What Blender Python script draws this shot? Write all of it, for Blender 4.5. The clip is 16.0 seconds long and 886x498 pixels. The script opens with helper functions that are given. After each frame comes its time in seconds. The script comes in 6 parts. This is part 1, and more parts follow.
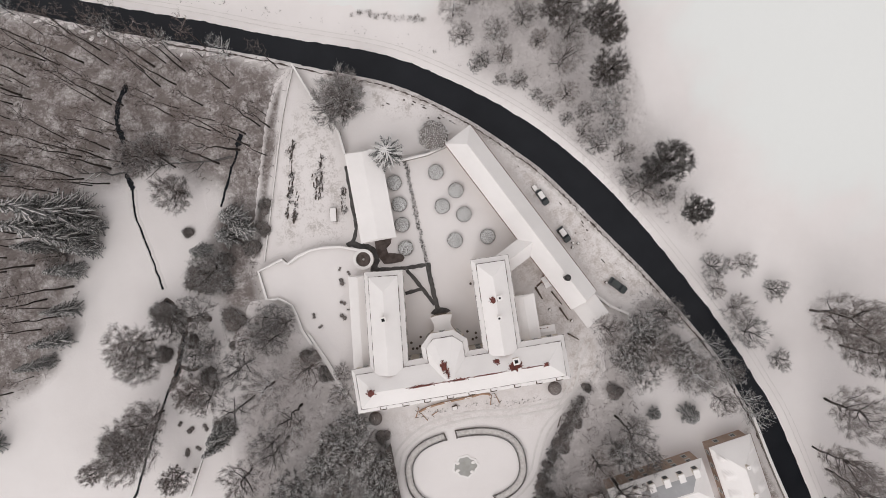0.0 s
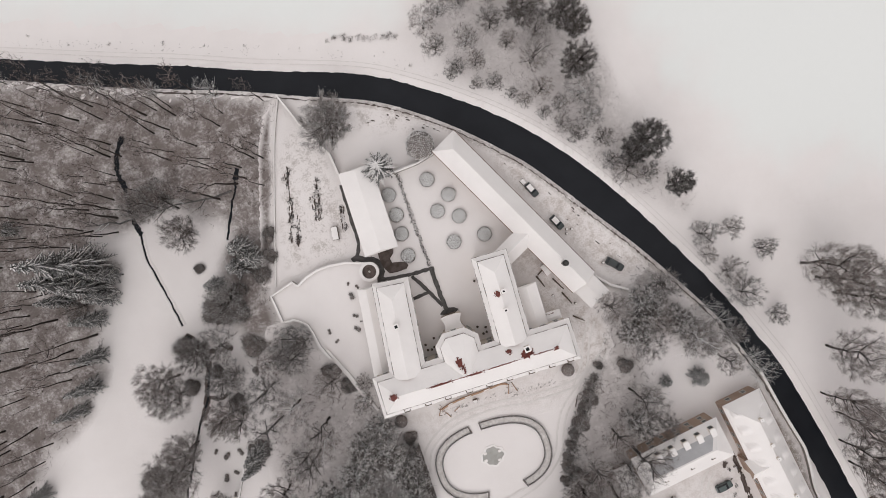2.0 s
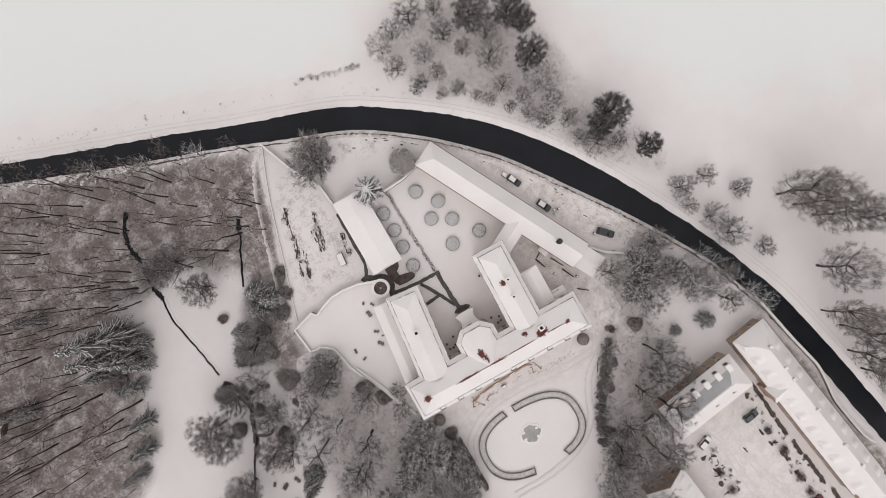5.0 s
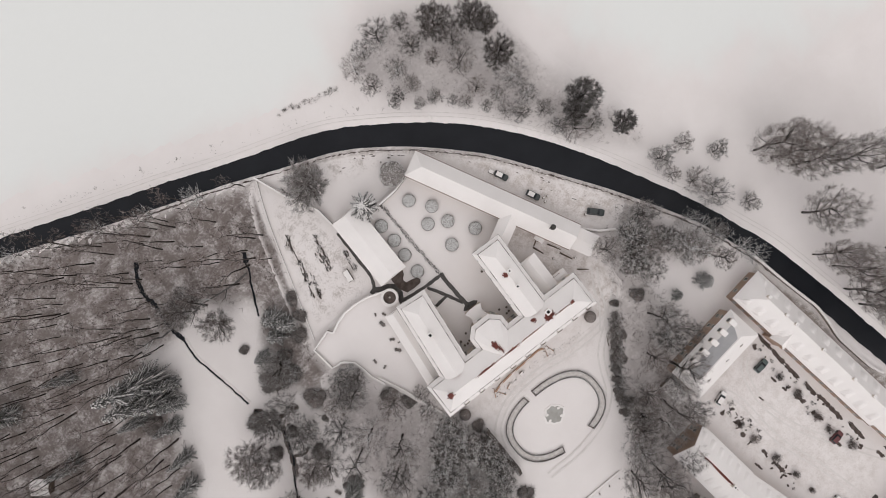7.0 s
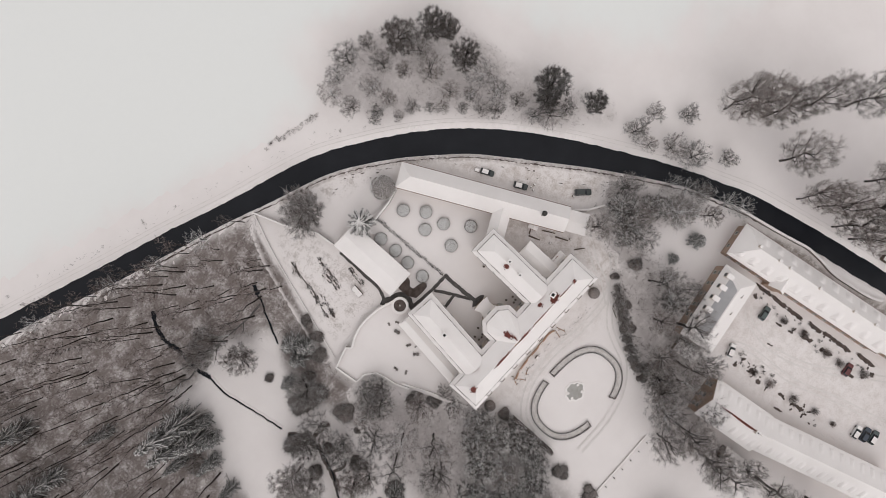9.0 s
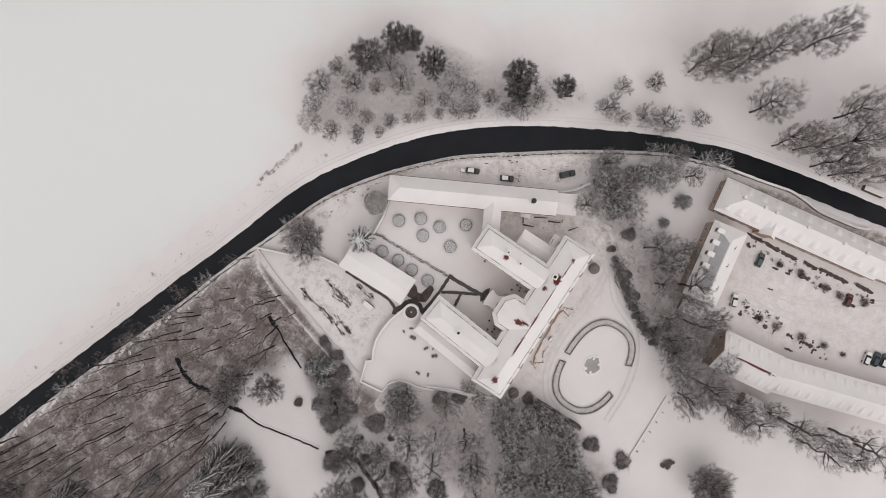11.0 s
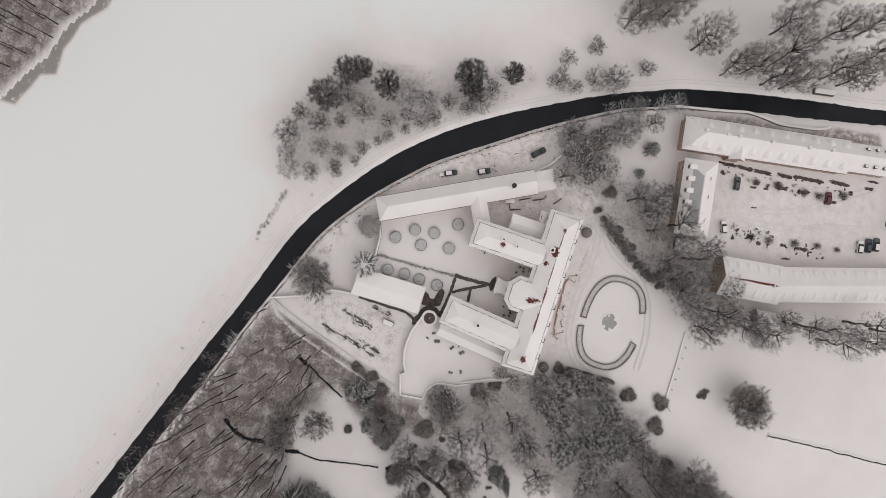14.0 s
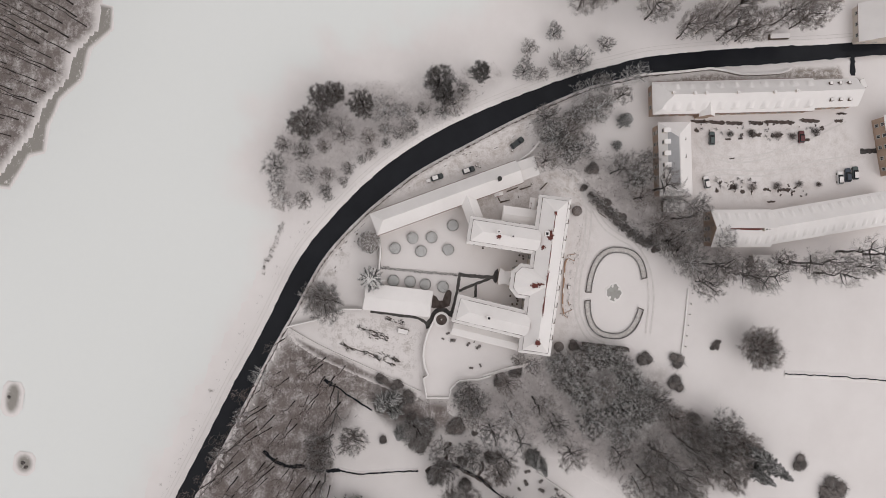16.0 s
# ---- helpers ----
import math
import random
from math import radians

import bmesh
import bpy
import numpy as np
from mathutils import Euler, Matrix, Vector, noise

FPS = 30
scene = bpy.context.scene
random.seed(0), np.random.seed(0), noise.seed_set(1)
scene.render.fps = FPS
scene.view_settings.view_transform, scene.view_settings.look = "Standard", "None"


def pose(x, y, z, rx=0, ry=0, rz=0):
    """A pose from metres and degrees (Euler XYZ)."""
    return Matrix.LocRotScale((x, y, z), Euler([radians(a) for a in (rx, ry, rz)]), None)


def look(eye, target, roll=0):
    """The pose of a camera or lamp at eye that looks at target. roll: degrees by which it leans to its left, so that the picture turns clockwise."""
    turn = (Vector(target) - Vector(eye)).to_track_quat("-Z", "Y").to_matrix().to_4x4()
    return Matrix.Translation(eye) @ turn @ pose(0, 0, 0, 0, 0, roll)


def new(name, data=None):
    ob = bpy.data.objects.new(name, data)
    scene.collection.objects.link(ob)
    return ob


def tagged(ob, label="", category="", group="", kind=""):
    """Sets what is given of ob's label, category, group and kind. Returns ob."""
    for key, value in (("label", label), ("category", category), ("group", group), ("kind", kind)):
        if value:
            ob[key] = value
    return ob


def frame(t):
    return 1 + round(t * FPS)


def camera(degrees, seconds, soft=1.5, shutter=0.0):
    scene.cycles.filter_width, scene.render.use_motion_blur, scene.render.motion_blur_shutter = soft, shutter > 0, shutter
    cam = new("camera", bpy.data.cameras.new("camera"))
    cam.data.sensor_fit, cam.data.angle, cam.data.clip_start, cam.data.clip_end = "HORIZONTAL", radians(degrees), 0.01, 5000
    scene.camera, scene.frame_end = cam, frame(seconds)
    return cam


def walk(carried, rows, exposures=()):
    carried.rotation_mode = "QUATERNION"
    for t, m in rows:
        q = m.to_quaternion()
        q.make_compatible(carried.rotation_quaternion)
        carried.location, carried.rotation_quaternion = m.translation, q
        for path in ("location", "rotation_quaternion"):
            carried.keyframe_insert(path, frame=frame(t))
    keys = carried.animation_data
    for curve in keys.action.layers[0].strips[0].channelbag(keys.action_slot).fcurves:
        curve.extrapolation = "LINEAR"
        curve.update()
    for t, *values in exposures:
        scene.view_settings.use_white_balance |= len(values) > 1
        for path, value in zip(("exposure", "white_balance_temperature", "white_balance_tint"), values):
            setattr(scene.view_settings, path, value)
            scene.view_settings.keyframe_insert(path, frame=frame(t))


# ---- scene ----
cam = camera(73.7, 16.0, soft=0.6)
PATH = [
    (0, pose(-0.76, 1.07, 145.24, -0.439, 0.005, -9.482)),
    (1, pose(-0.70, 1.31, 148.29, -0.392, 0.007, -13.299)),
    (2, pose(-0.63, 1.54, 151.34, -0.346, 0.009, -17.164)),
    (3, pose(-0.55, 1.74, 154.37, -0.300, 0.011, -21.102)),
    (4, pose(-0.46, 1.94, 157.39, -0.253, 0.013, -25.136)),
    (5, pose(-0.37, 2.12, 160.40, -0.207, 0.016, -29.282)),
    (6, pose(-0.26, 2.28, 163.41, -0.161, 0.018, -33.552)),
    (7, pose(-0.15, 2.43, 166.40, -0.114, 0.020, -37.954)),
    (8, pose(-0.03, 2.56, 169.38, -0.068, 0.022, -42.489)),
    (9, pose(0.10, 2.67, 172.35, -0.022, 0.024, -47.154)),
    (10, pose(0.24, 2.77, 175.32, 0.025, 0.027, -51.942)),
    (11, pose(0.39, 2.86, 178.27, 0.071, 0.029, -56.841)),
    (12, pose(0.55, 2.93, 181.21, 0.117, 0.031, -61.833)),
    (13, pose(0.72, 2.98, 184.14, 0.164, 0.033, -66.896)),
    (14, pose(0.89, 3.02, 187.07, 0.210, 0.035, -72.002)),
    (15, pose(1.07, 3.04, 189.98, 0.256, 0.037, -77.120)),
    (16, pose(1.27, 3.05, 192.88, 0.303, 0.040, -82.212)),
]
walk(cam, PATH, exposures=[(0, 0.05), (8, -0.03), (16, -0.16)])

# ---- overcast winter daylight ----
world = bpy.data.worlds.new("overcast_sky")
scene.world = world
world.use_nodes = True
wn, wl = world.node_tree.nodes, world.node_tree.links
sky = wn.new("ShaderNodeTexSky")
sky.sky_type, sky.sun_disc = "NISHITA", False
sky.sun_elevation, sky.sun_rotation = radians(38), radians(200)
sky.air_density, sky.dust_density = 1.0, 4.0
grey = wn.new("ShaderNodeHueSaturation")
grey.inputs["Saturation"].default_value = 0.1
wl.new(sky.outputs[0], grey.inputs["Color"])
cloud = wn.new("ShaderNodeMix")
cloud.data_type = "RGBA"
cloud.inputs[0].default_value = 0.8
cloud.inputs[7].default_value = (6.65, 6.45, 6.43, 1)
wl.new(grey.outputs[0], cloud.inputs[6])
wl.new(cloud.outputs[2], wn["Background"].inputs["Color"])
wn["Background"].inputs["Strength"].default_value = 0.119
sun = new("sun", bpy.data.lights.new("sun", "SUN"))
sun.data.energy, sun.data.angle, sun.data.color = 0.68, radians(50), (1.0, 0.957, 0.942)
sun.matrix_world = look((0, 0, 62), (34, 42, 0))

# ---- materials ----
def material(name, rough=0.8, metal=0.0):
    m = bpy.data.materials.new(name)
    m.use_nodes = True
    b = m.node_tree.nodes["Principled BSDF"]
    b.inputs["Roughness"].default_value, b.inputs["Metallic"].default_value = rough, metal
    return m, m.node_tree.nodes, m.node_tree.links, b


def noise_node(n, l, scale, detail=4.0, rough=0.55, objectspace=False):
    c = n.new("ShaderNodeTexCoord") if objectspace else n.new("ShaderNodeNewGeometry")
    t = n.new("ShaderNodeTexNoise")
    t.inputs["Scale"].default_value, t.inputs["Detail"].default_value, t.inputs["Roughness"].default_value = scale, detail, rough
    l.new(c.outputs["Object" if objectspace else "Position"], t.inputs["Vector"])
    return t.outputs["Fac"]


def ramp_node(n, l, fac, lo, hi, a=0.0, b=1.0):
    r = n.new("ShaderNodeMapRange")
    r.interpolation_type = "SMOOTHSTEP"
    for key, value in (("From Min", lo), ("From Max", hi), ("To Min", a), ("To Max", b)):
        r.inputs[key].default_value = value
    l.new(fac, r.inputs["Value"])
    return r.outputs["Result"]


def mix_node(n, l, fac, a, b):
    m = n.new("ShaderNodeMix")
    m.data_type = "RGBA"
    for socket, value in ((m.inputs[0], fac), (m.inputs[6], a), (m.inputs[7], b)):
        if isinstance(value, (int, float)):
            socket.default_value = value
        elif isinstance(value, tuple):
            socket.default_value = (*value, 1)
        else:
            l.new(value, socket)
    return m.outputs[2]


def math_node(n, l, op, a, b):
    m = n.new("ShaderNodeMath")
    m.operation, m.use_clamp = op, True
    for i, value in enumerate((a, b)):
        if isinstance(value, (int, float)):
            m.inputs[i].default_value = value
        else:
            l.new(value, m.inputs[i])
    return m.outputs[0]


def bump_node(n, l, b, height, strength, distance):
    k = n.new("ShaderNodeBump")
    k.inputs["Strength"].default_value, k.inputs["Distance"].default_value = strength, distance
    l.new(height, k.inputs["Height"])
    l.new(k.outputs[0], b.inputs["Normal"])


SNOW, SNOW2 = (0.80, 0.757, 0.748), (0.745, 0.70, 0.69)


def two_tone(name, a, b, scale, rough=0.8, metal=0.0, bump=0.3, fine=0.0, objectspace=False, lo=0.35, hi=0.65):
    """A surface of two colours in blotches, with finer grain and relief."""
    m, n, l, s = material(name, rough, metal)
    big = ramp_node(n, l, noise_node(n, l, scale, 5, 0.6, objectspace), lo, hi)
    grain = noise_node(n, l, fine or scale * 9, 3, 0.6, objectspace)
    c = mix_node(n, l, big, a, b)
    c = mix_node(n, l, math_node(n, l, "MULTIPLY", grain, 0.35), c, tuple(x * 0.6 for x in a))
    l.new(c, s.inputs["Base Color"])
    bump_node(n, l, s, grain, bump, 0.05)
    return m


def snow_material(name, a=SNOW, b=SNOW2, scale=0.05):
    m, n, l, s = material(name, 0.65)
    big = ramp_node(n, l, noise_node(n, l, scale, 6, 0.6), 0.3, 0.75)
    l.new(mix_node(n, l, big, a, b), s.inputs["Base Color"])
    bump_node(n, l, s, noise_node(n, l, 1.3, 6, 0.6), 0.25, 0.12)
    return m


def cover_material(name, dark, dark2, scale, lo, hi, amount=1.0):
    """Snow through which another ground shows, more so where the cover is thick."""
    m, n, l, s = material(name, 0.85)
    at = n.new("ShaderNodeAttribute")
    at.attribute_name = "cover"
    patch = noise_node(n, l, scale, 7, 0.68)
    mid = noise_node(n, l, scale * 6, 5, 0.7)
    k = math_node(n, l, "ADD", math_node(n, l, "MULTIPLY", patch, 0.6), math_node(n, l, "MULTIPLY", mid, 0.4))
    k = ramp_node(n, l, k, lo, hi)
    k = math_node(n, l, "MULTIPLY", math_node(n, l, "MULTIPLY", k, at.outputs["Fac"]), amount)
    under = mix_node(n, l, noise_node(n, l, scale * 25, 3, 0.6), dark, dark2)
    big = ramp_node(n, l, noise_node(n, l, 0.05, 6, 0.6), 0.3, 0.75)
    l.new(mix_node(n, l, k, mix_node(n, l, big, SNOW, SNOW2), under), s.inputs["Base Color"])
    bump_node(n, l, s, mid, 0.4, 0.15)
    return m


def snowed_material(name, a, b, snow_amount, scale=1.2, lo=0.35, hi=0.7, rough=0.85, facing=(0.1, 0.75), strokes=0.5):
    """Bark, twigs or needles with snow lying on what faces up."""
    m, n, l, s = material(name, rough)
    g = n.new("ShaderNodeNewGeometry")
    sep = n.new("ShaderNodeSeparateXYZ")
    l.new(g.outputs["Normal"], sep.inputs[0])
    up = ramp_node(n, l, sep.outputs["Z"], *facing)
    spots = ramp_node(n, l, noise_node(n, l, scale, 4, 0.6), lo, hi)
    single = ramp_node(n, l, g.outputs["Random Per Island"], 0.3, 0.75)
    spots = math_node(n, l, "ADD", math_node(n, l, "MULTIPLY", spots, 1 - strokes), math_node(n, l, "MULTIPLY", single, strokes))
    k = math_node(n, l, "MULTIPLY", math_node(n, l, "MULTIPLY", up, spots), snow_amount)
    oi = n.new("ShaderNodeObjectInfo")
    tone = math_node(n, l, "ADD", math_node(n, l, "MULTIPLY", oi.outputs["Random"], 0.4), math_node(n, l, "MULTIPLY", g.outputs["Random Per Island"], 0.6))
    tone = ramp_node(n, l, tone, 0.3, 0.85)
    c = mix_node(n, l, tone, a, b)
    l.new(mix_node(n, l, k, c, (0.74, 0.74, 0.74)), s.inputs["Base Color"])
    return m


M = {}
M["snow"] = snow_material("snow")
M["roof_snow"] = snow_material("roof_snow", (0.855, 0.82, 0.81), (0.80, 0.765, 0.755), 0.12)
M["litter"] = cover_material("leaf_litter_in_snow", (0.07, 0.052, 0.046), (0.18, 0.139, 0.125), 0.24, 0.25, 0.57, 0.9)
M["thin_snow"] = cover_material("thin_snow_over_soil", (0.17, 0.132, 0.11), (0.36, 0.30, 0.26), 0.34, 0.47, 0.62, 0.85)
M["worn_snow"] = cover_material("worn_snow", (0.32, 0.262, 0.226), (0.52, 0.45, 0.405), 0.4, 0.41, 0.64, 0.75)
M["lake_snow"] = cover_material("wind_packed_lake_snow", (0.765, 0.778, 0.768), (0.78, 0.793, 0.782), 0.02, 0.0, 0.1, 1.0)
M["grey_ice"] = cover_material("grey_ice_and_reeds", (0.20, 0.185, 0.165), (0.33, 0.31, 0.285), 0.30, 0.34, 0.47, 0.95)
M["reeds"] = cover_material("dry_reeds_in_snow", (0.13, 0.10, 0.08), (0.33, 0.275, 0.23), 0.6, 0.38, 0.56, 0.85)
M["water"], n, l, s = material("dark_water", 0.22)
l.new(mix_node(n, l, noise_node(n, l, 0.15, 4), (0.009, 0.010, 0.013), (0.018, 0.0195, 0.024)), s.inputs["Base Color"])
bump_node(n, l, s, noise_node(n, l, 1.1, 4), 0.12, 0.1)
s.inputs["Specular IOR Level"].default_value = 0.18
M["ice"] = two_tone("grey_pond_ice", (0.33, 0.32, 0.30), (0.42, 0.41, 0.39), 0.4, 0.45, bump=0.1)
M["wet_paving"] = two_tone("wet_dark_paving", (0.045, 0.04, 0.038), (0.10, 0.09, 0.085), 0.9, 0.55)
M["soil"] = two_tone("dark_garden_soil", (0.07, 0.052, 0.045), (0.14, 0.11, 0.10), 0.8, 0.95, bump=0.6)
M["plaster"] = two_tone("cream_plaster", (0.72, 0.645, 0.575), (0.62, 0.55, 0.485), 0.35, 0.85, bump=0.15, fine=6)
M["ochre"] = two_tone("ochre_plaster", (0.47, 0.35, 0.275), (0.38, 0.275, 0.215), 0.3, 0.85, bump=0.15, fine=6)
M["stone"] = two_tone("grey_stone", (0.40, 0.37, 0.34), (0.28, 0.26, 0.24), 0.9, 0.85, bump=0.5)
M["trim"] = two_tone("pale_stone_trim", (0.62, 0.60, 0.57), (0.52, 0.50, 0.47), 0.8, 0.8, bump=0.15)
M["tile"] = two_tone("red_roof_tile", (0.19, 0.048, 0.036), (0.10, 0.032, 0.028), 1.6, 0.8, bump=0.8, fine=7)
M["brick"] = two_tone("red_brick", (0.33, 0.12, 0.08), (0.22, 0.09, 0.07), 2.0, 0.85, bump=0.4)
M["copper"] = two_tone("blackened_metal", (0.03, 0.03, 0.03), (0.07, 0.065, 0.06), 2.0, 0.5, 0.4, bump=0.1)
M["gutter"] = two_tone("dull_zinc", (0.20, 0.185, 0.175), (0.27, 0.25, 0.24), 2.0, 0.6, 0.2, bump=0.1)
M["brown_gutter"] = two_tone("brown_gutter_metal", (0.20, 0.125, 0.105), (0.30, 0.215, 0.19), 0.8, 0.6, bump=0.1)
# Dark colour for painted shade lines along the palace roof edges, broken by snow.
M["patchy_shade_line"], n, l, s = material("gutter_with_snow", 0.7)
l.new(mix_node(n, l, ramp_node(n, l, noise_node(n, l, 0.45, 5, 0.65), 0.42, 0.6), (0.15, 0.12, 0.108), (0.72, 0.685, 0.675)), s.inputs["Base Color"])
M["thin_ice"] = two_tone("icy_snow_on_slate", (0.50, 0.495, 0.51), (0.44, 0.435, 0.45), 0.3, 0.6, bump=0.1, fine=4)
# One flat near-black for the chimney openings.
M["hole"], n, l, s = material("soot", 0.95)
s.inputs["Base Color"].default_value = (0.012, 0.012, 0.012, 1)
M["fresh_wood"] = two_tone("fresh_orange_timber", (0.47, 0.30, 0.20), (0.34, 0.21, 0.14), 2.5, 0.75, bump=0.3)
M["dark_wood"] = two_tone("dark_timber", (0.09, 0.065, 0.05), (0.15, 0.11, 0.085), 2.0, 0.85, bump=0.4)
M["glass"], n, l, s = material("window_glass", 0.06)
s.inputs["Base Color"].default_value = (0.03, 0.035, 0.04, 1)
M["bark"] = snowed_material("dark_bark", (0.02, 0.015, 0.013), (0.045, 0.035, 0.031), 0.25, 0.9, 0.5, 0.8)
M["twig"] = snowed_material("bare_twigs", (0.05, 0.038, 0.034), (0.30, 0.24, 0.22), 0.85, 0.5, 0.35, 0.7)
M["snowy_bark"] = snowed_material("bark_with_snow", (0.05, 0.04, 0.036), (0.09, 0.072, 0.065), 1.0, 0.5, 0.3, 0.5, facing=(0.0, 0.5), strokes=0.2)
M["wood_twig"] = snowed_material("forest_twigs", (0.05, 0.035, 0.031), (0.24, 0.18, 0.162), 0.3, 0.25, 0.4, 0.75)
M["dark_twig"] = snowed_material("dense_dark_twigs", (0.028, 0.022, 0.02), (0.15, 0.118, 0.106), 0.7, 0.4, 0.45, 0.72)
M["frost_twig"] = snowed_material("frosted_twigs", (0.14, 0.125, 0.12), (0.22, 0.20, 0.19), 1.0, 0.8, 0.15, 0.5)
M["needle"] = snowed_material("snowy_needles", (0.022, 0.021, 0.019), (0.05, 0.046, 0.043), 0.4, 1.0, 0.45, 0.62, facing=(0.0, 0.6), strokes=0.7)
M["shrub_mass"] = snowed_material("twiggy_shrub_mass", (0.095, 0.074, 0.066), (0.17, 0.136, 0.124), 0.4, 4.0, 0.4, 0.75, strokes=0.0)
M["clipped_mass"] = snowed_material("snow_dusted_box", (0.085, 0.072, 0.065), (0.11, 0.095, 0.086), 0.95, 5.0, 0.34, 0.6, facing=(0.45, 0.97), strokes=0.0)
M["bough_snow"] = snow_material("snow_on_boughs", (0.80, 0.78, 0.775), (0.62, 0.60, 0.59), 1.5)
M["hedge_bed"] = two_tone("thinly_snowed_bed", (0.74, 0.70, 0.68), (0.56, 0.52, 0.50), 1.1, 0.85, bump=0.5)
M["track"] = two_tone("packed_snow", (0.775, 0.735, 0.72), (0.71, 0.67, 0.65), 0.6, 0.7, bump=0.3)
M["tyre"], n, l, s = material("rubber", 0.9)
s.inputs["Base Color"].default_value = (0.02, 0.02, 0.02, 1)


def paint(name, c):
    m, n, l, s = material(name, 0.3)
    l.new(mix_node(n, l, noise_node(n, l, 3.0, 4), c, tuple(x * 0.8 + 0.02 for x in c)), s.inputs["Base Color"])
    s.inputs["Coat Weight"].default_value = 0.5
    return m


M["paint_dark"] = paint("dark_green_black_paint", (0.02, 0.028, 0.028))
M["paint_blue"] = paint("dark_blue_paint", (0.02, 0.035, 0.06))
M["paint_white"] = paint("white_paint", (0.62, 0.62, 0.62))
M["paint_silver"] = paint("grey_brown_paint", (0.15, 0.14, 0.13))
M["paint_red"] = paint("dark_red_paint", (0.11, 0.01, 0.014))
M["paint_teal"] = paint("grey_green_paint", (0.06, 0.085, 0.085))


# ---- mesh helpers ----
def link(name, bm, mat, parent=None, label=""):
    me = bpy.data.meshes.new(name)
    bm.to_mesh(me)
    bm.free()
    return link_mesh(name, me, mat, parent, label)


def link_mesh(name, me, mat, parent=None, label=""):
    if mat and not me.materials:
        me.materials.append(M[mat])
    ob = new(name, me)
    if parent is not None:
        ob.parent = parent
    return tagged(ob, label)


part = link


def thing(name, m, label, category, group="", kind=""):
    ob = new(name)
    ob.matrix_basis = m
    return tagged(ob, label, category, group, kind)


def py_mesh(name, verts, faces, mat, smooth=False):
    me = bpy.data.meshes.new(name)
    me.from_pydata([tuple(v) for v in verts], [], [tuple(f) for f in faces])
    if smooth:
        me.polygons.foreach_set("use_smooth", [True] * len(me.polygons))
    me.materials.append(M[mat])
    me.update()
    return me


def box(bm, x0, x1, y0, y1, z0, z1, bevel=0.0):
    r = bmesh.ops.create_cube(bm, size=1.0, matrix=Matrix.Translation(((x0 + x1) / 2, (y0 + y1) / 2, (z0 + z1) / 2)) @ Matrix.Diagonal((x1 - x0, y1 - y0, z1 - z0, 1)))
    if bevel:
        edges = list({e for v in r["verts"] for e in v.link_edges})
        bmesh.ops.bevel(bm, geom=edges, offset=bevel, segments=2, profile=0.6, affect="EDGES")
    return r["verts"]


def cone(bm, x, y, z0, z1, r0, r1, n=16):
    return bmesh.ops.create_cone(bm, segments=n, cap_ends=True, radius1=r0, radius2=r1, depth=z1 - z0, matrix=Matrix.Translation((x, y, (z0 + z1) / 2)))["verts"]


def boxes(*rows):
    bm = bmesh.new()
    for r in rows:
        box(bm, *r)
    return bm


def prism(bm, pts, z0, z1):
    lo = [bm.verts.new((x, y, z0)) for x, y in pts]
    hi = [bm.verts.new((x, y, z1)) for x, y in pts]
    k = len(pts)
    bm.faces.new(lo[::-1]), bm.faces.new(hi)
    for i in range(k):
        bm.faces.new((lo[i], lo[(i + 1) % k], hi[(i + 1) % k], hi[i]))
    bmesh.ops.recalc_face_normals(bm, faces=bm.faces)


def loft(bm, rings, cap=True):
    """Skin closed rings of equal length, one above the other."""
    vs = [[bm.verts.new(q) for q in r] for r in rings]
    k = len(vs[0])
    for a, b in zip(vs, vs[1:]):
        for i in range(k):
            bm.faces.new((a[i], a[(i + 1) % k], b[(i + 1) % k], b[i]))
    if cap:
        bm.faces.new(vs[0][::-1]), bm.faces.new(vs[-1])
    bmesh.ops.recalc_face_normals(bm, faces=bm.faces)


def offsets(pts, closed=False):
    """Unit left normals along a line of points."""
    q = np.array(pts, float)
    if closed:
        t = np.roll(q, -1, 0) - np.roll(q, 1, 0)
    else:
        t = np.gradient(q, axis=0)
    t /= np.linalg.norm(t, axis=1)[:, None]
    return q, np.stack([-t[:, 1], t[:, 0]], 1)


def smooth_line(pts, step=1.0):
    """Catmull-Rom through the points, at even steps."""
    q = [np.array(a, float) for a in pts]
    q = [2 * q[0] - q[1]] + q + [2 * q[-1] - q[-2]]
    out = []
    for i in range(1, len(q) - 2):
        k = max(2, int(np.linalg.norm(q[i + 1] - q[i]) / step))
        for j in range(k):
            u = j / k
            out.append(0.5 * (2 * q[i] + (q[i + 1] - q[i - 1]) * u + (2 * q[i - 1] - 5 * q[i] + 4 * q[i + 1] - q[i + 2]) * u * u + (3 * q[i] - q[i - 1] - 3 * q[i + 1] + q[i + 2]) * u ** 3))
    return np.array(out + [q[-2]])


def ribbon(bm, pts, profile, jitter=0.0, closed=False):
    """Sweep a profile of (offset, height) along a line on the ground."""
    q, nrm = offsets(pts, closed)
    rows = []
    for i in range(len(q)):
        rows.append([bm.verts.new((q[i][0] + nrm[i][0] * (o + random.uniform(-jitter, jitter)), q[i][1] + nrm[i][1] * (o + random.uniform(-jitter, jitter)), z)) for o, z in profile])
    pairs = list(zip(rows, rows[1:])) + ([(rows[-1], rows[0])] if closed else [])
    for a, b in pairs:
        for i in range(len(profile) - 1):
            bm.faces.new((a[i], b[i], b[i + 1], a[i + 1]))
    bmesh.ops.recalc_face_normals(bm, faces=bm.faces)


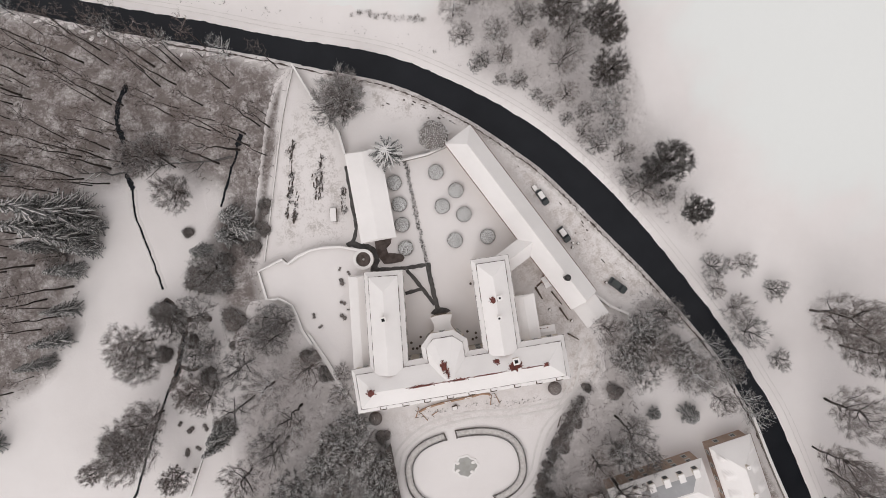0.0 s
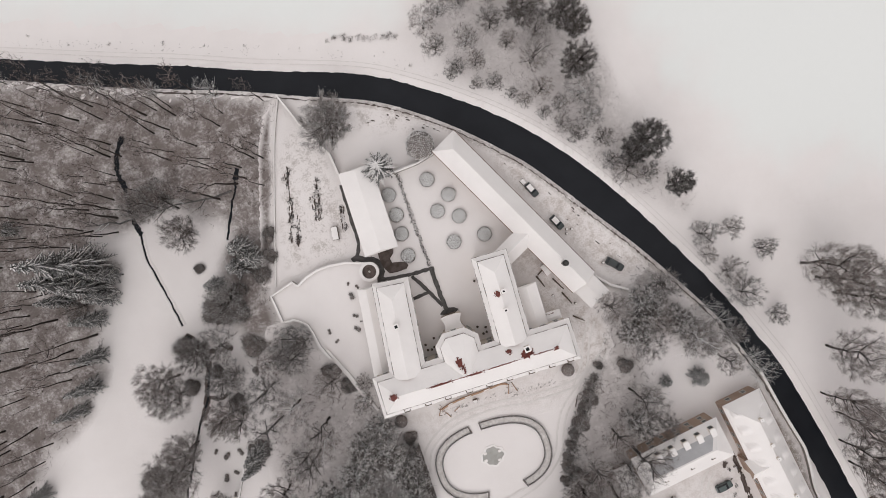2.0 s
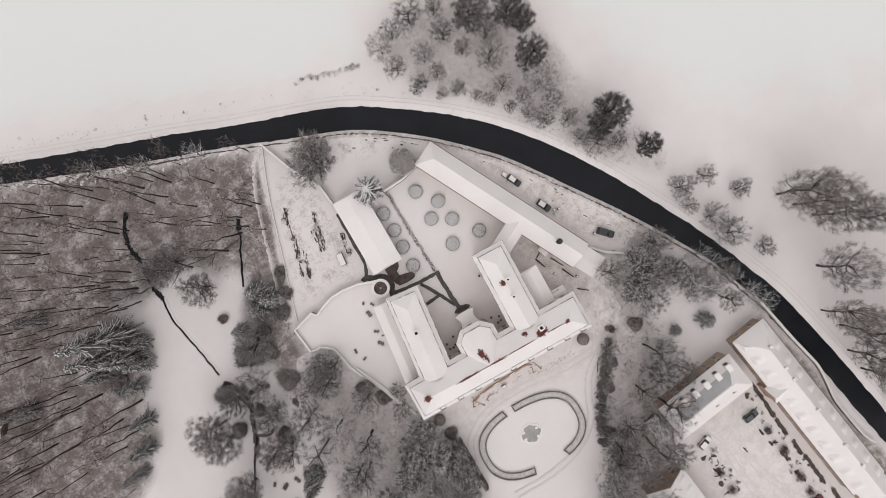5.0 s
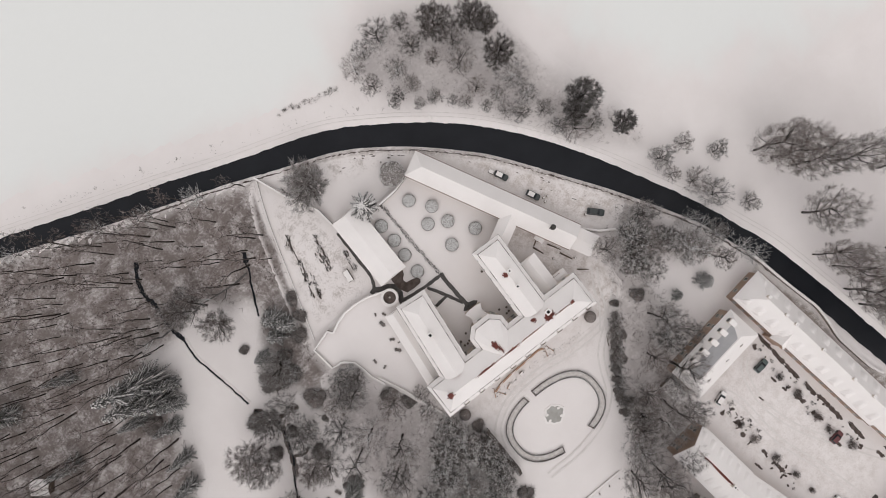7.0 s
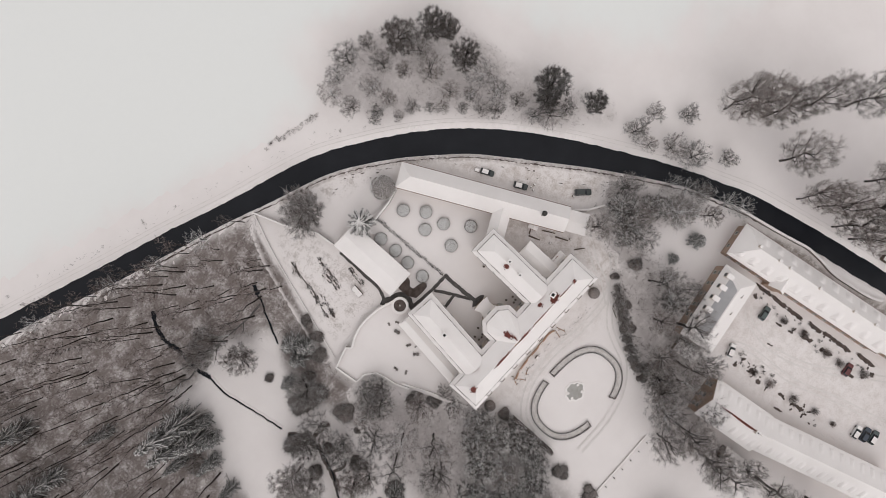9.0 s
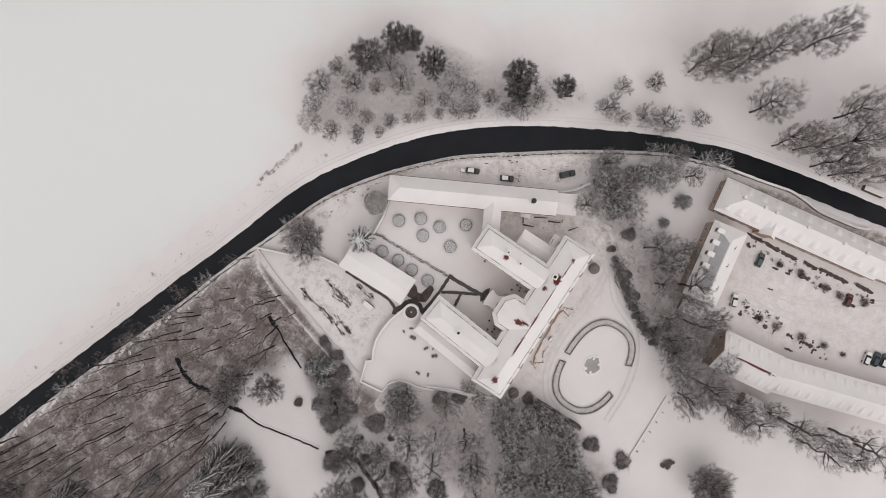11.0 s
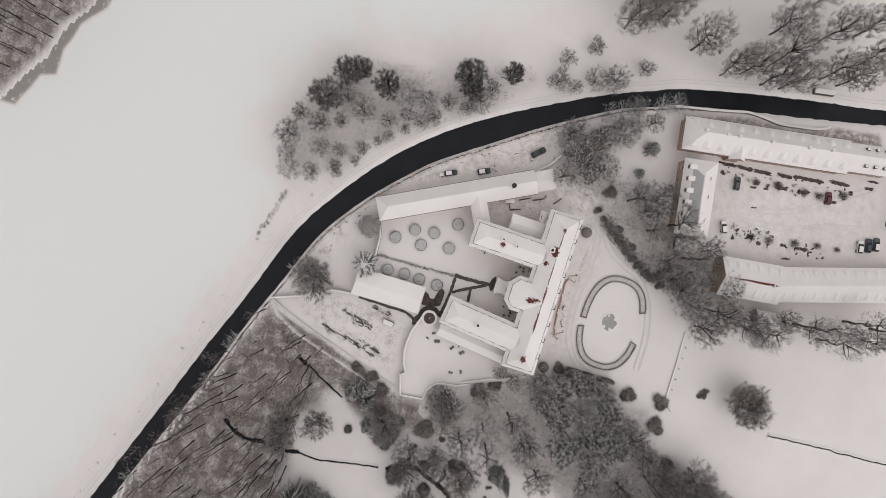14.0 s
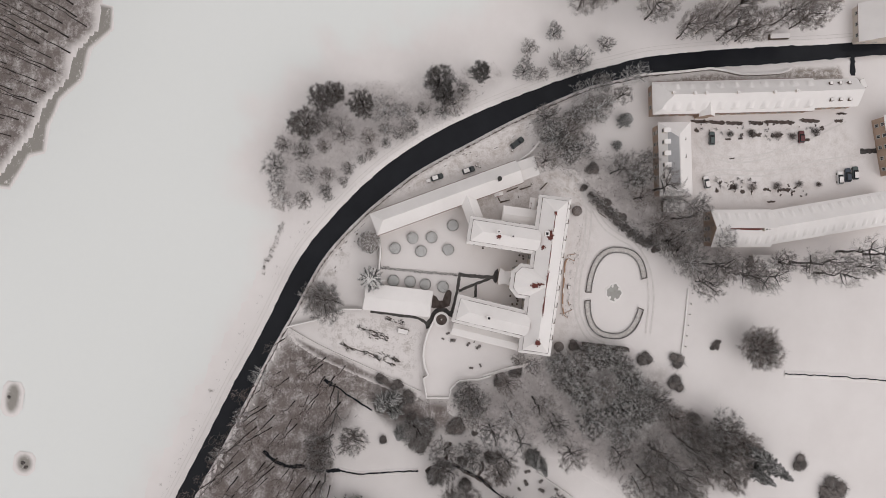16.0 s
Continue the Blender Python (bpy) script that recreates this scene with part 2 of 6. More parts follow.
def inside(poly, x, y):
    """Signed distance to the edge of a polygon, positive within."""
    q = np.array(poly, float)
    a, b = q, np.roll(q, -1, 0)
    x, y = np.asarray(x, float), np.asarray(y, float)
    best, win = np.full(x.shape, 1e9), np.zeros(x.shape, bool)
    for (ax, ay), (bx, by) in zip(a, b):
        ex, ey = bx - ax, by - ay
        u = np.clip(((x - ax) * ex + (y - ay) * ey) / (ex * ex + ey * ey), 0, 1)
        best = np.minimum(best, np.hypot(x - ax - u * ex, y - ay - u * ey))
        win ^= ((ay > y) != (by > y)) & (x < ax + (y - ay) / (ey if ey else 1e-9) * ex)
    return np.where(win, best, -best)


def ground_patch(name, poly, mat, z, feather, label, step=1.5, top=1.0):
    q = np.array(poly, float)
    xs = np.arange(q[:, 0].min() - step, q[:, 0].max() + step, step)
    ys = np.arange(q[:, 1].min() - step, q[:, 1].max() + step, step)
    gx, gy = np.meshgrid(xs, ys)
    d = inside(poly, gx, gy)
    wob = np.array([noise.noise((a * 0.11, b * 0.11, 3.0)) for a, b in zip(gx.ravel(), gy.ravel())]).reshape(gx.shape)
    cov = np.clip((d + wob * feather * 0.9) / feather, 0, 1) * top
    far = canal_distance(gx, gy)
    keep = (d > -feather) if step < 3 else (d > -feather - 1.5 * step) & (far > 5.2)
    ids = -np.ones(gx.shape, int)
    ids[keep] = np.arange(keep.sum())
    swell = np.where(far > 3, uneven(gx, gy, 0.06, 7.0) * 0.12, 0)
    lift = z + ground_height(gx, gy, far) + (np.maximum(0, swell) if step > 3 else swell)
    lift = lift - (z + (0.3 if step > 3 else 0.2)) * np.clip((-d / feather - 0.5) / 0.5, 0, 1)
    if step > 3:
        lift = lift - 0.4 * np.clip((9.2 - far) / 3.6, 0, 1)
    verts = [(a, b, c) for a, b, c in zip(gx[keep], gy[keep], lift[keep])]
    faces = []
    for i in range(len(ys) - 1):
        for j in range(len(xs) - 1):
            f = (ids[i, j], ids[i, j + 1], ids[i + 1, j + 1], ids[i + 1, j])
            if min(f) >= 0:
                faces.append(f)
    me = py_mesh(name, verts, faces, mat, step > 3)
    at = me.attributes.new("cover", "FLOAT", "POINT")
    at.data.foreach_set("value", cov[keep].astype(np.float32))
    ob = link_mesh(name, me, None)
    return tagged(ob, label, "ground", kind="structure")

# ---- the ground, the canal and the ponds ----
NORTH_EDGE = smooth_line([(-330, 163), (-200, 117.5), (-126, 91.6), (-94.9, 80.8), (-68.4, 71.3), (-50.6, 65.2), (-33.2, 58.6), (-15.2, 52.6), (-6.7, 49.3), (1.0, 45.1), (15.1, 35.5), (27.8, 24.7), (38.7, 12.2), (48.1, -1.7), (56.5, -16.4), (64.5, -31.6), (71.1, -47.2),
                          (74.0, -55.0), (78.3, -73.0), (82.1, -91.1), (85.3, -109.3), (89.2, -127.4), (98, -165), (124, -260)], 3.0)
SOUTH_EDGE = smooth_line([(-332, 157), (-202, 111.5), (-128, 86.2), (-97.0, 75.8), (-73.4, 66.7), (-55.3, 60.4), (-37.6, 54.3), (-20.7, 47.6), (-11.9, 44.4), (-3.8, 40.6), (10.0, 30.8), (22.2, 19.5), (27.8, 13.4), (37.6, -0.1), (47.3, -13.7), (56.1, -27.6), (62.0, -38.0), (65.4, -46.9),
                          (68.5, -55.8), (73.1, -75.6), (76.4, -91.9), (80.3, -110.0), (84.2, -127.2), (92, -165), (116, -260)], 3.0)


def even(line, k):
    s = np.concatenate([[0], np.cumsum(np.hypot(*np.diff(line, axis=0).T))])
    u = np.linspace(0, s[-1], k)
    return np.stack([np.interp(u, s, line[:, 0]), np.interp(u, s, line[:, 1])], 1)


NORTH_EDGE, SOUTH_EDGE = even(NORTH_EDGE, 200), even(SOUTH_EDGE, 200)
CANAL = (NORTH_EDGE + SOUTH_EDGE) / 2


def canal_distance(x, y):
    return -inside(np.concatenate([NORTH_EDGE, SOUTH_EDGE[::-1]]), x, y)


def ground_height(x, y, d=None):
    d = canal_distance(x, y) if d is None else d
    return np.clip(d * 0.9 - 0.9, -2.2, 0.0)


def uneven(a, b, f, s):
    return np.array([noise.noise((i * f, j * f, s)) for i, j in zip(a.ravel(), b.ravel())]).reshape(a.shape)


def make_ground():
    far = [-2600, -1400, -800, -480, -300, -220, -175]
    xs = np.array(far + list(np.arange(-150, 112, 1.25)) + [125, 150, 200, 300, 480, 800, 1400, 2600])
    ys = np.array(far + list(np.arange(-150, 95, 1.25)) + [100, 108, 120, 135, 155, 180, 240, 300, 480, 800, 1400, 2600])
    gx, gy = np.meshgrid(xs, ys)
    d = canal_distance(gx, gy)
    near = np.abs(d) < 6
    d = d + np.where(near, uneven(gx, gy, 0.45, 1.0) * 0.35, 0)
    z = ground_height(gx, gy, d)
    z = z + np.where(d > 3, uneven(gx, gy, 0.06, 7.0) * 0.12, 0)
    verts = np.stack([gx.ravel(), gy.ravel(), z.ravel()], 1)
    k = len(xs)
    faces = [(i * k + j, i * k + j + 1, (i + 1) * k + j + 1, (i + 1) * k + j) for i in range(len(ys) - 1) for j in range(k - 1)]
    ob = link_mesh("ground", py_mesh("ground", verts, faces, "snow", True), None)
    tagged(ob, "flat snow-covered ground and frozen lake", "ground", kind="structure")
    bm = bmesh.new()
    q, nrm = offsets(CANAL)
    a, b = [bm.verts.new((*v, -0.9)) for v in NORTH_EDGE + nrm * 2.2], [bm.verts.new((*v, -0.9)) for v in SOUTH_EDGE - nrm * 2.2]
    for i in range(len(a) - 1):
        bm.faces.new((b[i], b[i + 1], a[i + 1], a[i]))
    tagged(link("canal_water", bm, "water"), "dark still water of a curving canal", "water", kind="structure")


make_ground()

WEST_WOOD = [(-29, 50.5), (-31.5, 47), (-35, 38), (-40, 21), (-44.5, 7), (-46.5, 2), (-46, -6), (-49, -17), (-57, -15), (-60, -4), (-64, 2), (-61, 8), (-56, 13), (-54, 19), (-58, 28), (-68, 31), (-76, 26), (-84, 27), (-80, 20), (-86, 12), (-91, 3), (-94, -7), (-100, -13), (-110, -21), (-122, -31), (-150, -40), (-160, 100), (-126, 88.2), (-97.5, 77.4), (-74, 68.4), (-56, 62.2), (-38, 55.4)]
SOUTH_WOOD = [(-48, -6), (-39.5, -9), (-38.5, -17), (-31, -27), (-28.5, -37), (-23, -42), (-20.5, -45), (-22.5, -60), (-26, -66), (-24, -77), (-35, -77), (-43, -97), (-64, -107), (-69, -69), (-62, -52), (-58, -41), (-56, -18)]
EAST_WOOD = [(29.6, -36.5), (33, -26), (40, -20), (47, -15.5), (57.5, -31), (64, -45), (60, -48), (56, -43.5), (47, -40.5), (41.5, -43.5), (41, -50), (38, -58), (33, -62), (26, -82), (9, -94), (-2.7, -85), (10.5, -70), (18.5, -53)]
ISLAND = [(8, 48), (10, 58), (20, 65), (37, 60), (51, 49), (54, 32), (58, 14), (66, -4), (62, -9), (50, 0), (40, 14), (25, 33)]
SHORE_WOOD = [(68, 128.5), (59, 128), (51, 134), (41, 136), (33, 141.5), (22, 144.5), (15, 149), (4, 154.5), (-6, 164), (-6, 185), (50, 185), (100, 170), (108, 125), (90, 118)]
SHORE_WOOD = [(x - 1, y - 2.5) for x, y in SHORE_WOOD]
ground_patch("frozen_lake", [(-300, 158), (-200, 122), (-95, 85.5), (-50, 69.5), (-15, 58), (4, 58), (16, 69), (38, 66), (57, 47), (63, 28), (71, 10), (86, -8), (140, -22), (300, -44), (300, 330), (-300, 330)], "lake_snow", 0.06, 10, "smooth wind-packed snow on the frozen lake", step=3.6)
ground_patch("wood_floor_west", WEST_WOOD, "litter", 0.03, 4, "leaf litter and thin snow under bare trees")
ground_patch("wood_floor_south", SOUTH_WOOD, "litter", 0.055, 4, "leaf litter and thin snow under dense trees", top=0.5)
ground_patch("wood_floor_east", EAST_WOOD, "litter", 0.03, 4, "brown undergrowth and snow beside the drive", top=0.5)
ground_patch("wood_floor_island", ISLAND, "litter", 0.03, 5, "snowy scrub on the canal bank", top=0.34)
ground_patch("wood_floor_shore", SHORE_WOOD, "litter", 0.24, 2.5, "leaf litter under the lakeside wood")
ground_patch("garden_ground", [(-30, 46), (-23.5, 35), (-21.5, 26), (-22, 8), (-25, 5.5), (-36, 5.8), (-43, 6), (-40, 20), (-34, 38)], "thin_snow", 0.04, 2, "kitchen garden with thin patchy snow", top=0.6)
# Darker brown band along the outer side of the west garden wall.
ground_patch("wall_foot", [(-31.2, 49.5), (-33, 44.5), (-35.6, 38), (-40.6, 20.5), (-45.2, 5), (-47.8, 5), (-43.4, 21), (-38.2, 39), (-34.4, 47)], "litter", 0.07, 0.9, "brown band along the outside of the garden wall", step=0.7)
ground_patch("canal_yard", [(10, 30.5), (20, 21.5), (31, 8), (42, -6), (50, -17.5), (40, -22), (35, -17), (24, 4), (13, 26)], "worn_snow", 0.04, 2.5, "trodden snow beside the canal")
ground_patch("bank_scrub", [(-22, 47), (-8, 41), (8, 32), (8, 28), (2, 29), (-8, 33), (-16, 38)], "thin_snow", 0.05, 2.5, "scrubby snow between garden and canal", top=0.7)
ground_patch("courtyard_ground", [(14, -6), (21, -5), (28, -20), (34, -26), (33, -36), (24, -42), (16, -40), (23, -36), (24, -25), (18, -22), (18, -14), (14, -13)], "worn_snow", 0.05, 2, "worn snow in the service yard")
ground_patch("forecourt", [(-28, -36), (24, -36), (22, -44), (14, -47), (-4, -43), (-20, -46), (-24, -42)], "worn_snow", 0.045, 2.5, "tyre-marked snow before the palace", top=0.4)
ground_patch("car_park_ground", [(52.5, -66), (60, -112), (62, -122), (50, -131), (40, -122), (30, -100), (28, -80), (31, -73), (51, -70)], "worn_snow", 0.045, 3, "driven snow of the stable yard", top=0.5)
ground_patch("canal_bank_grass", [(66.4, -55), (68.8, -64.7), (70.9, -73.7), (71.4, -82.9), (71.2, -88.5), (74.4, -99), (76.8, -102.5), (79.2, -117.0), (74, -119.8), (70, -100), (66.5, -80), (63.5, -56)], "reeds", 0.05, 1.2, "dead grass below the retaining wall", step=0.8)
ground_patch("lake_ice", [(x - 1.2, y - 2.5 - (0.3 if i < 9 else 0)) for i, (x, y) in enumerate([(67, 124), (60, 123), (52.6, 129), (42.2, 130.6), (34.8, 136.6), (26.1, 139.2), (17.2, 139.4), (15.2, 144.1), (4, 149), (4, 158), (15, 153), (22, 148.5), (33, 145.5), (41, 140), (51, 138), (59, 132), (68, 132)])], "grey_ice", 0.2, 0.9, "grey lake edge with reeds in ice", step=0.5)


def ditch(name, pts, half, label, banks=True, mat="water", z=0.12):
    pts = smooth_line(pts, 0.5)
    pts = np.array([p + (noise.noise((p[0] * 0.4, p[1] * 0.4, 2)) * 0.35, noise.noise((p[0] * 0.4, p[1] * 0.4, 9)) * 0.35) for p in pts])
    bm = bmesh.new()
    ribbon(bm, pts, [(-half, z + 0.01), (0, z), (half, z + 0.01)], half * 0.55)
    water = tagged(link(name, bm, mat), label, "water", kind="structure")
    for side in (-1, 1) if banks else ():
        bm = bmesh.new()
        ribbon(bm, pts, [(side * half * 0.95, 0.1), (side * (half + 0.2), 0.24), (side * (half + 0.5), 0.16), (side * (half + 1.0), -0.05)], 0.05)
        link("snow_bank", bm, "snow", water)


ditch("ditch_0", [(-70.9, 52.6), (-73.2, 48.6), (-74.6, 44.3), (-73.9, 38.9), (-74.4, 32), (-73.8, 26.6)], 0.6, "dark wet ditch between forest trees", False)
ditch("ditch_1", [(-73.8, 26.6), (-74, 21), (-72.4, 12.3), (-70.9, 4.5), (-70.4, 1.5)], 0.24, "narrow dark ditch through snowy meadow")
ditch("ditch_2", [(-70.3, -1.2), (-67.5, -4.9), (-66.9, -7), (-67.2, -10.2), (-69.6, -17.8), (-75.2, -26.8), (-80.5, -37.1), (-85.8, -47.5), (-95, -62)], 0.27, "narrow dark ditch under bare trees", False)
ditch("ditch_5", [(-70.5, -1.0), (-67.6, -4.6), (-66.9, -7), (-67.2, -10.2), (-68.4, -14), (-69.8, -18), (-72.5, -23)], 0.75, "muddy banks of a ditch", False, "soil", 0.085)
ditch("ditch_6", [(-67.2, -7.2), (-63.3, -7.0), (-59.8, -7.9)], 0.65, "muddy side arm of a ditch", False, "soil", 0.075)
ditch("ditch_7", [(-69.5, -18), (-66.5, -19.2), (-64.4, -18.6)], 0.4, "muddy side arm of a ditch", False, "soil", 0.07)
ditch("ditch_3", [(-45.6, 35.1), (-46.3, 33.5), (-47.3, 30.8), (-49.4, 26.9), (-53.0, 19.0)], 0.26, "narrow dark ditch in the wood", False)
ditch("ditch_8", [(-45.2, 36), (-45.7, 34.8), (-46.3, 33.2)], 0.6, "muddy pool in the wood", False, "water", 0.11)
ditch("ditch_4", [(-22.9, -112.4), (-21.6, -128), (-20.6, -145), (-18, -175)], 0.18, "thin dark ditch across a white meadow")


# ---- walls, terrace and garden ----
def garden_wall(name, pts, height, width, label, base=0.0, hedge=False):
    """A wall with a snow cap, or a clipped hedge, along a line."""
    w = width / 2
    root = tagged(new(name), label, "wall", kind="structure")
    bm = bmesh.new()
    ribbon(bm, pts, [(-w, base - 0.1), (-w, base + height), (w, base + height), (w, base - 0.1)])
    part("masonry", bm, "stone", root)
    bm = bmesh.new()
    c = base + height
    ribbon(bm, pts, [(-w - 0.06, c), (-w - 0.05, c + 0.1), (-w * 0.4, c + 0.2), (w * 0.4, c + 0.2), (w + 0.05, c + 0.1), (w + 0.06, c)], 0.02)
    part("snow_cap", bm, "roof_snow", root)
    return root


TERRACE = [(-20.5, 2.9), (-22.6, 3.6), (-25.5, 4.6), (-29.8, 5.1), (-33, 4.9), (-36, 4.0), (-38.6, 2.6), (-39.3, 2.9), (-39.9, 3.9), (-46, 2.0), (-45.1, -5.0), (-43, -5.4), (-42.4, -5.2), (-41.3, -5.9), (-39.3, -7.6), (-38.5, -10.5), (-37.9, -13.8), (-36.2, -17.5), (-33.6, -23.5), (-30, -33)]


def make_terrace():
    bm = bmesh.new()
    prism(bm, TERRACE + [(-26, -33), (-24, -20), (-19, -1)], 0.0, 1.45)
    tagged(link("terrace", bm, "snow"), "raised garden terrace under smooth snow", "terrace", kind="structure")
    garden_wall("terrace_wall", np.array(TERRACE[:18]), 2.1, 0.5, "curved stone terrace wall with snow cap")
    garden_wall("terrace_wall_lower", np.array([(-36.6, -15), (-33, -22.5), (-28.6, -33.5)]), 1.9, 0.5, "low stone wall beside the terrace")
    garden_wall("garden_wall_west", smooth_line([(-29.7, 50.2), (-34.3, 38.5), (-39.6, 21), (-44.7, 4)], 4), 0.45, 0.2, "snow-capped wall between garden and wood")
    garden_wall("garden_wall_north", np.array([(-29.7, 50.2), (-26.1, 41), (-21.3, 32.4), (-20.6, 26.5)]), 1.9, 0.4, "snow-capped garden wall")
    garden_wall("court_wall", np.array([(-9.5, 23.2), (-6.5, 22.9), (-1, 23.3), (4.2, 24.6)]), 2.0, 0.45, "wall closing the garden court")
    garden_wall("yard_wall", np.array([(33.8, -17.2), (37, -20.5), (41, -23)]), 1.6, 0.5, "wall beside the service yard gate")
    garden_wall("canal_retaining_wall", smooth_line([(66.3, -50.5), (67.3, -54.0), (69.5, -64.2), (71.5, -72.2), (72.2, -75.2), (72.1, -80.4), (71.7, -85.1), (72.3, -89.6), (73.9, -97.7), (75.6, -100.8)], 1.5), 1.2, 0.6, "stone retaining wall along the canal")
    garden_wall("plot_wall", np.array([(-65.5, -36.8), (-72.2, -49.7)]), 0.6, 0.35, "low snowy wall beside garden plots")
    garden_wall("meadow_wall", np.array([(0.2, -77.6), (-10, -78), (-22.5, -78.2), (-25, -81)]), 0.3, 0.4, "low snow-capped park wall")


make_terrace()


def dark_strip(name, pts, width, mat, z, label, jitter=0.12):
    bm = bmesh.new()
    ribbon(bm, smooth_line(pts, 0.7), [(-width / 2, z), (0, z + 0.01), (width / 2, z)], jitter)
    return tagged(link(name, bm, mat), label, "path", kind="structure")


Z0 = 0.13
ring = [(-20.4 + 3.0 * math.cos(a), 0.7 + 3.0 * math.sin(a)) for a in np.radians(np.arange(170, -85, -17))]
dark_strip("path_1", [(-21.0, 24), (-21.1, 14), (-21.0, 9.2), (-22.0, 6.2), (-23.0, 4.9)], 0.9, "wet_paving", Z0, "swept dark path along the orangery")
dark_strip("path_2", [(-24.0, 4.6), (-22.6, 5.0), (-21, 3.9), *ring[5:]], 1.5, "wet_paving", Z0 + 0.015, "swept dark path round a fountain")
dark_strip("path_3", [(-19.8, -2.3), (-17.6, -2.3), (-12, -3.0), (-5.3, -3.2)], 0.95, "wet_paving", Z0 + 0.03, "swept dark garden path")
dark_strip("path_4", [(-10.6, -3.6), (-8.2, -7.6), (-5.2, -13.2)], 0.9, "wet_paving", Z0 + 0.045, "swept dark path to the porch")
dark_strip("path_5", [(-5.1, -2.8), (-5.2, -7), (-4.7, -14.2)], 1.15, "wet_paving", Z0 + 0.06, "swept dark path to the porch")
dark_strip("path_6", [(-11.9, -9.2), (-7.2, -8.8)], 0.85, "wet_paving", Z0 + 0.02, "swept dark side path")
bm = bmesh.new()
prism(bm, [(-6.6, -15.1), (-5.6, -14.3), (-4.2, -14.0), (-2.6, -14.4), (-1.6, -15.2), (-2.6, -15.7), (-5.4, -15.8)], 0.02, Z0 + 0.07)
tagged(link("porch_apron", bm, "wet_paving"), "dark swept paving before the porch", "path", kind="structure")
bm = bmesh.new()
prism(bm, [(-17.2, 4.6), (-15.0, 4.8), (-13.0, 4.6), (-13.4, 3.4), (-14.6, 2.4), (-14.4, 1.2), (-12.8, 0.9), (-11.1, 0.4), (-10.6, -0.6), (-11.3, -1.4), (-13.6, -1.5), (-15.8, -1.3), (-16.9, 0.7), (-17.2, 2.6)], 0.02, 0.2)
tagged(link("flower_bed", bm, "soil"), "dark bare flower bed with curved edge", "flower bed")


# ---- tracks in the snow ----
def track(name, pts, width, label):
    for side in (-0.8, 0.8):
        line = smooth_line(pts, 0.8)
        q, nrm = offsets(line)
        dark_strip(name, q + nrm * side, width, "track", 0.125, label, 0.06)


track("track_1", [(33, -34), (28.4, -38.7), (22.6, -43.1), (16.8, -48), (14, -53), (11.5, -58.5), (5, -63.5), (-4.6, -66.2), (-16, -66.6)], 0.55, "wheel tracks round the oval lawn")
track("track_2", [(27, -40), (20, -42.3), (10, -42.6), (0, -41.6), (-8, -42), (-14, -43.6), (-19.5, -47.5), (-21.8, -53)], 0.55, "wheel tracks before the palace")
track("track_3", [(30, -28), (27, -33), (25, -38), (21, -43.5)], 0.55, "wheel tracks to the service yard")
track("track_4", [(62, -121), (56, -112), (48, -100), (44, -88), (45, -78), (48, -74)], 0.5, "wheel tracks in the stable yard")
track("track_5", [(50, -126), (46, -112), (41, -98), (39.5, -84), (37, -77)], 0.5, "wheel tracks in the stable yard")
dark_strip("inlet", [(83.5, -120.6), (79.5, -121.2), (76.5, -121.6)], 1.5, "water", 0.14, "narrow dark inlet of the canal", 0.3)
dark_strip("path_7", [(52.2, -127.2), (53.0, -131), (53.6, -135)], 1.6, "wet_paving", 0.15, "swept dark paving before a yard house", 0.3)
for off in (1.6, 2.7):
    q, nrm = offsets(NORTH_EDGE[20:-30])
    dark_strip("towpath", q + nrm * off, 0.2, "track", 0.1, "trodden towpath beside the canal", 0.08)
q, nrm = offsets(SOUTH_EDGE)
k0, k1 = int(np.argmin(np.hypot(q[:, 0] + 22, q[:, 1] - 51))), int(np.argmin(np.hypot(q[:, 0] - 62, q[:, 1] + 32)))
dark_strip("shore_edge", (q - nrm * 1.15)[k0 - 12:k1 + 10], 0.16, "soil", 0.03, "dark ragged grass edge of the canal", 0.4)
band = [tuple(a) for a in (q + nrm * 0.1)[k0:k1]] + [tuple(a) for a in (q - nrm * 2.4)[k0:k1][::-1]]
ground_patch("bank_grass", band, "reeds", 0.06, 0.7, "dry grass on the canal bank", step=0.7, top=0.7)

# ---- buildings ----
def window_meshes(w, h):
    f = boxes((-w / 2 - 0.12, -w / 2, -0.08, 0.1, -h / 2 - 0.12, h / 2 + 0.12), (w / 2, w / 2 + 0.12, -0.08, 0.1, -h / 2 - 0.12, h / 2 + 0.12), (-w / 2, w / 2, -0.08, 0.1, h / 2, h / 2 + 0.12), (-w / 2 - 0.2, w / 2 + 0.2, -0.2, 0.1, -h / 2 - 0.14, -h / 2), (-0.03, 0.03, -0.05, 0.08, -h / 2, h / 2), (-w / 2, w / 2, -0.05, 0.08, h * 0.12, h * 0.12 + 0.06))
    a, b = bpy.data.meshes.new("window"), bpy.data.meshes.new("pane")
    f.to_mesh(a), f.free()
    g = boxes((-w / 2, w / 2, -0.03, 0.06, -h / 2, h / 2))
    g.to_mesh(b), g.free()
    a.materials.append(M["trim"]), b.materials.append(M["glass"])
    return a, b


WIN = {"tall": window_meshes(1.1, 2.0), "small": window_meshes(0.9, 1.3), "low": window_meshes(1.0, 1.1)}


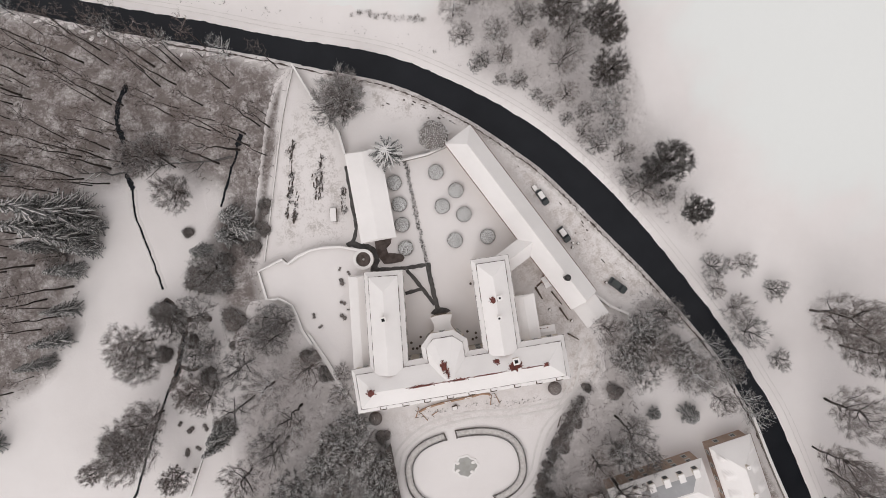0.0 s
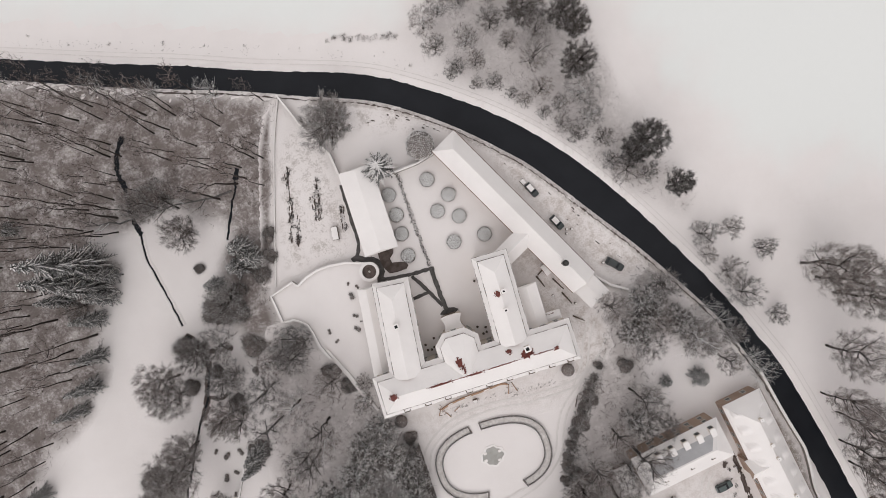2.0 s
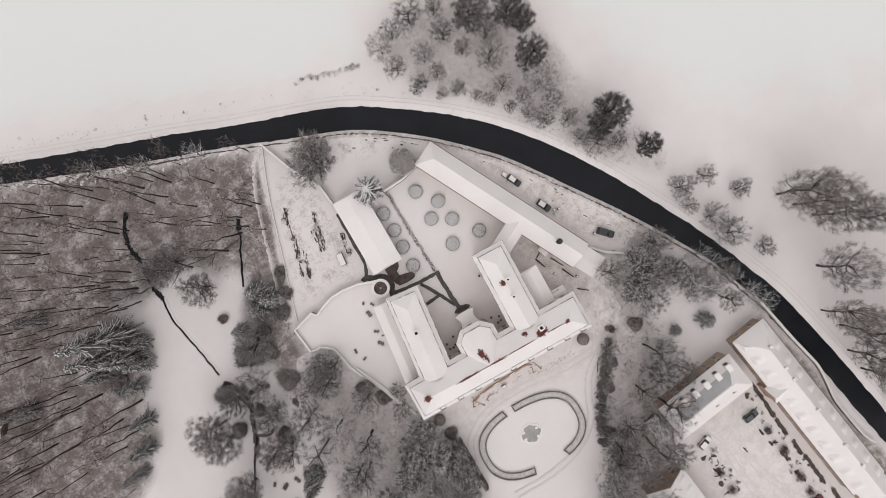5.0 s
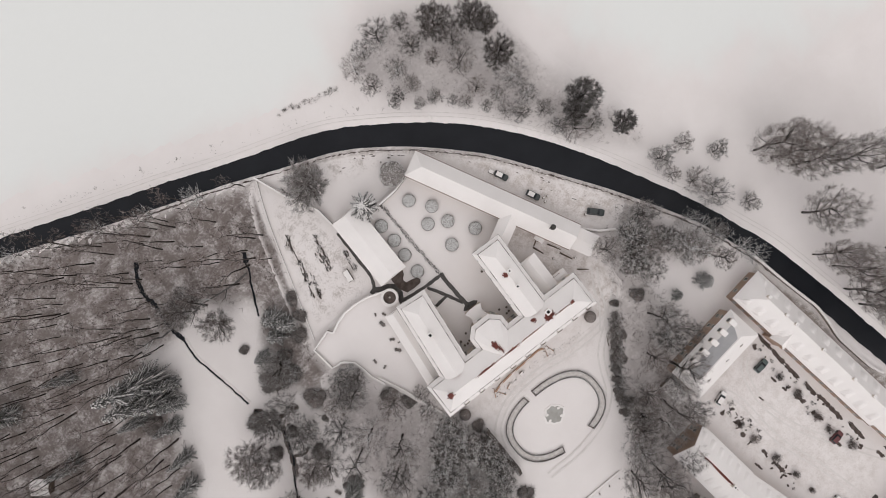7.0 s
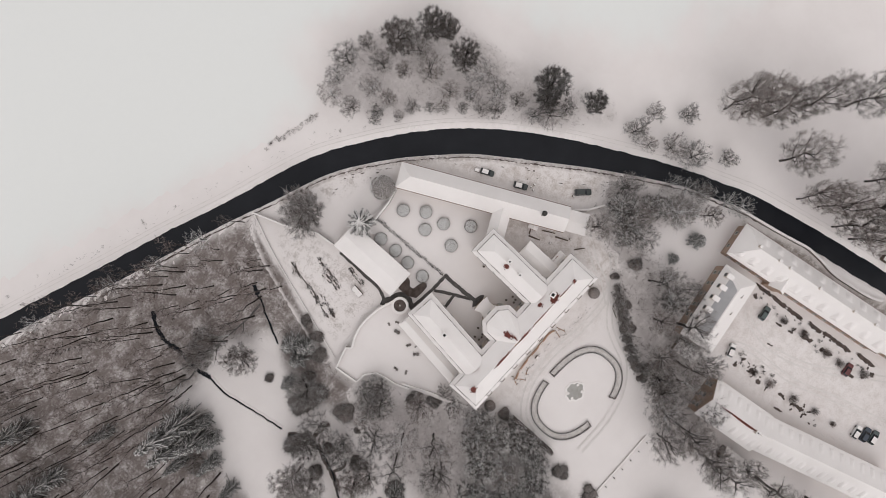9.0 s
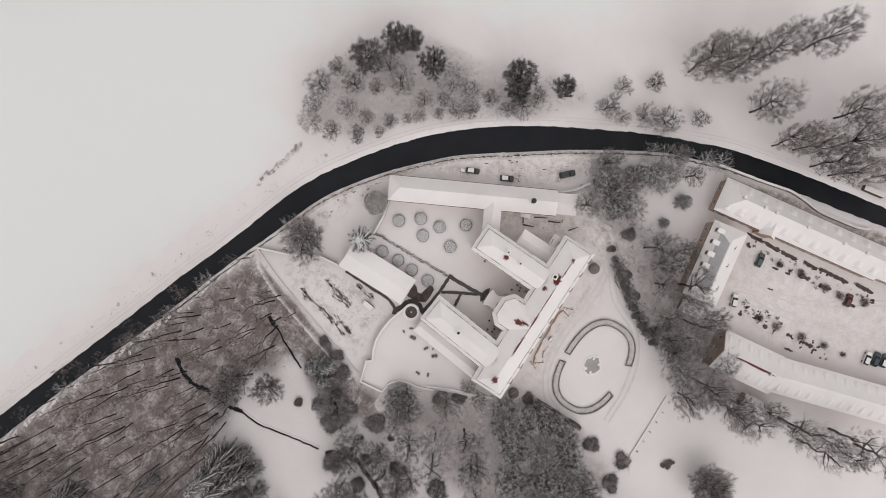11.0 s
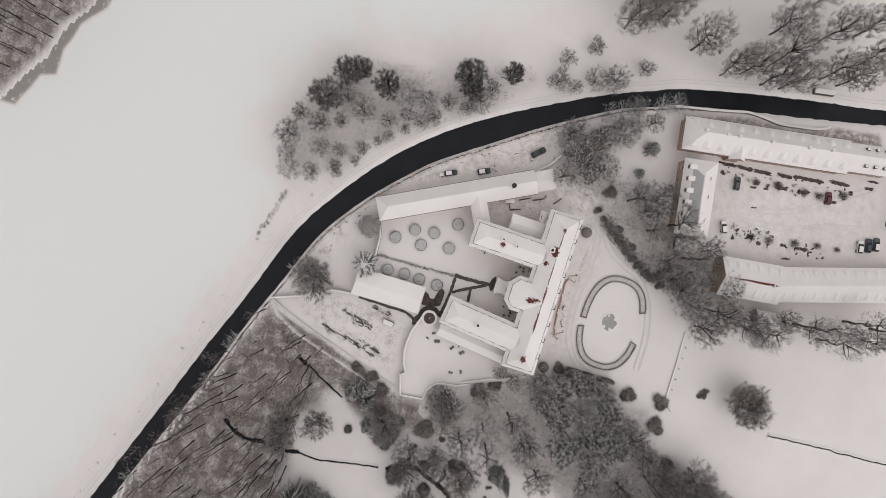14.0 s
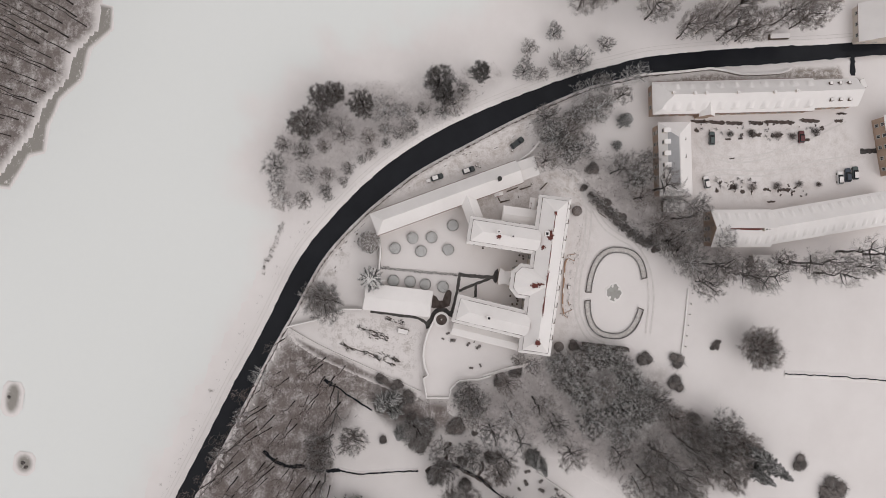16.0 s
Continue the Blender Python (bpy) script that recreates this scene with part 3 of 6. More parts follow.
def windows_along(root, kind, x0, x1, y, z, n, turn):
    """A row of windows on a wall that faces -y (turn 0), +x (90), +y (180) or -x (270)."""
    for i in range(n):
        x = x0 + (x1 - x0) * (i + 0.5) / n
        m = pose(0, 0, 0, 0, 0, turn) @ pose(x, -y, z)
        w = link_mesh("window", WIN[kind][0], None, root)
        w.matrix_basis = m
        link_mesh("pane", WIN[kind][1], None, w)


def rect_ring(L, W, z, d=0.0, seg=1):
    a, b = L / 2 - d, W / 2 - d
    return [(-a, -b, z), (a, -b, z), (a, b, z), (-a, b, z)]


def snow_roof_mesh(L, W, e, r, hip0, hip1, thick=0.25, humps=0, hump_h=0.75):
    """The snow on a hipped or gabled roof whose ridge runs along x, one even sheet a slope, with soft mounds over the dormers."""
    a, b = L / 2, W / 2
    c = [(-a, -b, e), (a, -b, e), (a, b, e), (-a, b, e), (-a + hip0, 0, r), (a - hip1, 0, r)]
    c = [Vector(q) + Vector((0, 0, thick)) for q in c]
    verts, faces = [], []

    def sheet(p0, p1, p2, p3, n, k, mounds):
        s = len(verts)
        for i in range(n + 1):
            for j in range(k + 1):
                u, v = i / n, j / k
                q = p0.lerp(p1, u).lerp(p3.lerp(p2, u), v)
                if mounds and 0 < u < 1:
                    w = (q.x + a) / L * mounds
                    q.z += hump_h * max(0, math.cos((w - math.floor(w) - 0.5) * 2 * math.pi)) * max(0, min(1.0, (v - 0.16) / 0.05) * max(0, 1 - ((v - 0.21) / 0.42) ** 2) if 0.16 < v < 0.63 else 0)
                if 0 < u < 1 and 0 < v < 1:
                    q.z += noise.noise((q.x * 0.4, q.y * 0.4, L)) * 0.04
                if v == 0:
                    q.z -= 0.05
                verts.append(q)
        for i in range(n):
            for j in range(k):
                m = s + i * (k + 1) + j
                faces.append((m, m + k + 1, m + k + 2, m + 1))
    n = max(8, humps * 8)
    sheet(c[0], c[1], c[5], c[4], n, 20 if humps else 6, humps)
    sheet(c[2], c[3], c[4], c[5], n, 20 if humps else 6, humps)
    if hip0 > 0.2:
        sheet(c[3], c[0], c[4], c[4], 6, 6, 0)
    if hip1 > 0.2:
        sheet(c[1], c[2], c[5], c[5], 6, 6, 0)
    s = len(verts)
    low = [Vector((x, y, z - thick - 0.02)) for x, y, z in (c[0], c[1], c[2], c[3])]
    gab = [c[4] - Vector((0, 0, thick)), c[5] - Vector((0, 0, thick))]
    verts.extend([*[Vector(q) - Vector((0, 0, 0.05)) for q in c[:4]], c[4], c[5], *low, *gab])
    faces.extend([(s, s + 6, s + 7, s + 1), (s + 2, s + 8, s + 9, s + 3)])
    if hip0 > 0.2:
        faces.append((s + 3, s + 9, s + 6, s))
    else:
        faces.extend([(s, s + 4, s + 10, s + 6), (s + 3, s + 9, s + 10, s + 4)])
    if hip1 > 0.2:
        faces.append((s + 1, s + 7, s + 8, s + 2))
    else:
        faces.extend([(s + 1, s + 7, s + 11, s + 5), (s + 2, s + 5, s + 11, s + 8)])
    return py_mesh("snow_blanket", verts, faces, "roof_snow")


def roof_body(L, W, e, r, hip0, hip1, t=0.18):
    """The tiled roof under the snow, a solid with a thin eave."""
    bm = bmesh.new()
    a, b = L / 2, W / 2
    top = [(-a + hip0, 0, r), (a - hip1, 0, r)]
    v = [bm.verts.new(q) for q in [(-a, -b, e), (a, -b, e), (a, b, e), (-a, b, e), *top, (-a, -b, e - t), (a, -b, e - t), (a, b, e - t), (-a, b, e - t)]]
    for f in ((0, 1, 5, 4), (1, 2, 5), (2, 3, 4, 5), (3, 0, 4), (9, 8, 7, 6), (0, 6, 7, 1), (1, 7, 8, 2), (2, 8, 9, 3), (3, 9, 6, 0)):
        bm.faces.new([v[i] for i in f])
    bmesh.ops.recalc_face_normals(bm, faces=bm.faces)
    return bm


def placed(ob, m):
    ob.matrix_basis = m
    return ob


def hip_house(root, m, L, W, eave, ridge, hip0, hip1, wall="plaster", over=0.45, rows=(("tall", 2.2),), every=3.2, humps=0, names=("wall", "roof"), base=-0.3, hump_h=0.75, gutter=False):
    """Walls, windows and a snowed roof in the frame m, as parts of root."""
    holder = m
    bm = boxes((-L / 2, L / 2, -W / 2, W / 2, base, eave - 0.05))
    w = placed(part(names[0], bm, wall, root), holder)
    bm = boxes((-L / 2 - 0.15, L / 2 + 0.15, -W / 2 - 0.15, W / 2 + 0.15, eave - 0.5, eave - 0.2))
    part("cornice", bm, "trim", w)
    for kind, z in rows:
        n, k = max(1, int(L / every)), max(1, int(W / every))
        windows_along(w, kind, -L / 2 + 0.4, L / 2 - 0.4, W / 2 + 0.02, z, n, 0)
        windows_along(w, kind, -L / 2 + 0.4, L / 2 - 0.4, W / 2 + 0.02, z, n, 180)
        windows_along(w, kind, -W / 2 + 0.4, W / 2 - 0.4, L / 2 + 0.02, z, k, 90)
        windows_along(w, kind, -W / 2 + 0.4, W / 2 - 0.4, L / 2 + 0.02, z, k, 270)
    r = placed(part(names[1], roof_body(L + 2 * over, W + 2 * over, eave, ridge, hip0, hip1), "tile", root), holder)
    for side in (-1, 1) if gutter else ():
        y0, y1 = sorted((side * (W / 2 + over + 0.04), side * (W / 2 + over + 0.22)))
        part("gutter", boxes((-L / 2 - over, L / 2 + over, y0, y1, eave - 0.12, eave + 0.02)), "brown_gutter", r, "brown metal gutter")
    for end, hip in ((-1, hip0), (1, hip1)):
        if hip < 0.2:
            x, b = end * (L / 2 + over), W / 2 + over
            bm = bmesh.new()
            loft(bm, [[(x + o, -b, eave - 0.18), (x + o, b, eave - 0.18), (x + o, 0, ridge)] for o in (-0.05, 0.05)])
            part("gable", bm, wall, w)
    link_mesh("snow_blanket", snow_roof_mesh(L + 2 * over + 0.06, W + 2 * over + 0.06, eave, ridge, hip0, hip1, humps=humps, hump_h=hump_h), None, r, "smooth snow blanket")
    return w, r


def mansard(root, m, L, W, eave, brk, ridge, inset, hips=(True, True), wall="plaster", rows=(("tall", 2.0), ("tall", 5.6)), every=3.4):
    bm = boxes((-L / 2 + 0.5, L / 2 - 0.5, -W / 2 + 0.5, W / 2 - 0.5, -0.3, eave - 0.02))
    w = placed(part("wall", bm, wall, root), m)
    part("cornice", boxes((-L / 2 + 0.2, L / 2 - 0.2, -W / 2 + 0.2, W / 2 - 0.2, eave - 0.5, eave - 0.15)), "trim", w)
    for kind, z in rows:
        n, k = max(1, int(L / every)), max(1, int(W / every))
        for turn, a, b, c in ((0, L, W, n), (180, L, W, n), (90, W, L, k), (270, W, L, k)):
            windows_along(w, kind, -a / 2 + 1, a / 2 - 1, b / 2 - 0.48, z, c, turn)
    bm = bmesh.new()
    loft(bm, [rect_ring(L, W, eave - 0.12), rect_ring(L, W, eave), rect_ring(L, W, brk, inset)])
    low = placed(part("lower_roof", bm, "tile", root, "steep lower roof slope"), m)
    bm = bmesh.new()
    loft(bm, [rect_ring(L, W, eave + 0.02, -0.03), rect_ring(L, W, eave + 0.2, 0.0), rect_ring(L, W, brk + 0.1, inset - 0.12), rect_ring(L, W, brk + 0.12, inset + 0.05)])
    part("snow_blanket", bm, "roof_snow", low, "snow on the steep slope")
    # Dark strips stand in for the shade at the eave and roof break.
    for nm, z, d, t in (("gutter", eave + 0.06, -0.1, 0.1), ("break_gutter", brk - 0.02, inset - 0.44, 0.2)):
        a, b = L / 2 - d, W / 2 - d
        part(nm, boxes((-a, a, -b, -b + t, z, z + 0.14), (-a, a, b - t, b, z, z + 0.14), (-a, -a + t, -b + t, b - t, z, z + 0.14), (a - t, a, -b + t, b - t, z, z + 0.14)), "patchy_shade_line", low, "dark shade line at the roof edge, broken by snow")
    l, k = L - 2 * inset + 0.5, W - 2 * inset + 0.5
    h = k / 2 * 1.05
    up = placed(part("upper_roof", roof_body(l, k, brk + 0.14, ridge, h if hips[0] else 0.01, h if hips[1] else 0.01, 0.12), "tile", root), m)
    link_mesh("snow_blanket", snow_roof_mesh(l + 0.04, k + 0.04, brk + 0.14, ridge, h if hips[0] else 0.01, h if hips[1] else 0.01, 0.2), None, up, "smooth snow blanket")
    return w


def chimney(root, x, y, z0, z1, s=0.9, turn=0):
    c = placed(part("chimney", boxes((-s / 2, s / 2, -s / 2, s / 2, z0 - z1, -0.15), (-s / 2 - 0.08, s / 2 + 0.08, -s / 2 - 0.08, s / 2 + 0.08, -0.3, -0.1)), "plaster", root, "plastered chimney"), pose(x, y, z1, 0, 0, turn))
    bm = boxes((-s / 2 - 0.1, s / 2 + 0.1, -s / 2 - 0.1, -s / 2 + 0.22, -0.1, 0.08), (-s / 2 - 0.1, s / 2 + 0.1, s / 2 - 0.22, s / 2 + 0.1, -0.1, 0.08), (-s / 2 - 0.1, -s / 2 + 0.22, -s / 2 + 0.22, s / 2 - 0.22, -0.1, 0.08), (s / 2 - 0.22, s / 2 + 0.1, -s / 2 + 0.22, s / 2 - 0.22, -0.1, 0.08))
    part("snow_cap", bm, "roof_snow", c)
    part("flue", boxes((-s / 2 + 0.22, s / 2 - 0.22, -s / 2 + 0.22, s / 2 - 0.22, -0.1, -0.04)), "hole", c, "black flue opening")
    return c


def bare_patch(root, m, L, W, slope, seed, name="bare_tiles"):
    """A ragged patch of red tiles where the snow has slid off, lying on a slope that rises along y."""
    rnd = random.Random(seed)
    k = 58
    bm = bmesh.new()
    ring_v = []
    for i in range(k):
        a = 2 * math.pi * i / k
        q = rnd.uniform(0.6, 1.08) + 0.12 * math.sin(3 * a + seed)
        x, y = L / 2 * math.copysign(abs(math.cos(a)) ** 0.7, math.cos(a)) * q, W / 2 * math.copysign(abs(math.sin(a)) ** 0.8, math.sin(a)) * (rnd.uniform(0.5, 1.05) + 0.15 * math.sin(4 * a + seed))
        ring_v.append((x, y))
    top = [bm.verts.new((x, y, y * slope + 0.05)) for x, y in ring_v]
    bot = [bm.verts.new((x, y, y * slope - 0.15)) for x, y in ring_v]
    bm.faces.new(top)
    for i in range(k):
        bm.faces.new((bot[i], bot[(i + 1) % k], top[(i + 1) % k], top[i]))
    for _ in range(9):
        a, q = rnd.uniform(0, 6.28), rnd.uniform(0.9, 1.25)
        x, y, s = L / 2 * math.cos(a) * q, W / 2 * math.sin(a) * q, rnd.uniform(0.05, 0.16)
        bm.faces.new([bm.verts.new((x + s * u * rnd.uniform(0.6, 1.5), y + s * v * rnd.uniform(0.6, 1.5), (y + s * v) * slope + 0.055)) for u, v in ((-1, -1), (1, -0.8), (1.2, 0.9), (-0.7, 1))])
    bmesh.ops.recalc_face_normals(bm, faces=bm.faces)
    return placed(part(name, bm, "tile", root, "red tiles bare of snow"), m)


def make_palace():
    root = thing("palace", pose(0, 0, 0), "U-shaped plastered palace under a snowed mansard roof", "palace")
    E, B, R = 9.4, 10.8, 13.6
    mansard(root, pose(-1.6, -29.0, 0), 49.4, 10.1, E, B, R, 1.4)
    mansard(root, pose(-16.6, -15.0, 0, 0, 0, 84.3), 24.6, 8.8, E, B, 12.7, 1.4, (False, True))
    mansard(root, pose(8.95, -15.3, 0, 0, 0, 88.8), 23.4, 8.7, E, B, 12.7, 1.4, (False, True))
    bm = bmesh.new()
    x0, y0 = -1.6, -29.0
    ring_ = [(x0 - 24.75, y0 - 5.12, E + 0.24), (x0 + 24.75, y0 - 5.12, E + 0.24), (x0 + 19.3, y0, R + 0.22), (x0 - 19.3, y0, R + 0.22)]
    loft(bm, [[(x, y, z - 0.2) for x, y, z in ring_], ring_])
    part("front_slope_snow", bm, "roof_snow", root, "even snow on the front roof slope")
    # central pavilion with canted corners
    def canted(z, d):
        return [(-9.6 + d, -28.8, z), (-9.6 + d, -21.2 - d * 0.4, z), (-7.1 + d * 0.4, -18.7 - d, z), (-1.7 - d * 0.4, -18.7 - d, z), (1.1 - d, -21.2 - d * 0.4, z), (1.1 - d, -28.8, z)]
    bm = bmesh.new()
    loft(bm, [canted(-0.3, 0.5), canted(E, 0.5)])
    w = part("pavilion_wall", bm, "plaster", root)
    for z in (2.0, 5.6):
        for x, y, a in ((-4.4, -19.18, 180), (-8.1, -20.2, 225), (-0.5, -20.2, 132)):
            f = link_mesh("window", WIN["tall"][0], None, w)
            f.matrix_basis = pose(x, y, z, 0, 0, a)
            link_mesh("pane", WIN["tall"][1], None, f)
    bm = bmesh.new()
    loft(bm, [canted(E - 0.12, 0), canted(E + 0.15, -0.02), canted(B - 0.15, 1.3)])
    low = part("pavilion_lower_roof", bm, "roof_snow", root, "snowed steep slope with canted corners")
    bm = bmesh.new()
    # Another dark strip for the shade under the pavilion's upper roof.
    loft(bm, [canted(B - 0.2, 1.02), canted(B - 0.02, 1.02)])
    part("break_gutter", bm, "patchy_shade_line", low, "dark shade line at the roof edge, broken by snow")
    bm = bmesh.new()
    peak = [(-5.3, -29.0, 13.75), (-4.9, -28.7, 13.82), (-4.5, -28.55, 13.88), (-4.1, -28.55, 13.88), (-3.7, -28.7, 13.82), (-3.3, -29.0, 13.75)]
    mid = [tuple(0.5 * (a + b) for a, b in zip(p, q)) for p, q in zip(canted(B + 0.25, 1.2), peak)]
    loft(bm, [canted(B - 0.3, 1.2), canted(B + 0.3, 1.2), [(x, y, z + 0.12) for x, y, z in mid], peak])
    part("pavilion_upper_roof", bm, "roof_snow", root, "snow-covered hipped pavilion roof")
    # porch with concave sides
    bm = bmesh.new()
    pr = [(-6.6, -19.6), (-6.0, -18.2), (-6.0, -17.2), (-6.6, -15.8), (-5.2, -15.55), (-2.9, -15.55), (-1.5, -15.8), (-2.1, -17.2), (-2.1, -18.2), (-1.5, -19.6)]
    prism(bm, pr, -0.2, 4.3)
    p = part("porch", bm, "plaster", root, "single-storey entrance porch")
    c = np.mean(pr, 0)
    bm = bmesh.new()
    big, small = [tuple(c + (np.array(q) - c) * 1.05) for q in pr], [tuple(c + (np.array(q) - c) * 0.82) for q in pr]
    loft(bm, [[(*q, 4.3) for q in big], [(*q, 4.62) for q in big], [(*q, 4.68) for q in small], [(*q, 4.5) for q in small]])
    part("snow_cap", bm, "roof_snow", p)
    bm = bmesh.new()
    prism(bm, [(-5.4, -15.6), (-2.7, -15.6), (-2.7, -15.45), (-5.4, -15.45)], 0.1, 2.6)
    part("door", bm, "dark_wood", p, "dark double entrance door")
    # low annexes
    hip_house(root, pose(-23.3, -14.6, 0, 0, 0, 84), 22.5, 3.6, 4.2, 4.9, 0.4, 0.4, rows=(("small", 2.2),), names=("annex_wall", "annex_roof"))
    hip_house(root, pose(15.9, -19.3, 0, 0, 0, 90), 10.0, 4.4, 5.0, 5.5, 0.5, 0.5, rows=(("small", 2.2),), names=("annex_wall", "annex_roof"))
    hip_house(root, pose(19.5, -23.6, 0), 5.0, 2.0, 3.6, 4.0, 0.4, 0.4, rows=(), names=("annex_wall", "annex_roof"))
    # roof furniture
    for x, y, s in ((11.05, -27.35, 1.25), (9.7, -12.8, 0.9), (8.9, -17.25, 0.9), (-16.7, -13.35, 1.15)):
        chimney(root, x, y, 10.5, 13.9, s, 4)
    for x in (-20.4, -15.2, -10.2, -4.9, 0.1, 5.2, 10.7, 15.8, 20.4):
        # The dark body shows past its snow cap, for the shade round each dormer.
        d = placed(part("dormer", boxes((-0.75, 0.75, -0.15, 0.7, -0.5, 0.22)), "dark_wood", root), pose(x, -33.85, 10.1))
        part("dormer_window", boxes((-0.6, 0.6, -0.2, -0.14, -0.4, 0.15)), "glass", d, "small dark dormer window")
        bm = bmesh.new()
        box(bm, -0.55, 0.75, 0.05, 0.75, 0.2, 0.36, 0.05)
        part("snow_cap", bm, "roof_snow", d)
    vents = [(-12.2 - 0.0998 * (i * 2.6), -5.5 - 2.6 * i, 84) for i in range(7)] + [(4.85 - 0.02 * 2.9 * i, -6 - 2.9 * i, 90) for i in range(6)] + [(-25.2, -25.6, 0)]
    for x, y, a in vents:
        d = placed(part("vent", boxes((-0.14, 0.14, -0.12, 0.12, -0.4, 0.22)), "copper", root, "small dark roof vent"), pose(x, y, 9.75, 0, 0, a))
        part("snow_cap", boxes((-0.1, 0.1, -0.09, 0.09, 0.22, 0.28)), "roof_snow", d)
    back, front = (R - B - 0.14) / 3.9, 0.8
    ridge_patches = ((-22.1, -29.15, 1.7, 2.2), (-10.6, -29.35, 6.2, 1.0), (-2.2, -29.35, 4.4, 0.85), (4.5, -29.2, 9.0, 0.35), (10.6, -28.4, 3.4, 1.9), (14.8, -29.15, 5.0, 0.3), (17.6, -29.2, 1.2, 1.5), (-6.4, -29.3, 7, 0.28), (6.8, -26.9, 1.3, 1.1))
    for i, (x, y, l, w_) in enumerate(ridge_patches):
        s = -back if y > y0 else front
        bare_patch(root, pose(x, y, R + 0.22 - abs(y - y0) * abs(s)), l, w_, s, 10 + i)
    bare_patch(root, pose(-5.0, -25.9, 13.2), 1.7, 2.6, -0.42, 31)
    bare_patch(root, pose(-4.4, -27.8, 13.85), 0.5, 1.8, -0.3, 32)
    bare_patch(root, pose(8.3, -13.2, 12.75), 1.7, 1.4, 0.0, 33)
    bare_patch(root, pose(19.8, -22.9, 3.95), 2.4, 0.6, 0.0, 34)
    bare_patch(root, pose(-22.8, -25.9, 10.55), 4.6, 0.45, -0.9, 36)
    bare_patch(root, pose(-23.6, -25.0, 4.75), 3.2, 0.4, 0.0, 37)
    return root


make_palace()


def simple_building(name, m, L, W, eave, ridge, hip0, hip1, label, category, wall="plaster", **k):
    root = thing(name, pose(0, 0, 0), label, category)
    hip_house(root, m, L, W, eave, ridge, hip0, hip1, wall, **k)
    return root


def make_outbuildings():
    r = simple_building("long_wing", pose(18.5, 4.4, 0, 0, 0, -62.2), 48.6, 6.5, 4.6, 7.6, 3.6, 0.05, "long narrow service wing with snowed roof", "building", rows=(("small", 2.3),), gutter=True)
    hip_house(r, pose(16.6, -3.7, 0, 0, 0, 28), 9.6, 4.2, 4.4, 6.4, 0.05, 0.05, rows=(("small", 2.3),), names=("connecting_wall", "connecting_roof"))
    hip_house(r, pose(31.5, -20.1, 0, 0, 0, -62.2), 5.6, 5.4, 3.2, 3.7, 0.4, 0.4, rows=(("small", 1.8),), names=("lean_to_wall", "lean_to_roof"))
    c = placed(part("chimney", boxes((-0.6, 0.6, -0.45, 0.45, -2.5, 1.6)), "copper", r, "dark metal-capped chimney"), pose(26.3, -11.2, 8.0, 0, 0, 28))
    bm = bmesh.new()
    cone(bm, 0, 0, 1.6, 2.0, 0.75, 0.5, 12)
    part("cowl", bm, "copper", c)
    r = simple_building("orangery", pose(-15.9, 15.4, 0, 0, 0, 91), 20.8, 7.6, 4.0, 4.7, 0.4, 0.4, "low orangery under a smooth snowed roof", "building", rows=(("tall", 2.1),), every=2.4)
    # stable range round the yard
    r = simple_building("stable_range", pose(62.8, -81.4, 0, 0, 0, -80.8), 50.2, 9.4, 5.0, 9.2, 5.6, 0.05, "long stable range with snowed hipped roof", "building", "ochre", rows=(("small", 2.0),), humps=11, gutter=True)
    hip_house(r, pose(68.3, -113.5, 0, 0, 0, -80.2), 13.4, 8.0, 4.8, 8.4, 0.05, 0.05, "ochre", rows=(("small", 2.0),), names=("end_wall", "end_roof"))
    hip_house(r, pose(58.8, -73.6, 0, 0, 0, 9), 6.0, 4.0, 5.0, 7.6, 0.05, 0.05, "ochre", rows=(), names=("gable_wall", "gable_roof"))
    for x, y in ((59.3, -60.3), (60.0, -66.9), (60.5, -70.4), (62.0, -80.2), (63.7, -91.4), (65.0, -98.2)):
        chimney(r, x + 0.7, y - 0.7, 8.2, 10.2, 0.6, 9)
    for u in (3.5, 6.4, 9.3):
        for side in (-2.6, 2.6):
            q = pose(68.4, -113.8, 0, 0, 0, -80.2) @ Vector((-6.2 + u, side, 0))
            d = placed(part("skylight", boxes((-0.4, 0.4, -0.45, 0.45, -0.6, 0.4)), "dark_wood", r), pose(q.x, q.y, 6.9, 0, 0, 9))
            part("snow_cap", boxes((-0.34, 0.42, -0.3, 0.46, 0.4, 0.54)), "roof_snow", d)
    r = simple_building("gatehouse", pose(40.3, -65.5, 0, 0, 0, 9.2), 22.4, 9.4, 6.2, 10.4, 2.2, 4.5, "ochre two-storey house with dormers and snowed roof", "house", "ochre", rows=(("small", 2.0), ("small", 4.8)))
    bm = bmesh.new()
    g = pose(40.3, -65.5, 0, 0, 0, 9.2)
    slope = (10.4 - 6.2) / 5.15
    edge = [g @ Vector((x, y, 10.4 - y * slope + 0.29)) for x, y in ((-8.6, 0.25), (6.2, 0.25), (8.9, 2.9), (-9.6, 2.9))]
    loft(bm, [[tuple(v + Vector((0, 0, -0.12))) for v in edge], [tuple(v) for v in edge]])
    part("slate_slope", bm, "thin_ice", r, "grey slope with thin icy snow")
    for i in range(6):
        q = pose(40.3, -65.5, 0, 0, 0, 9.2) @ Vector((-9.2 + 3.6 * i, 3.5, 0))
        d = placed(part("dormer", boxes((-0.65, 0.65, -0.8, 1.2, -1.0, 0.75)), "plaster", r), pose(q.x, q.y, 8.0, 0, 0, 189.6))
        part("dormer_window", boxes((-0.5, 0.5, -0.86, -0.79, -0.75, 0.6)), "glass", d, "dark dormer window")
        bm = bmesh.new()
        box(bm, -0.75, 0.75, -0.7, 1.3, 0.75, 1.02, 0.1)
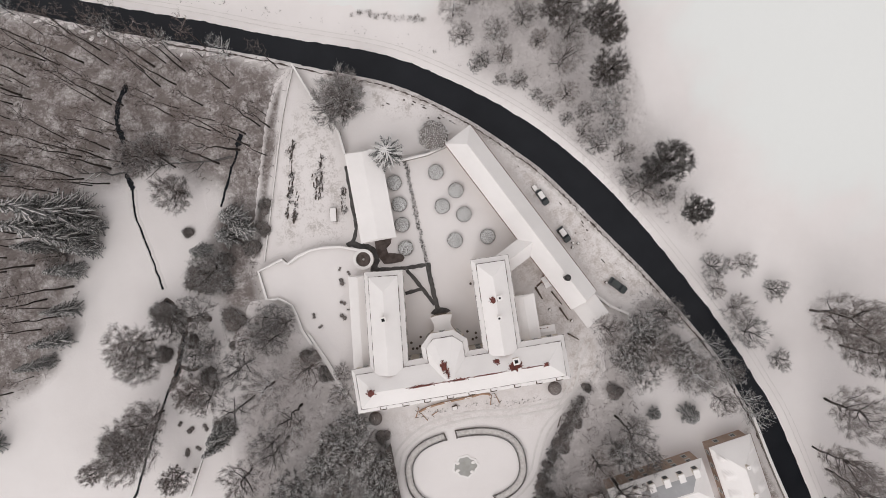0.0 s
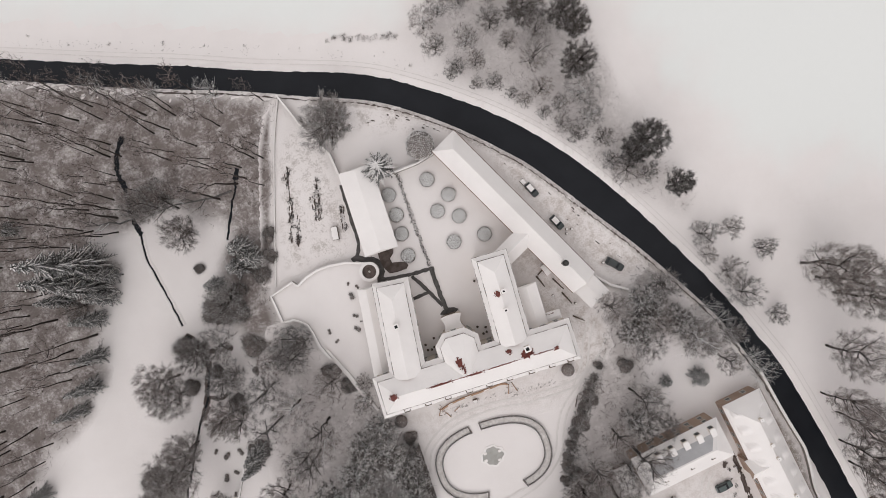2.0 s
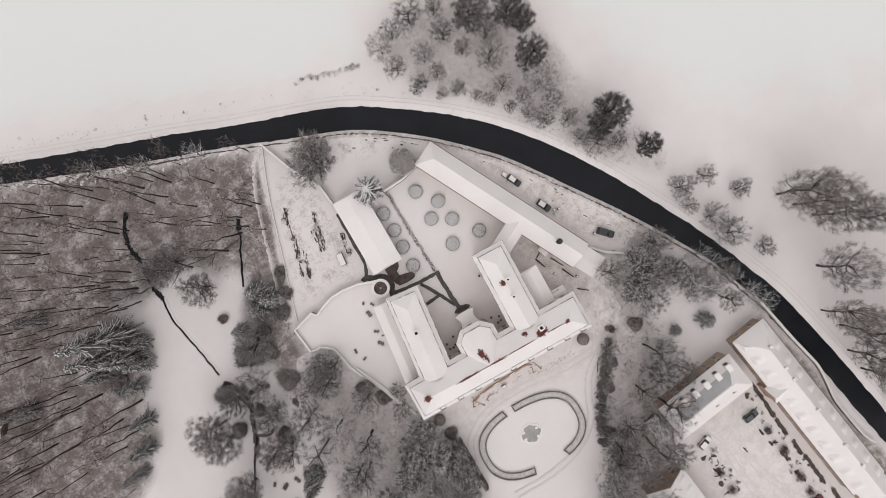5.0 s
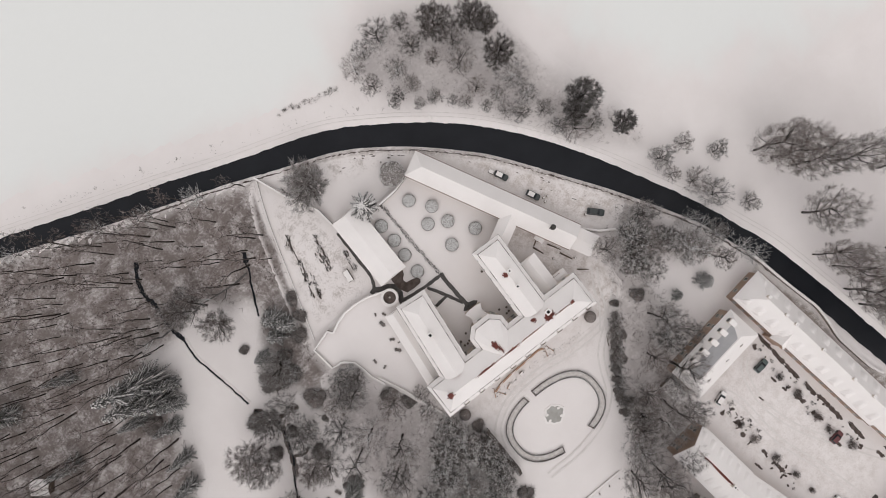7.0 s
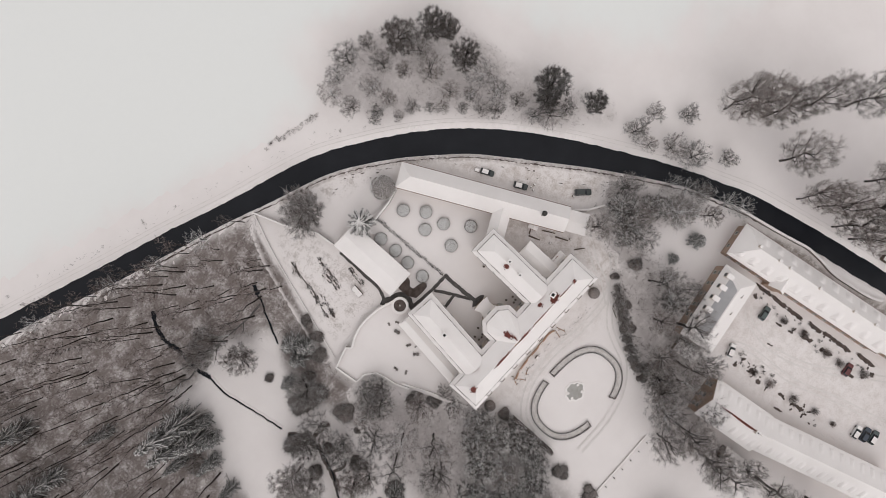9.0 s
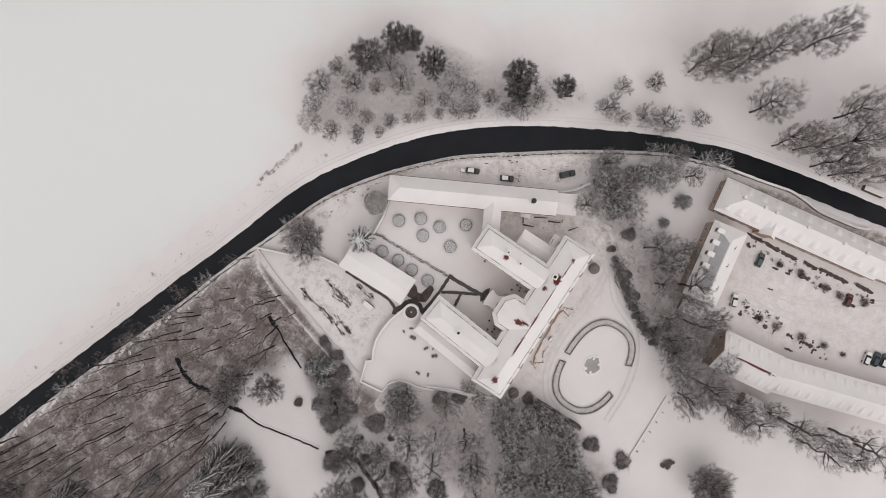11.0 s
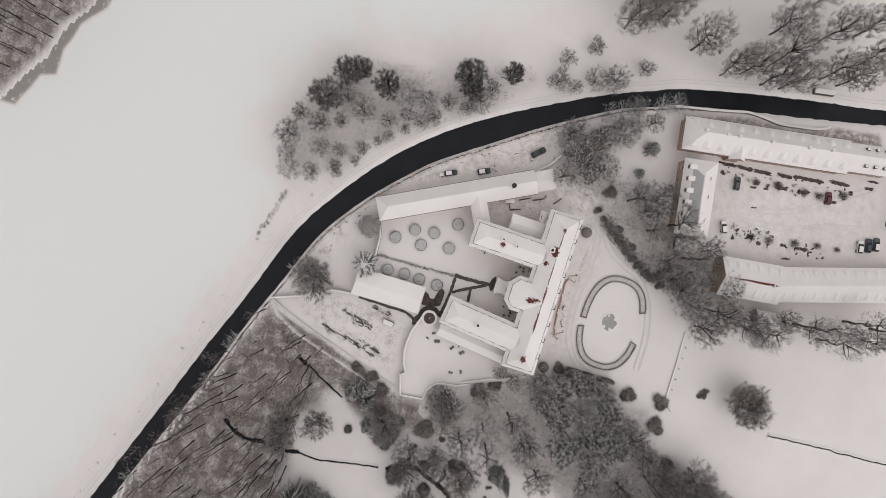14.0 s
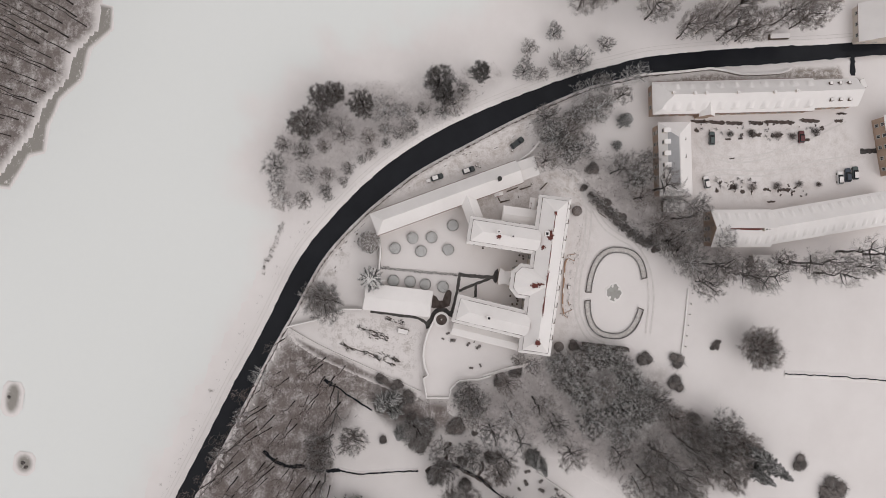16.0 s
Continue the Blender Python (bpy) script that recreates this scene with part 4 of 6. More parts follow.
        part("snow_cap", bm, "roof_snow", d)
    for u in (-6.5, 0.5, 6.0):
        q = pose(40.3, -65.5, 0, 0, 0, 9.2) @ Vector((u, -2.2, 0))
        d = placed(part("skylight", boxes((-0.5, 0.5, -0.4, 0.4, -0.4, 0.4)), "dark_wood", r), pose(q.x, q.y, 8.5, 0, 0, 9.6))
        part("snow_cap", boxes((-0.3, 0.5, -0.2, 0.42, 0.4, 0.5)), "roof_snow", d)
    r = simple_building("south_range", pose(21.4, -88.9, 0, 0, 0, -82), 18.0, 11.0, 6.0, 10.4, 0.05, 0.05, "ochre range with snow-ribbed gabled roof", "building", "ochre", rows=(("small", 2.0), ("small", 4.4)), humps=6, hump_h=0.35)
    hip_house(r, pose(28.8, -116.8, 0, 0, 0, -72.6), 40.0, 9.8, 5.6, 9.4, 0.05, 0.05, "ochre", rows=(("small", 2.0),), humps=13, names=("long_wall", "long_roof"), hump_h=0.4)
    bare_patch(r, pose(21.1, -89.2, 10.6, 0, 0, 97), 13.4, 0.7, 0.2, 51)
    chimney(r, 21.6, -94.3, 9.0, 11.6, 0.9, 9)
    simple_building("shed", pose(12.2, -101, 0, 0, 0, -85), 10.0, 3.8, 2.6, 3.9, 0.05, 0.05, "small shed with snowed gable roof", "shed", "dark_wood", rows=(), over=0.3)
    simple_building("shed", pose(26, -68.6, 0, 0, 0, -82), 6.4, 3.2, 2.4, 2.8, 0.3, 0.3, "dark low shed among trees", "shed", "dark_wood", rows=(), over=0.25)
    simple_building("shed", pose(-129.2, 18.7, 0, 0, 0, -38), 4.6, 4.0, 2.4, 3.2, 0.05, 0.05, "small white-roofed hut in the wood", "shed", "dark_wood", rows=(), over=0.3)
    simple_building("shed", pose(23.4, -11.6, 0, 0, 0, 20), 3.4, 2.4, 2.2, 2.6, 0.05, 0.05, "small yard shed with snowy roof", "shed", "brick", rows=(), over=0.2)
    simple_building("canal_house", pose(93.4, -125.4, 0, 0, 0, 9), 11.5, 12.0, 3.2, 7.4, 0.05, 0.05, "house with snowed gable roof beside the canal", "house", "plaster", rows=(("small", 2.2),))
    simple_building("yard_house", pose(55.5, -137.5, 0, 0, 0, 17), 18.5, 11.0, 6.0, 9.5, 2, 2, "ochre house closing the stable yard", "house", "ochre", rows=(("small", 2.0), ("small", 4.6)))


make_outbuildings()

# ---- trees and shrubs ----
class Sticks:
    """Tapered rods collected into one mesh."""

    def __init__(self):
        self.v, self.f = [], []

    def rod(self, p, q, r0, r1, k=3):
        d = q - p
        n = d.length
        if n < 1e-5:
            return
        d = d / n
        a = d.cross(Vector((0.31, 0.87, 0.38)))
        if a.length < 0.05:
            a = d.cross(Vector((1, 0, 0)))
        a.normalize()
        b = d.cross(a)
        s = len(self.v)
        tip = r1 < 0.004
        for i in range(k):
            w = 2 * math.pi * i / k
            o = a * math.cos(w) + b * math.sin(w)
            self.v.append(p + o * r0)
            if not tip:
                self.v.append(q + o * r1)
        if tip:
            self.v.append(q)
            for i in range(k):
                self.f.append((s + i, s + (i + 1) % k, s + k))
        else:
            for i in range(k):
                j = (i + 1) % k
                self.f.append((s + 2 * i, s + 2 * j, s + 2 * j + 1, s + 2 * i + 1))

    def tube(self, pts, radii, k=5):
        """One connected tapering tube through the points."""
        s = len(self.v)
        for i, (p, r) in enumerate(zip(pts, radii)):
            d = (pts[min(i + 1, len(pts) - 1)] - pts[max(i - 1, 0)]).normalized()
            a = d.cross(Vector((0.31, 0.87, 0.38)))
            if a.length < 0.05:
                a = d.cross(Vector((1, 0, 0)))
            a.normalize()
            b = d.cross(a)
            self.v += [p + (a * math.cos(2 * math.pi * j / k) + b * math.sin(2 * math.pi * j / k)) * r for j in range(k)]
        for i in range(len(pts) - 1):
            for j in range(k):
                m = (j + 1) % k
                self.f.append((s + i * k + j, s + i * k + m, s + (i + 1) * k + m, s + (i + 1) * k + j))
        self.f.append(tuple(s + (len(pts) - 1) * k + j for j in range(k)))

    def twig(self, p, q, r, rnd):
        """A hair-thin twig that ends in a point."""
        d = q - p
        a = d.cross(Vector((rnd.uniform(-1, 1), rnd.uniform(-1, 1), rnd.uniform(-1, 1))))
        if a.length < 1e-6:
            return
        a = a.normalized() * r
        s = len(self.v)
        self.v += [p + a, p - a, q]
        self.f.append((s, s + 1, s + 2))

    def mesh(self, name, mat):
        return py_mesh(name, self.v, self.f, mat)


def rand_dir(rnd, flat=0.0):
    a, z = rnd.uniform(0, 2 * math.pi), rnd.uniform(-1 + flat, 1)
    s = math.sqrt(max(0, 1 - z * z))
    return Vector((s * math.cos(a), s * math.sin(a), z))


def bare_tree_meshes(seed, H, R, clear, limbs, sec, twigs, tr, mat, twig_r=0.02, wob=0.5, low=0.0, bark="bark", apart=False, reach=(0.6, 0.92), arm=1.0):
    """A leafless tree of height H and crown radius R: a trunk, bent limbs, boughs, and brooms of twigs at the boughs' ends with gaps between them."""
    rnd = random.Random(seed)
    T, C = Sticks(), Sticks()
    arms = []
    top, n = H * 0.7, 6
    line = [Vector((0, 0, -0.3))]
    for i in range(1, n + 1):
        line.append(Vector((rnd.uniform(-1, 1) * wob * i / n, rnd.uniform(-1, 1) * wob * i / n, top * i / n)))
    T.tube(line, [tr * (1 - 0.8 * i / n) for i in range(n + 1)], 6)
    nodes = [line[i].lerp(line[i + 1], u) for i in range(n) for u in (0.0, 0.5) if line[i].z + u > H * clear * 0.9]
    nodes.append(line[-1])
    base = Vector((0, 0, H * clear * 0.75))
    mid, semi = H * (1 + clear + low) / 2, H * (1 - clear - low) / 2
    squash = [rnd.uniform(0.74, 1.14) for _ in range(8)]

    def target(q0, q1):
        d = rand_dir(rnd)
        q = q0 + (q1 - q0) * rnd.random() ** 0.6
        w = squash[int((math.atan2(d.y, d.x) / math.pi + 1) * 3.999)]
        return Vector((d.x * R * q * w, d.y * R * q * w, mid + d.z * semi * q))
    for i in range(limbs):
        t = target(*reach)
        s = min(nodes[:max(2, len(line))], key=lambda v: (v - t).length + 8 * max(0.0, 0.8 - (t.z - v.z) / (0.3 + math.hypot(t.x - v.x, t.y - v.y))))
        m = s.lerp(t, 0.4) + rand_dir(rnd) * R * 0.07 + Vector((0, 0, -R * 0.03))
        e = m.lerp(t, 0.55) + rand_dir(rnd) * R * 0.07
        r = tr * rnd.uniform(0.36, 0.6) * arm
        A = Sticks() if apart else T
        A.tube([s, m, e, t], [r, r * 0.72, r * 0.46, r * 0.16], 4)
        if apart:
            arms.append(A)
        nodes += [s.lerp(m, 0.6), m, m.lerp(e, 0.5), e, t]
    marks = sorted((target(0.3, 0.98) for _ in range(sec)), key=lambda v: (v - base).length)
    grid = np.array([tuple(v) for v in nodes])
    for t in marks:
        dist = np.linalg.norm(grid - np.array(t), axis=1) + np.maximum(0, np.linalg.norm(grid - np.array(base), axis=1) - (t - base).length) * 2
        s = Vector(grid[int(np.argmin(dist))])
        ln = (t - s).length
        m = s.lerp(t, 0.5) + rand_dir(rnd) * ln * 0.12
        w = twig_r * (1.1 + 0.3 * ln)
        C.rod(s, m, w, w * 0.7, 3)
        C.twig(m, t, w * 0.7, rnd)
        grid = np.concatenate([grid, [tuple(m), tuple(t)]])
        out = (t - base).normalized()
        way = (t - s).normalized()
        for _ in range(twigs):
            if rnd.random() < 0.4:
                q = m.lerp(t, rnd.uniform(-0.4, 1.0)) + rand_dir(rnd) * R * 0.02
                dd = (out * 0.5 + way * 0.5 + rand_dir(rnd) * 0.5).normalized()
                C.twig(q, q + dd * R * rnd.uniform(0.1, 0.24), twig_r * rnd.uniform(0.8, 1.25), rnd)
            else:
                q = s.lerp(t, rnd.uniform(0.2, 1.1)) + rand_dir(rnd) * R * 0.09
                dd = (out * 0.9 + rand_dir(rnd) * 0.55).normalized()
                C.twig(q, q + dd * R * rnd.uniform(0.1, 0.3), twig_r * rnd.uniform(0.55, 0.95), rnd)
    return (T.mesh("trunk", bark), C.mesh("crown", mat), *(A.mesh("limb", bark) for A in arms))


def rime_mesh(seed, R, H, n):
    """Short bent white-rimed shoots over the upper side of a dense crown."""
    rnd = random.Random(seed)
    W = Sticks()
    for _ in range(n):
        d = rand_dir(rnd, 0.85)
        q = rnd.uniform(0.72, 1.06)
        p = Vector((d.x * R * q, d.y * R * q, H * 0.56 + d.z * H * 0.45 * q))
        if noise.noise((p.x * 0.5 + seed, p.y * 0.5, 1.0)) < -0.12:
            continue
        v = (d * 0.6 + rand_dir(rnd) * 0.9).normalized()
        m = p + v * rnd.uniform(0.25, 0.6)
        e = m + (v + rand_dir(rnd) * 0.9).normalized() * rnd.uniform(0.2, 0.5)
        r = rnd.uniform(0.03, 0.065)
        W.rod(p, m, r, r * 0.9, 3)
        W.rod(m, e, r * 0.9, 0.0, 3)
    return W.mesh("bough_snow", "bough_snow")


def spruce_meshes(seed, H, R, mat, low=0.06, step=0.04, thick=0.1, droop=0.42):
    """A conifer: whorls of drooping boughs with side branchlets, and a ridge of snow along each bough."""
    rnd = random.Random(seed)
    T, C, W = Sticks(), Sticks(), Sticks()
    T.rod(Vector((0, 0, -0.2)), Vector((0, 0, H)), 0.016 * H, 0.03, 6)
    z, a = H * low, 0.0
    while z < H * 0.975:
        out = R * min(1.0, (1 - (z / H - low) / (1 - low)) ** 0.75)
        k = 7 if z < H * 0.7 else 5
        for i in range(k):
            a += 2 * math.pi / k + rnd.uniform(-0.25, 0.25)
            ln = out * rnd.uniform(0.62, 1.18) + 0.25
            d = Vector((math.cos(a), math.sin(a), 0))
            side = Vector((-d.y, d.x, 0))

            def on(u):
                return Vector((0, 0, z)) + d * ln * u + Vector((0, 0, ln * (0.14 * u - droop * u * u)))
            pts = [on(u) for u in (0, 0.33, 0.66, 1.0)]
            for j in range(3):
                C.rod(pts[j], pts[j + 1], thick * (1 - j / 4), thick * 0.8 * (1 - j / 3.4), 3)
            for j in range(8):
                u = 0.2 + 0.78 * j / 8
                q = on(u)
                w = ln * 0.2 * (1.15 - u) + 0.2
                for sgn in (-1, 1):
                    e = q + side * sgn * w + d * w * rnd.uniform(0.7, 1.2) + Vector((0, 0, -w * rnd.uniform(0.1, 0.5)))
                    C.rod(q, e, thick, 0.0, 3)
                    if rnd.random() < 0.3:
                        up = Vector((0, 0, thick * 0.8))
                        W.rod(q + up, q.lerp(e, 0.8) + up, thick * 0.6, 0.0, 3)
            if rnd.random() < 0.62:
                up = Vector((0, 0, thick * 0.9))
                u0 = rnd.uniform(0.25, 0.5)
                W.rod(on(u0) + up, on(0.75) + up, thick * 0.5, thick * rnd.uniform(0.6, 0.95), 4)
                W.rod(on(0.75) + up, on(1.0) + up, thick * 0.8, thick * 0.2, 4)
        z += H * step + 0.05
        a += 0.5
    return T.mesh("trunk", "bark"), C.mesh("crown", mat), W.mesh("bough_snow", "bough_snow")


def lumpy_meshes(seed, R, H, twigs, mass, mat, r=0.03, lump=0.22, sub=3, flat=0.0, reach=(0.08, 0.26), heads=1, loose=0.7):
    """A dense shrub: uneven rounded masses of fine twigs, with loose shoots standing out of them."""
    rnd = random.Random(seed)
    bm = bmesh.new()
    for k in range(heads):
        ox, oy, q = (0, 0, 1.0) if heads == 1 else (rnd.uniform(-0.5, 0.5) * R, rnd.uniform(-0.5, 0.5) * R, rnd.uniform(0.36, 0.54))
        made = bmesh.ops.create_icosphere(bm, subdivisions=sub, radius=1.0)["verts"]
        for v in made:
            d = v.co.normalized()
            f = 1 + lump * noise.noise((d.x * 1.6 + seed, d.y * 1.6 + k, d.z * 1.6)) + lump * 0.7 * noise.noise((d.x * 4.5, d.y * 4.5 + seed, d.z * 4.5)) + lump * 0.25 * rnd.uniform(-1, 1)
            z = d.z * f
            v.co = (ox + d.x * f * R * q, oy + d.y * f * R * q, H * q * (0.42 + 0.52 * (math.copysign(abs(z) ** (1 - flat), z))))
            v.co.z = max(v.co.z, -0.05)
    bm.normal_update()
    me = bpy.data.meshes.new("bush_mass")
    bm.to_mesh(me)
    surf = [(v.co.copy(), v.normal.copy()) for v in bm.verts if v.co.z > H * 0.12]
    bm.free()
    me.materials.append(M[mass])
    C = Sticks()
    for _ in range(twigs):
        p, n = rnd.choice(surf)
        d = (n + rand_dir(rnd) * loose).normalized()
        ln = R * rnd.uniform(*reach) * rnd.uniform(0.4, 1.0)
        C.twig(p - d * 0.15, p + d * ln, r, rnd)
    return me, C.mesh("fringe", mat)


def shrub_mesh(seed, R, H, n, mat, r=0.03, ball=False):
    rnd = random.Random(seed)
    C = Sticks()
    for _ in range(n):
        if ball:
            d = rand_dir(rnd, 0.3)
            s = Vector((0, 0, H * 0.5)) + Vector((d.x * R, d.y * R, d.z * H * 0.5)) * rnd.uniform(0.3, 0.8)
            e = Vector((0, 0, H * 0.5)) + Vector((d.x * R, d.y * R, d.z * H * 0.5)) * rnd.uniform(0.9, 1.03)
            e += rand_dir(rnd) * R * 0.12
        else:
            a, q = rnd.uniform(0, 6.28), math.sqrt(rnd.uniform(0, 1))
            s = Vector((math.cos(a) * q * R * 0.45, math.sin(a) * q * R * 0.45, 0))
            h = H * math.sqrt(max(0.05, 1 - q * q * 0.85)) * rnd.uniform(0.7, 1.1)
            e = Vector((math.cos(a) * q * R, math.sin(a) * q * R, h)) + rand_dir(rnd) * R * 0.12
        m = s.lerp(e, 0.55) + rand_dir(rnd) * R * 0.08
        C.rod(s, m, r * 1.3, r, 3)
        C.rod(m, e, r, 0.0, 3)
        for _ in range(3):
            q = m.lerp(e, rnd.uniform(0, 0.8))
            C.rod(q, q + (e - m).normalized() * R * 0.15 + rand_dir(rnd) * R * 0.22, r * 0.8, 0.0, 3)
    return C.mesh("clump", mat)


def plant(name, meshes, parts, x, y, s, label, category, group="", sz=None, z=None):
    g = float(ground_height(x, y)) if z is None else z
    root = thing(name, pose(x, y, g, 0, 0, random.uniform(0, 360)) @ Matrix.Diagonal((s, s, sz or s, 1)), label, category, group)
    names = list(parts) + ["limb"] * (len(meshes) - len(parts)) if "crown" in parts else parts
    for n, me in zip(names, meshes):
        ob = link_mesh(me.name.split(".")[0] if n == "limb" else n, me, None, root)
        if me.name.startswith("bough_snow"):
            tagged(ob, "white snow lying along the boughs", kind="stuff")
    return root


TC = ("trunk", "crown")
TCS = ("trunk", "crown", "bough_snow")
MB = ("bush_mass", "fringe")
FOREST = [bare_tree_meshes(100 + i, 25, 3.3, 0.5, 6, 40, 14, (0.2, 0.27, 0.23, 0.3, 0.2, 0.25, 0.22)[i], "wood_twig", 0.03, 0.4, arm=0.5) for i in range(7)]
BROAD = [bare_tree_meshes(200 + i, 13, 5.2, 0.22, (11, 14, 12, 18, 13)[i], (230, 250, 210, 220, 240)[i], 24, 0.3, "twig", 0.022, bark=("bark", "bark", "snowy_bark", "snowy_bark", "bark")[i], apart=True) for i in range(5)]
POPLAR = [bare_tree_meshes(450 + i, 21, 4.8, 0.4, 9, 130, 20, 0.36, "twig", 0.018, 0.8, apart=True) for i in range(4)]
SMALL = [bare_tree_meshes(250 + i, 6, 2.9, 0.14, 9, 170, 22, 0.14, "twig", 0.02) for i in range(3)]
RIMED = [bare_tree_meshes(270 + i, 7, 3.4, 0.14, 12, 80, 9, 0.17, "frost_twig", 0.024, bark="snowy_bark", reach=(0.8, 1.08)) for i in range(2)]
DENSE = [bare_tree_meshes(300 + i, 11, 5.0, 0.14, 15, 320, 26, 0.28, "twig", 0.028) for i in range(3)]
GNARLED = [bare_tree_meshes(350 + i, 11, 5.2, 0.12, 24, 230, 26, 0.34, ("dark_twig", "dark_twig", "twig")[i], (0.036, 0.036, 0.028)[i], 0.8, bark="snowy_bark", apart=True, reach=(0.98, 1.16)) for i in range(3)]
GNARLED = [(g[0], g[1], rime_mesh(360 + i, 5.2, 11, (700, 560, 260)[i]), *g[2:]) for i, g in enumerate(GNARLED)]
WILLOW = [bare_tree_meshes(400 + i, 26, 6.2, 0.12, 14, 360, 32, 0.34, "twig", 0.022, 1.6, apart=True) for i in range(3)]
HAZY = [bare_tree_meshes(430 + i, 19, 5.8, 0.16, 11, 380, 32, 0.3, "twig", 0.022, 1.2, apart=True, arm=0.85) for i in range(2)]
EVERGREEN = [bare_tree_meshes(500 + i, 14, 4.5, 0.18, 14, 330, 28, 0.26, "dark_twig", 0.038) for i in range(2)]
SPRUCE = [spruce_meshes(600 + i, 16, 3.6, "needle", 0.06, 0.04, 0.12) for i in range(2)]
TALL_SPRUCE = spruce_meshes(605, 32, 5.6, "needle", 0.1, 0.03, 0.17, 0.6)
FROST_SPRUCE = spruce_meshes(610, 11.5, 4.2, "needle", 0.42, 0.05, 0.13, 0.22)[:2]
FROST_BOUGHS = Sticks()
bough_rnd = random.Random(615)
for ring_i in range(6):
    for bough in range(13):
        a = 2 * math.pi * (bough + bough_rnd.uniform(-0.3, 0.3)) / 13 + ring_i * 0.4
        ln, z0 = (4.5 - 0.62 * ring_i) * bough_rnd.uniform(0.8, 1.1), 5.4 + ring_i * 1.1
        d = Vector((math.cos(a), math.sin(a), 0))
        bend = Vector((-d.y, d.x, 0)) * ln * bough_rnd.uniform(-0.12, 0.12)
        pts_ = [Vector((0, 0, z0 + 0.3)) + d * ln * u + bend * u * u + Vector((0, 0, ln * (0.16 * u - 0.24 * u * u))) for u in (0.05, 0.4, 0.75, 1.05)]
        for p_, q_, r0, r1 in zip(pts_, pts_[1:], (0.1, 0.16, 0.15), (0.16, 0.15, 0.05)):
            FROST_BOUGHS.rod(p_, q_, r0, r1, 4)
        for u in (0.5, 0.75):
            q_ = pts_[1].lerp(pts_[3], u - 0.25)
            side = Vector((-d.y, d.x, -0.2)) * bough_rnd.choice((-1, 1)) + d
            FROST_BOUGHS.rod(q_, q_ + side * ln * 0.13, 0.12, 0.05, 4)
FROST_SNOW = FROST_BOUGHS.mesh("bough_snow", "bough_snow")
FROST_YOUNG = [spruce_meshes(620 + i, 12, 3.4, "needle", 0.08, 0.05, 0.1, 0.4) for i in range(2)]
SHRUB = [lumpy_meshes(700 + i, 2.7, 2.9, 3400, "shrub_mass", "dark_twig", 0.02, 0.3, 2, reach=(0.2, 0.62), heads=7, loose=1.0) for i in range(5)]
LOW_BUSH = [lumpy_meshes(760 + i, 1.0, 0.8, 500, "shrub_mass", "twig", 0.014, 0.3, 2, reach=(0.15, 0.6), heads=2) for i in range(3)]
THIN_SHRUB = [(shrub_mesh(710 + i, 2.2, 2.6, 170, "twig", 0.022),) for i in range(2)]
TUFT = [(shrub_mesh(720 + i, 0.7, 0.8, 14, "twig", 0.02),) for i in range(2)]
DARK_TUFT = [(shrub_mesh(725 + i, 0.6, 0.6, 16, "dark_twig", 0.04),) for i in range(2)]
FROST_BALL = lumpy_meshes(730, 3.5, 7.2, 2600, "shrub_mass", "bough_snow", 0.09, 0.12, 4, reach=(0.1, 0.3), loose=1.3)
TOPIARY = lumpy_meshes(740, 1.65, 2.4, 2500, "shrub_mass", "dark_twig", 0.016, 0.03, 3, reach=(0.05, 0.16))
CLIPPED = [lumpy_meshes(750 + i, 1.95, 1.3, 1500, "clipped_mass", "frost_twig", 0.016, 0.05, 3, 0.35, reach=(0.05, 0.16), loose=1.2) for i in range(2)]


def grow(rows, meshes, name, label, base_r, category="tree", group="", tall=1.0, parts=TC):
    for i, (x, y, r) in enumerate(rows):
        s = r / base_r
        mm = meshes[i % len(meshes)]
        plant(name, mm if isinstance(mm, tuple) else (mm,), parts, x, y, s, label, category, group, s * 0.45 + 0.55 * tall)


BARE_A = [(34.5, -25.0, 4.6), (48.0, -23.4, 4.6), (36.9, -49.8, 4.4), (60.8, -39.5, 3.4), (58.6, -46.3, 3.4), (-44.0, -14.0, 4.6), (-37.2, -22.8, 4.6), (-47.3, -25.5, 5.5), (-30.5, -29.5, 3.0), (-52.2, -19.3, 5.0), (-48.2, -38.7, 5.0), (-56.1, -45.5, 5.3), (-42.3, -35.7, 4.6), (-50.4, -13.7, 3.3), (-40.5, -11, 3.0)]
grow(BARE_A, BROAD, "bare_tree", "leafless broad tree with snow-dusted twigs", 4.95, group="park trees")
BARE_B = [(-65.5, -23.6, 4.2), (-72.9, -43.7, 3.3), (-61.4, 23.7, 4.7), (-64.4, 33.6, 4.4), (-92.3, -39.1, 2.6), (-67, -6, 4.4)]
grow(BARE_B, DENSE, "bare_tree", "leafless tree beside a narrow ditch", 4.6, group="meadow trees")
BARE_C = [(9.9, -93.8, 4.4), (12.6, -103.2, 4.4), (12.6, -113.1, 4.4), (15.2, -122.6, 4.4), (14.9, -130.7, 4.4), (26.9, -56.2, 4.6), (19.3, -63.2, 5.4), (27.7, -65.9, 5.2), (8.7, -74.3, 6.0), (8.8, -85.6, 6.1), (35.0, -64.0, 4.3), (26.1, -74.5, 4.6), (18.4, -73.1, 5.2), (39.4, -57.0, 3.3), (3.0, -79.7, 5.6), (12.0, -69.8, 5.2), (6.4, -96.0, 5.6), (40.5, -36.5, 4.2), (18, -83, 5)]
grow(BARE_C, BROAD, "bare_tree", "leafless tree in the thicket beside the drive", 5.1, group="thicket trees")
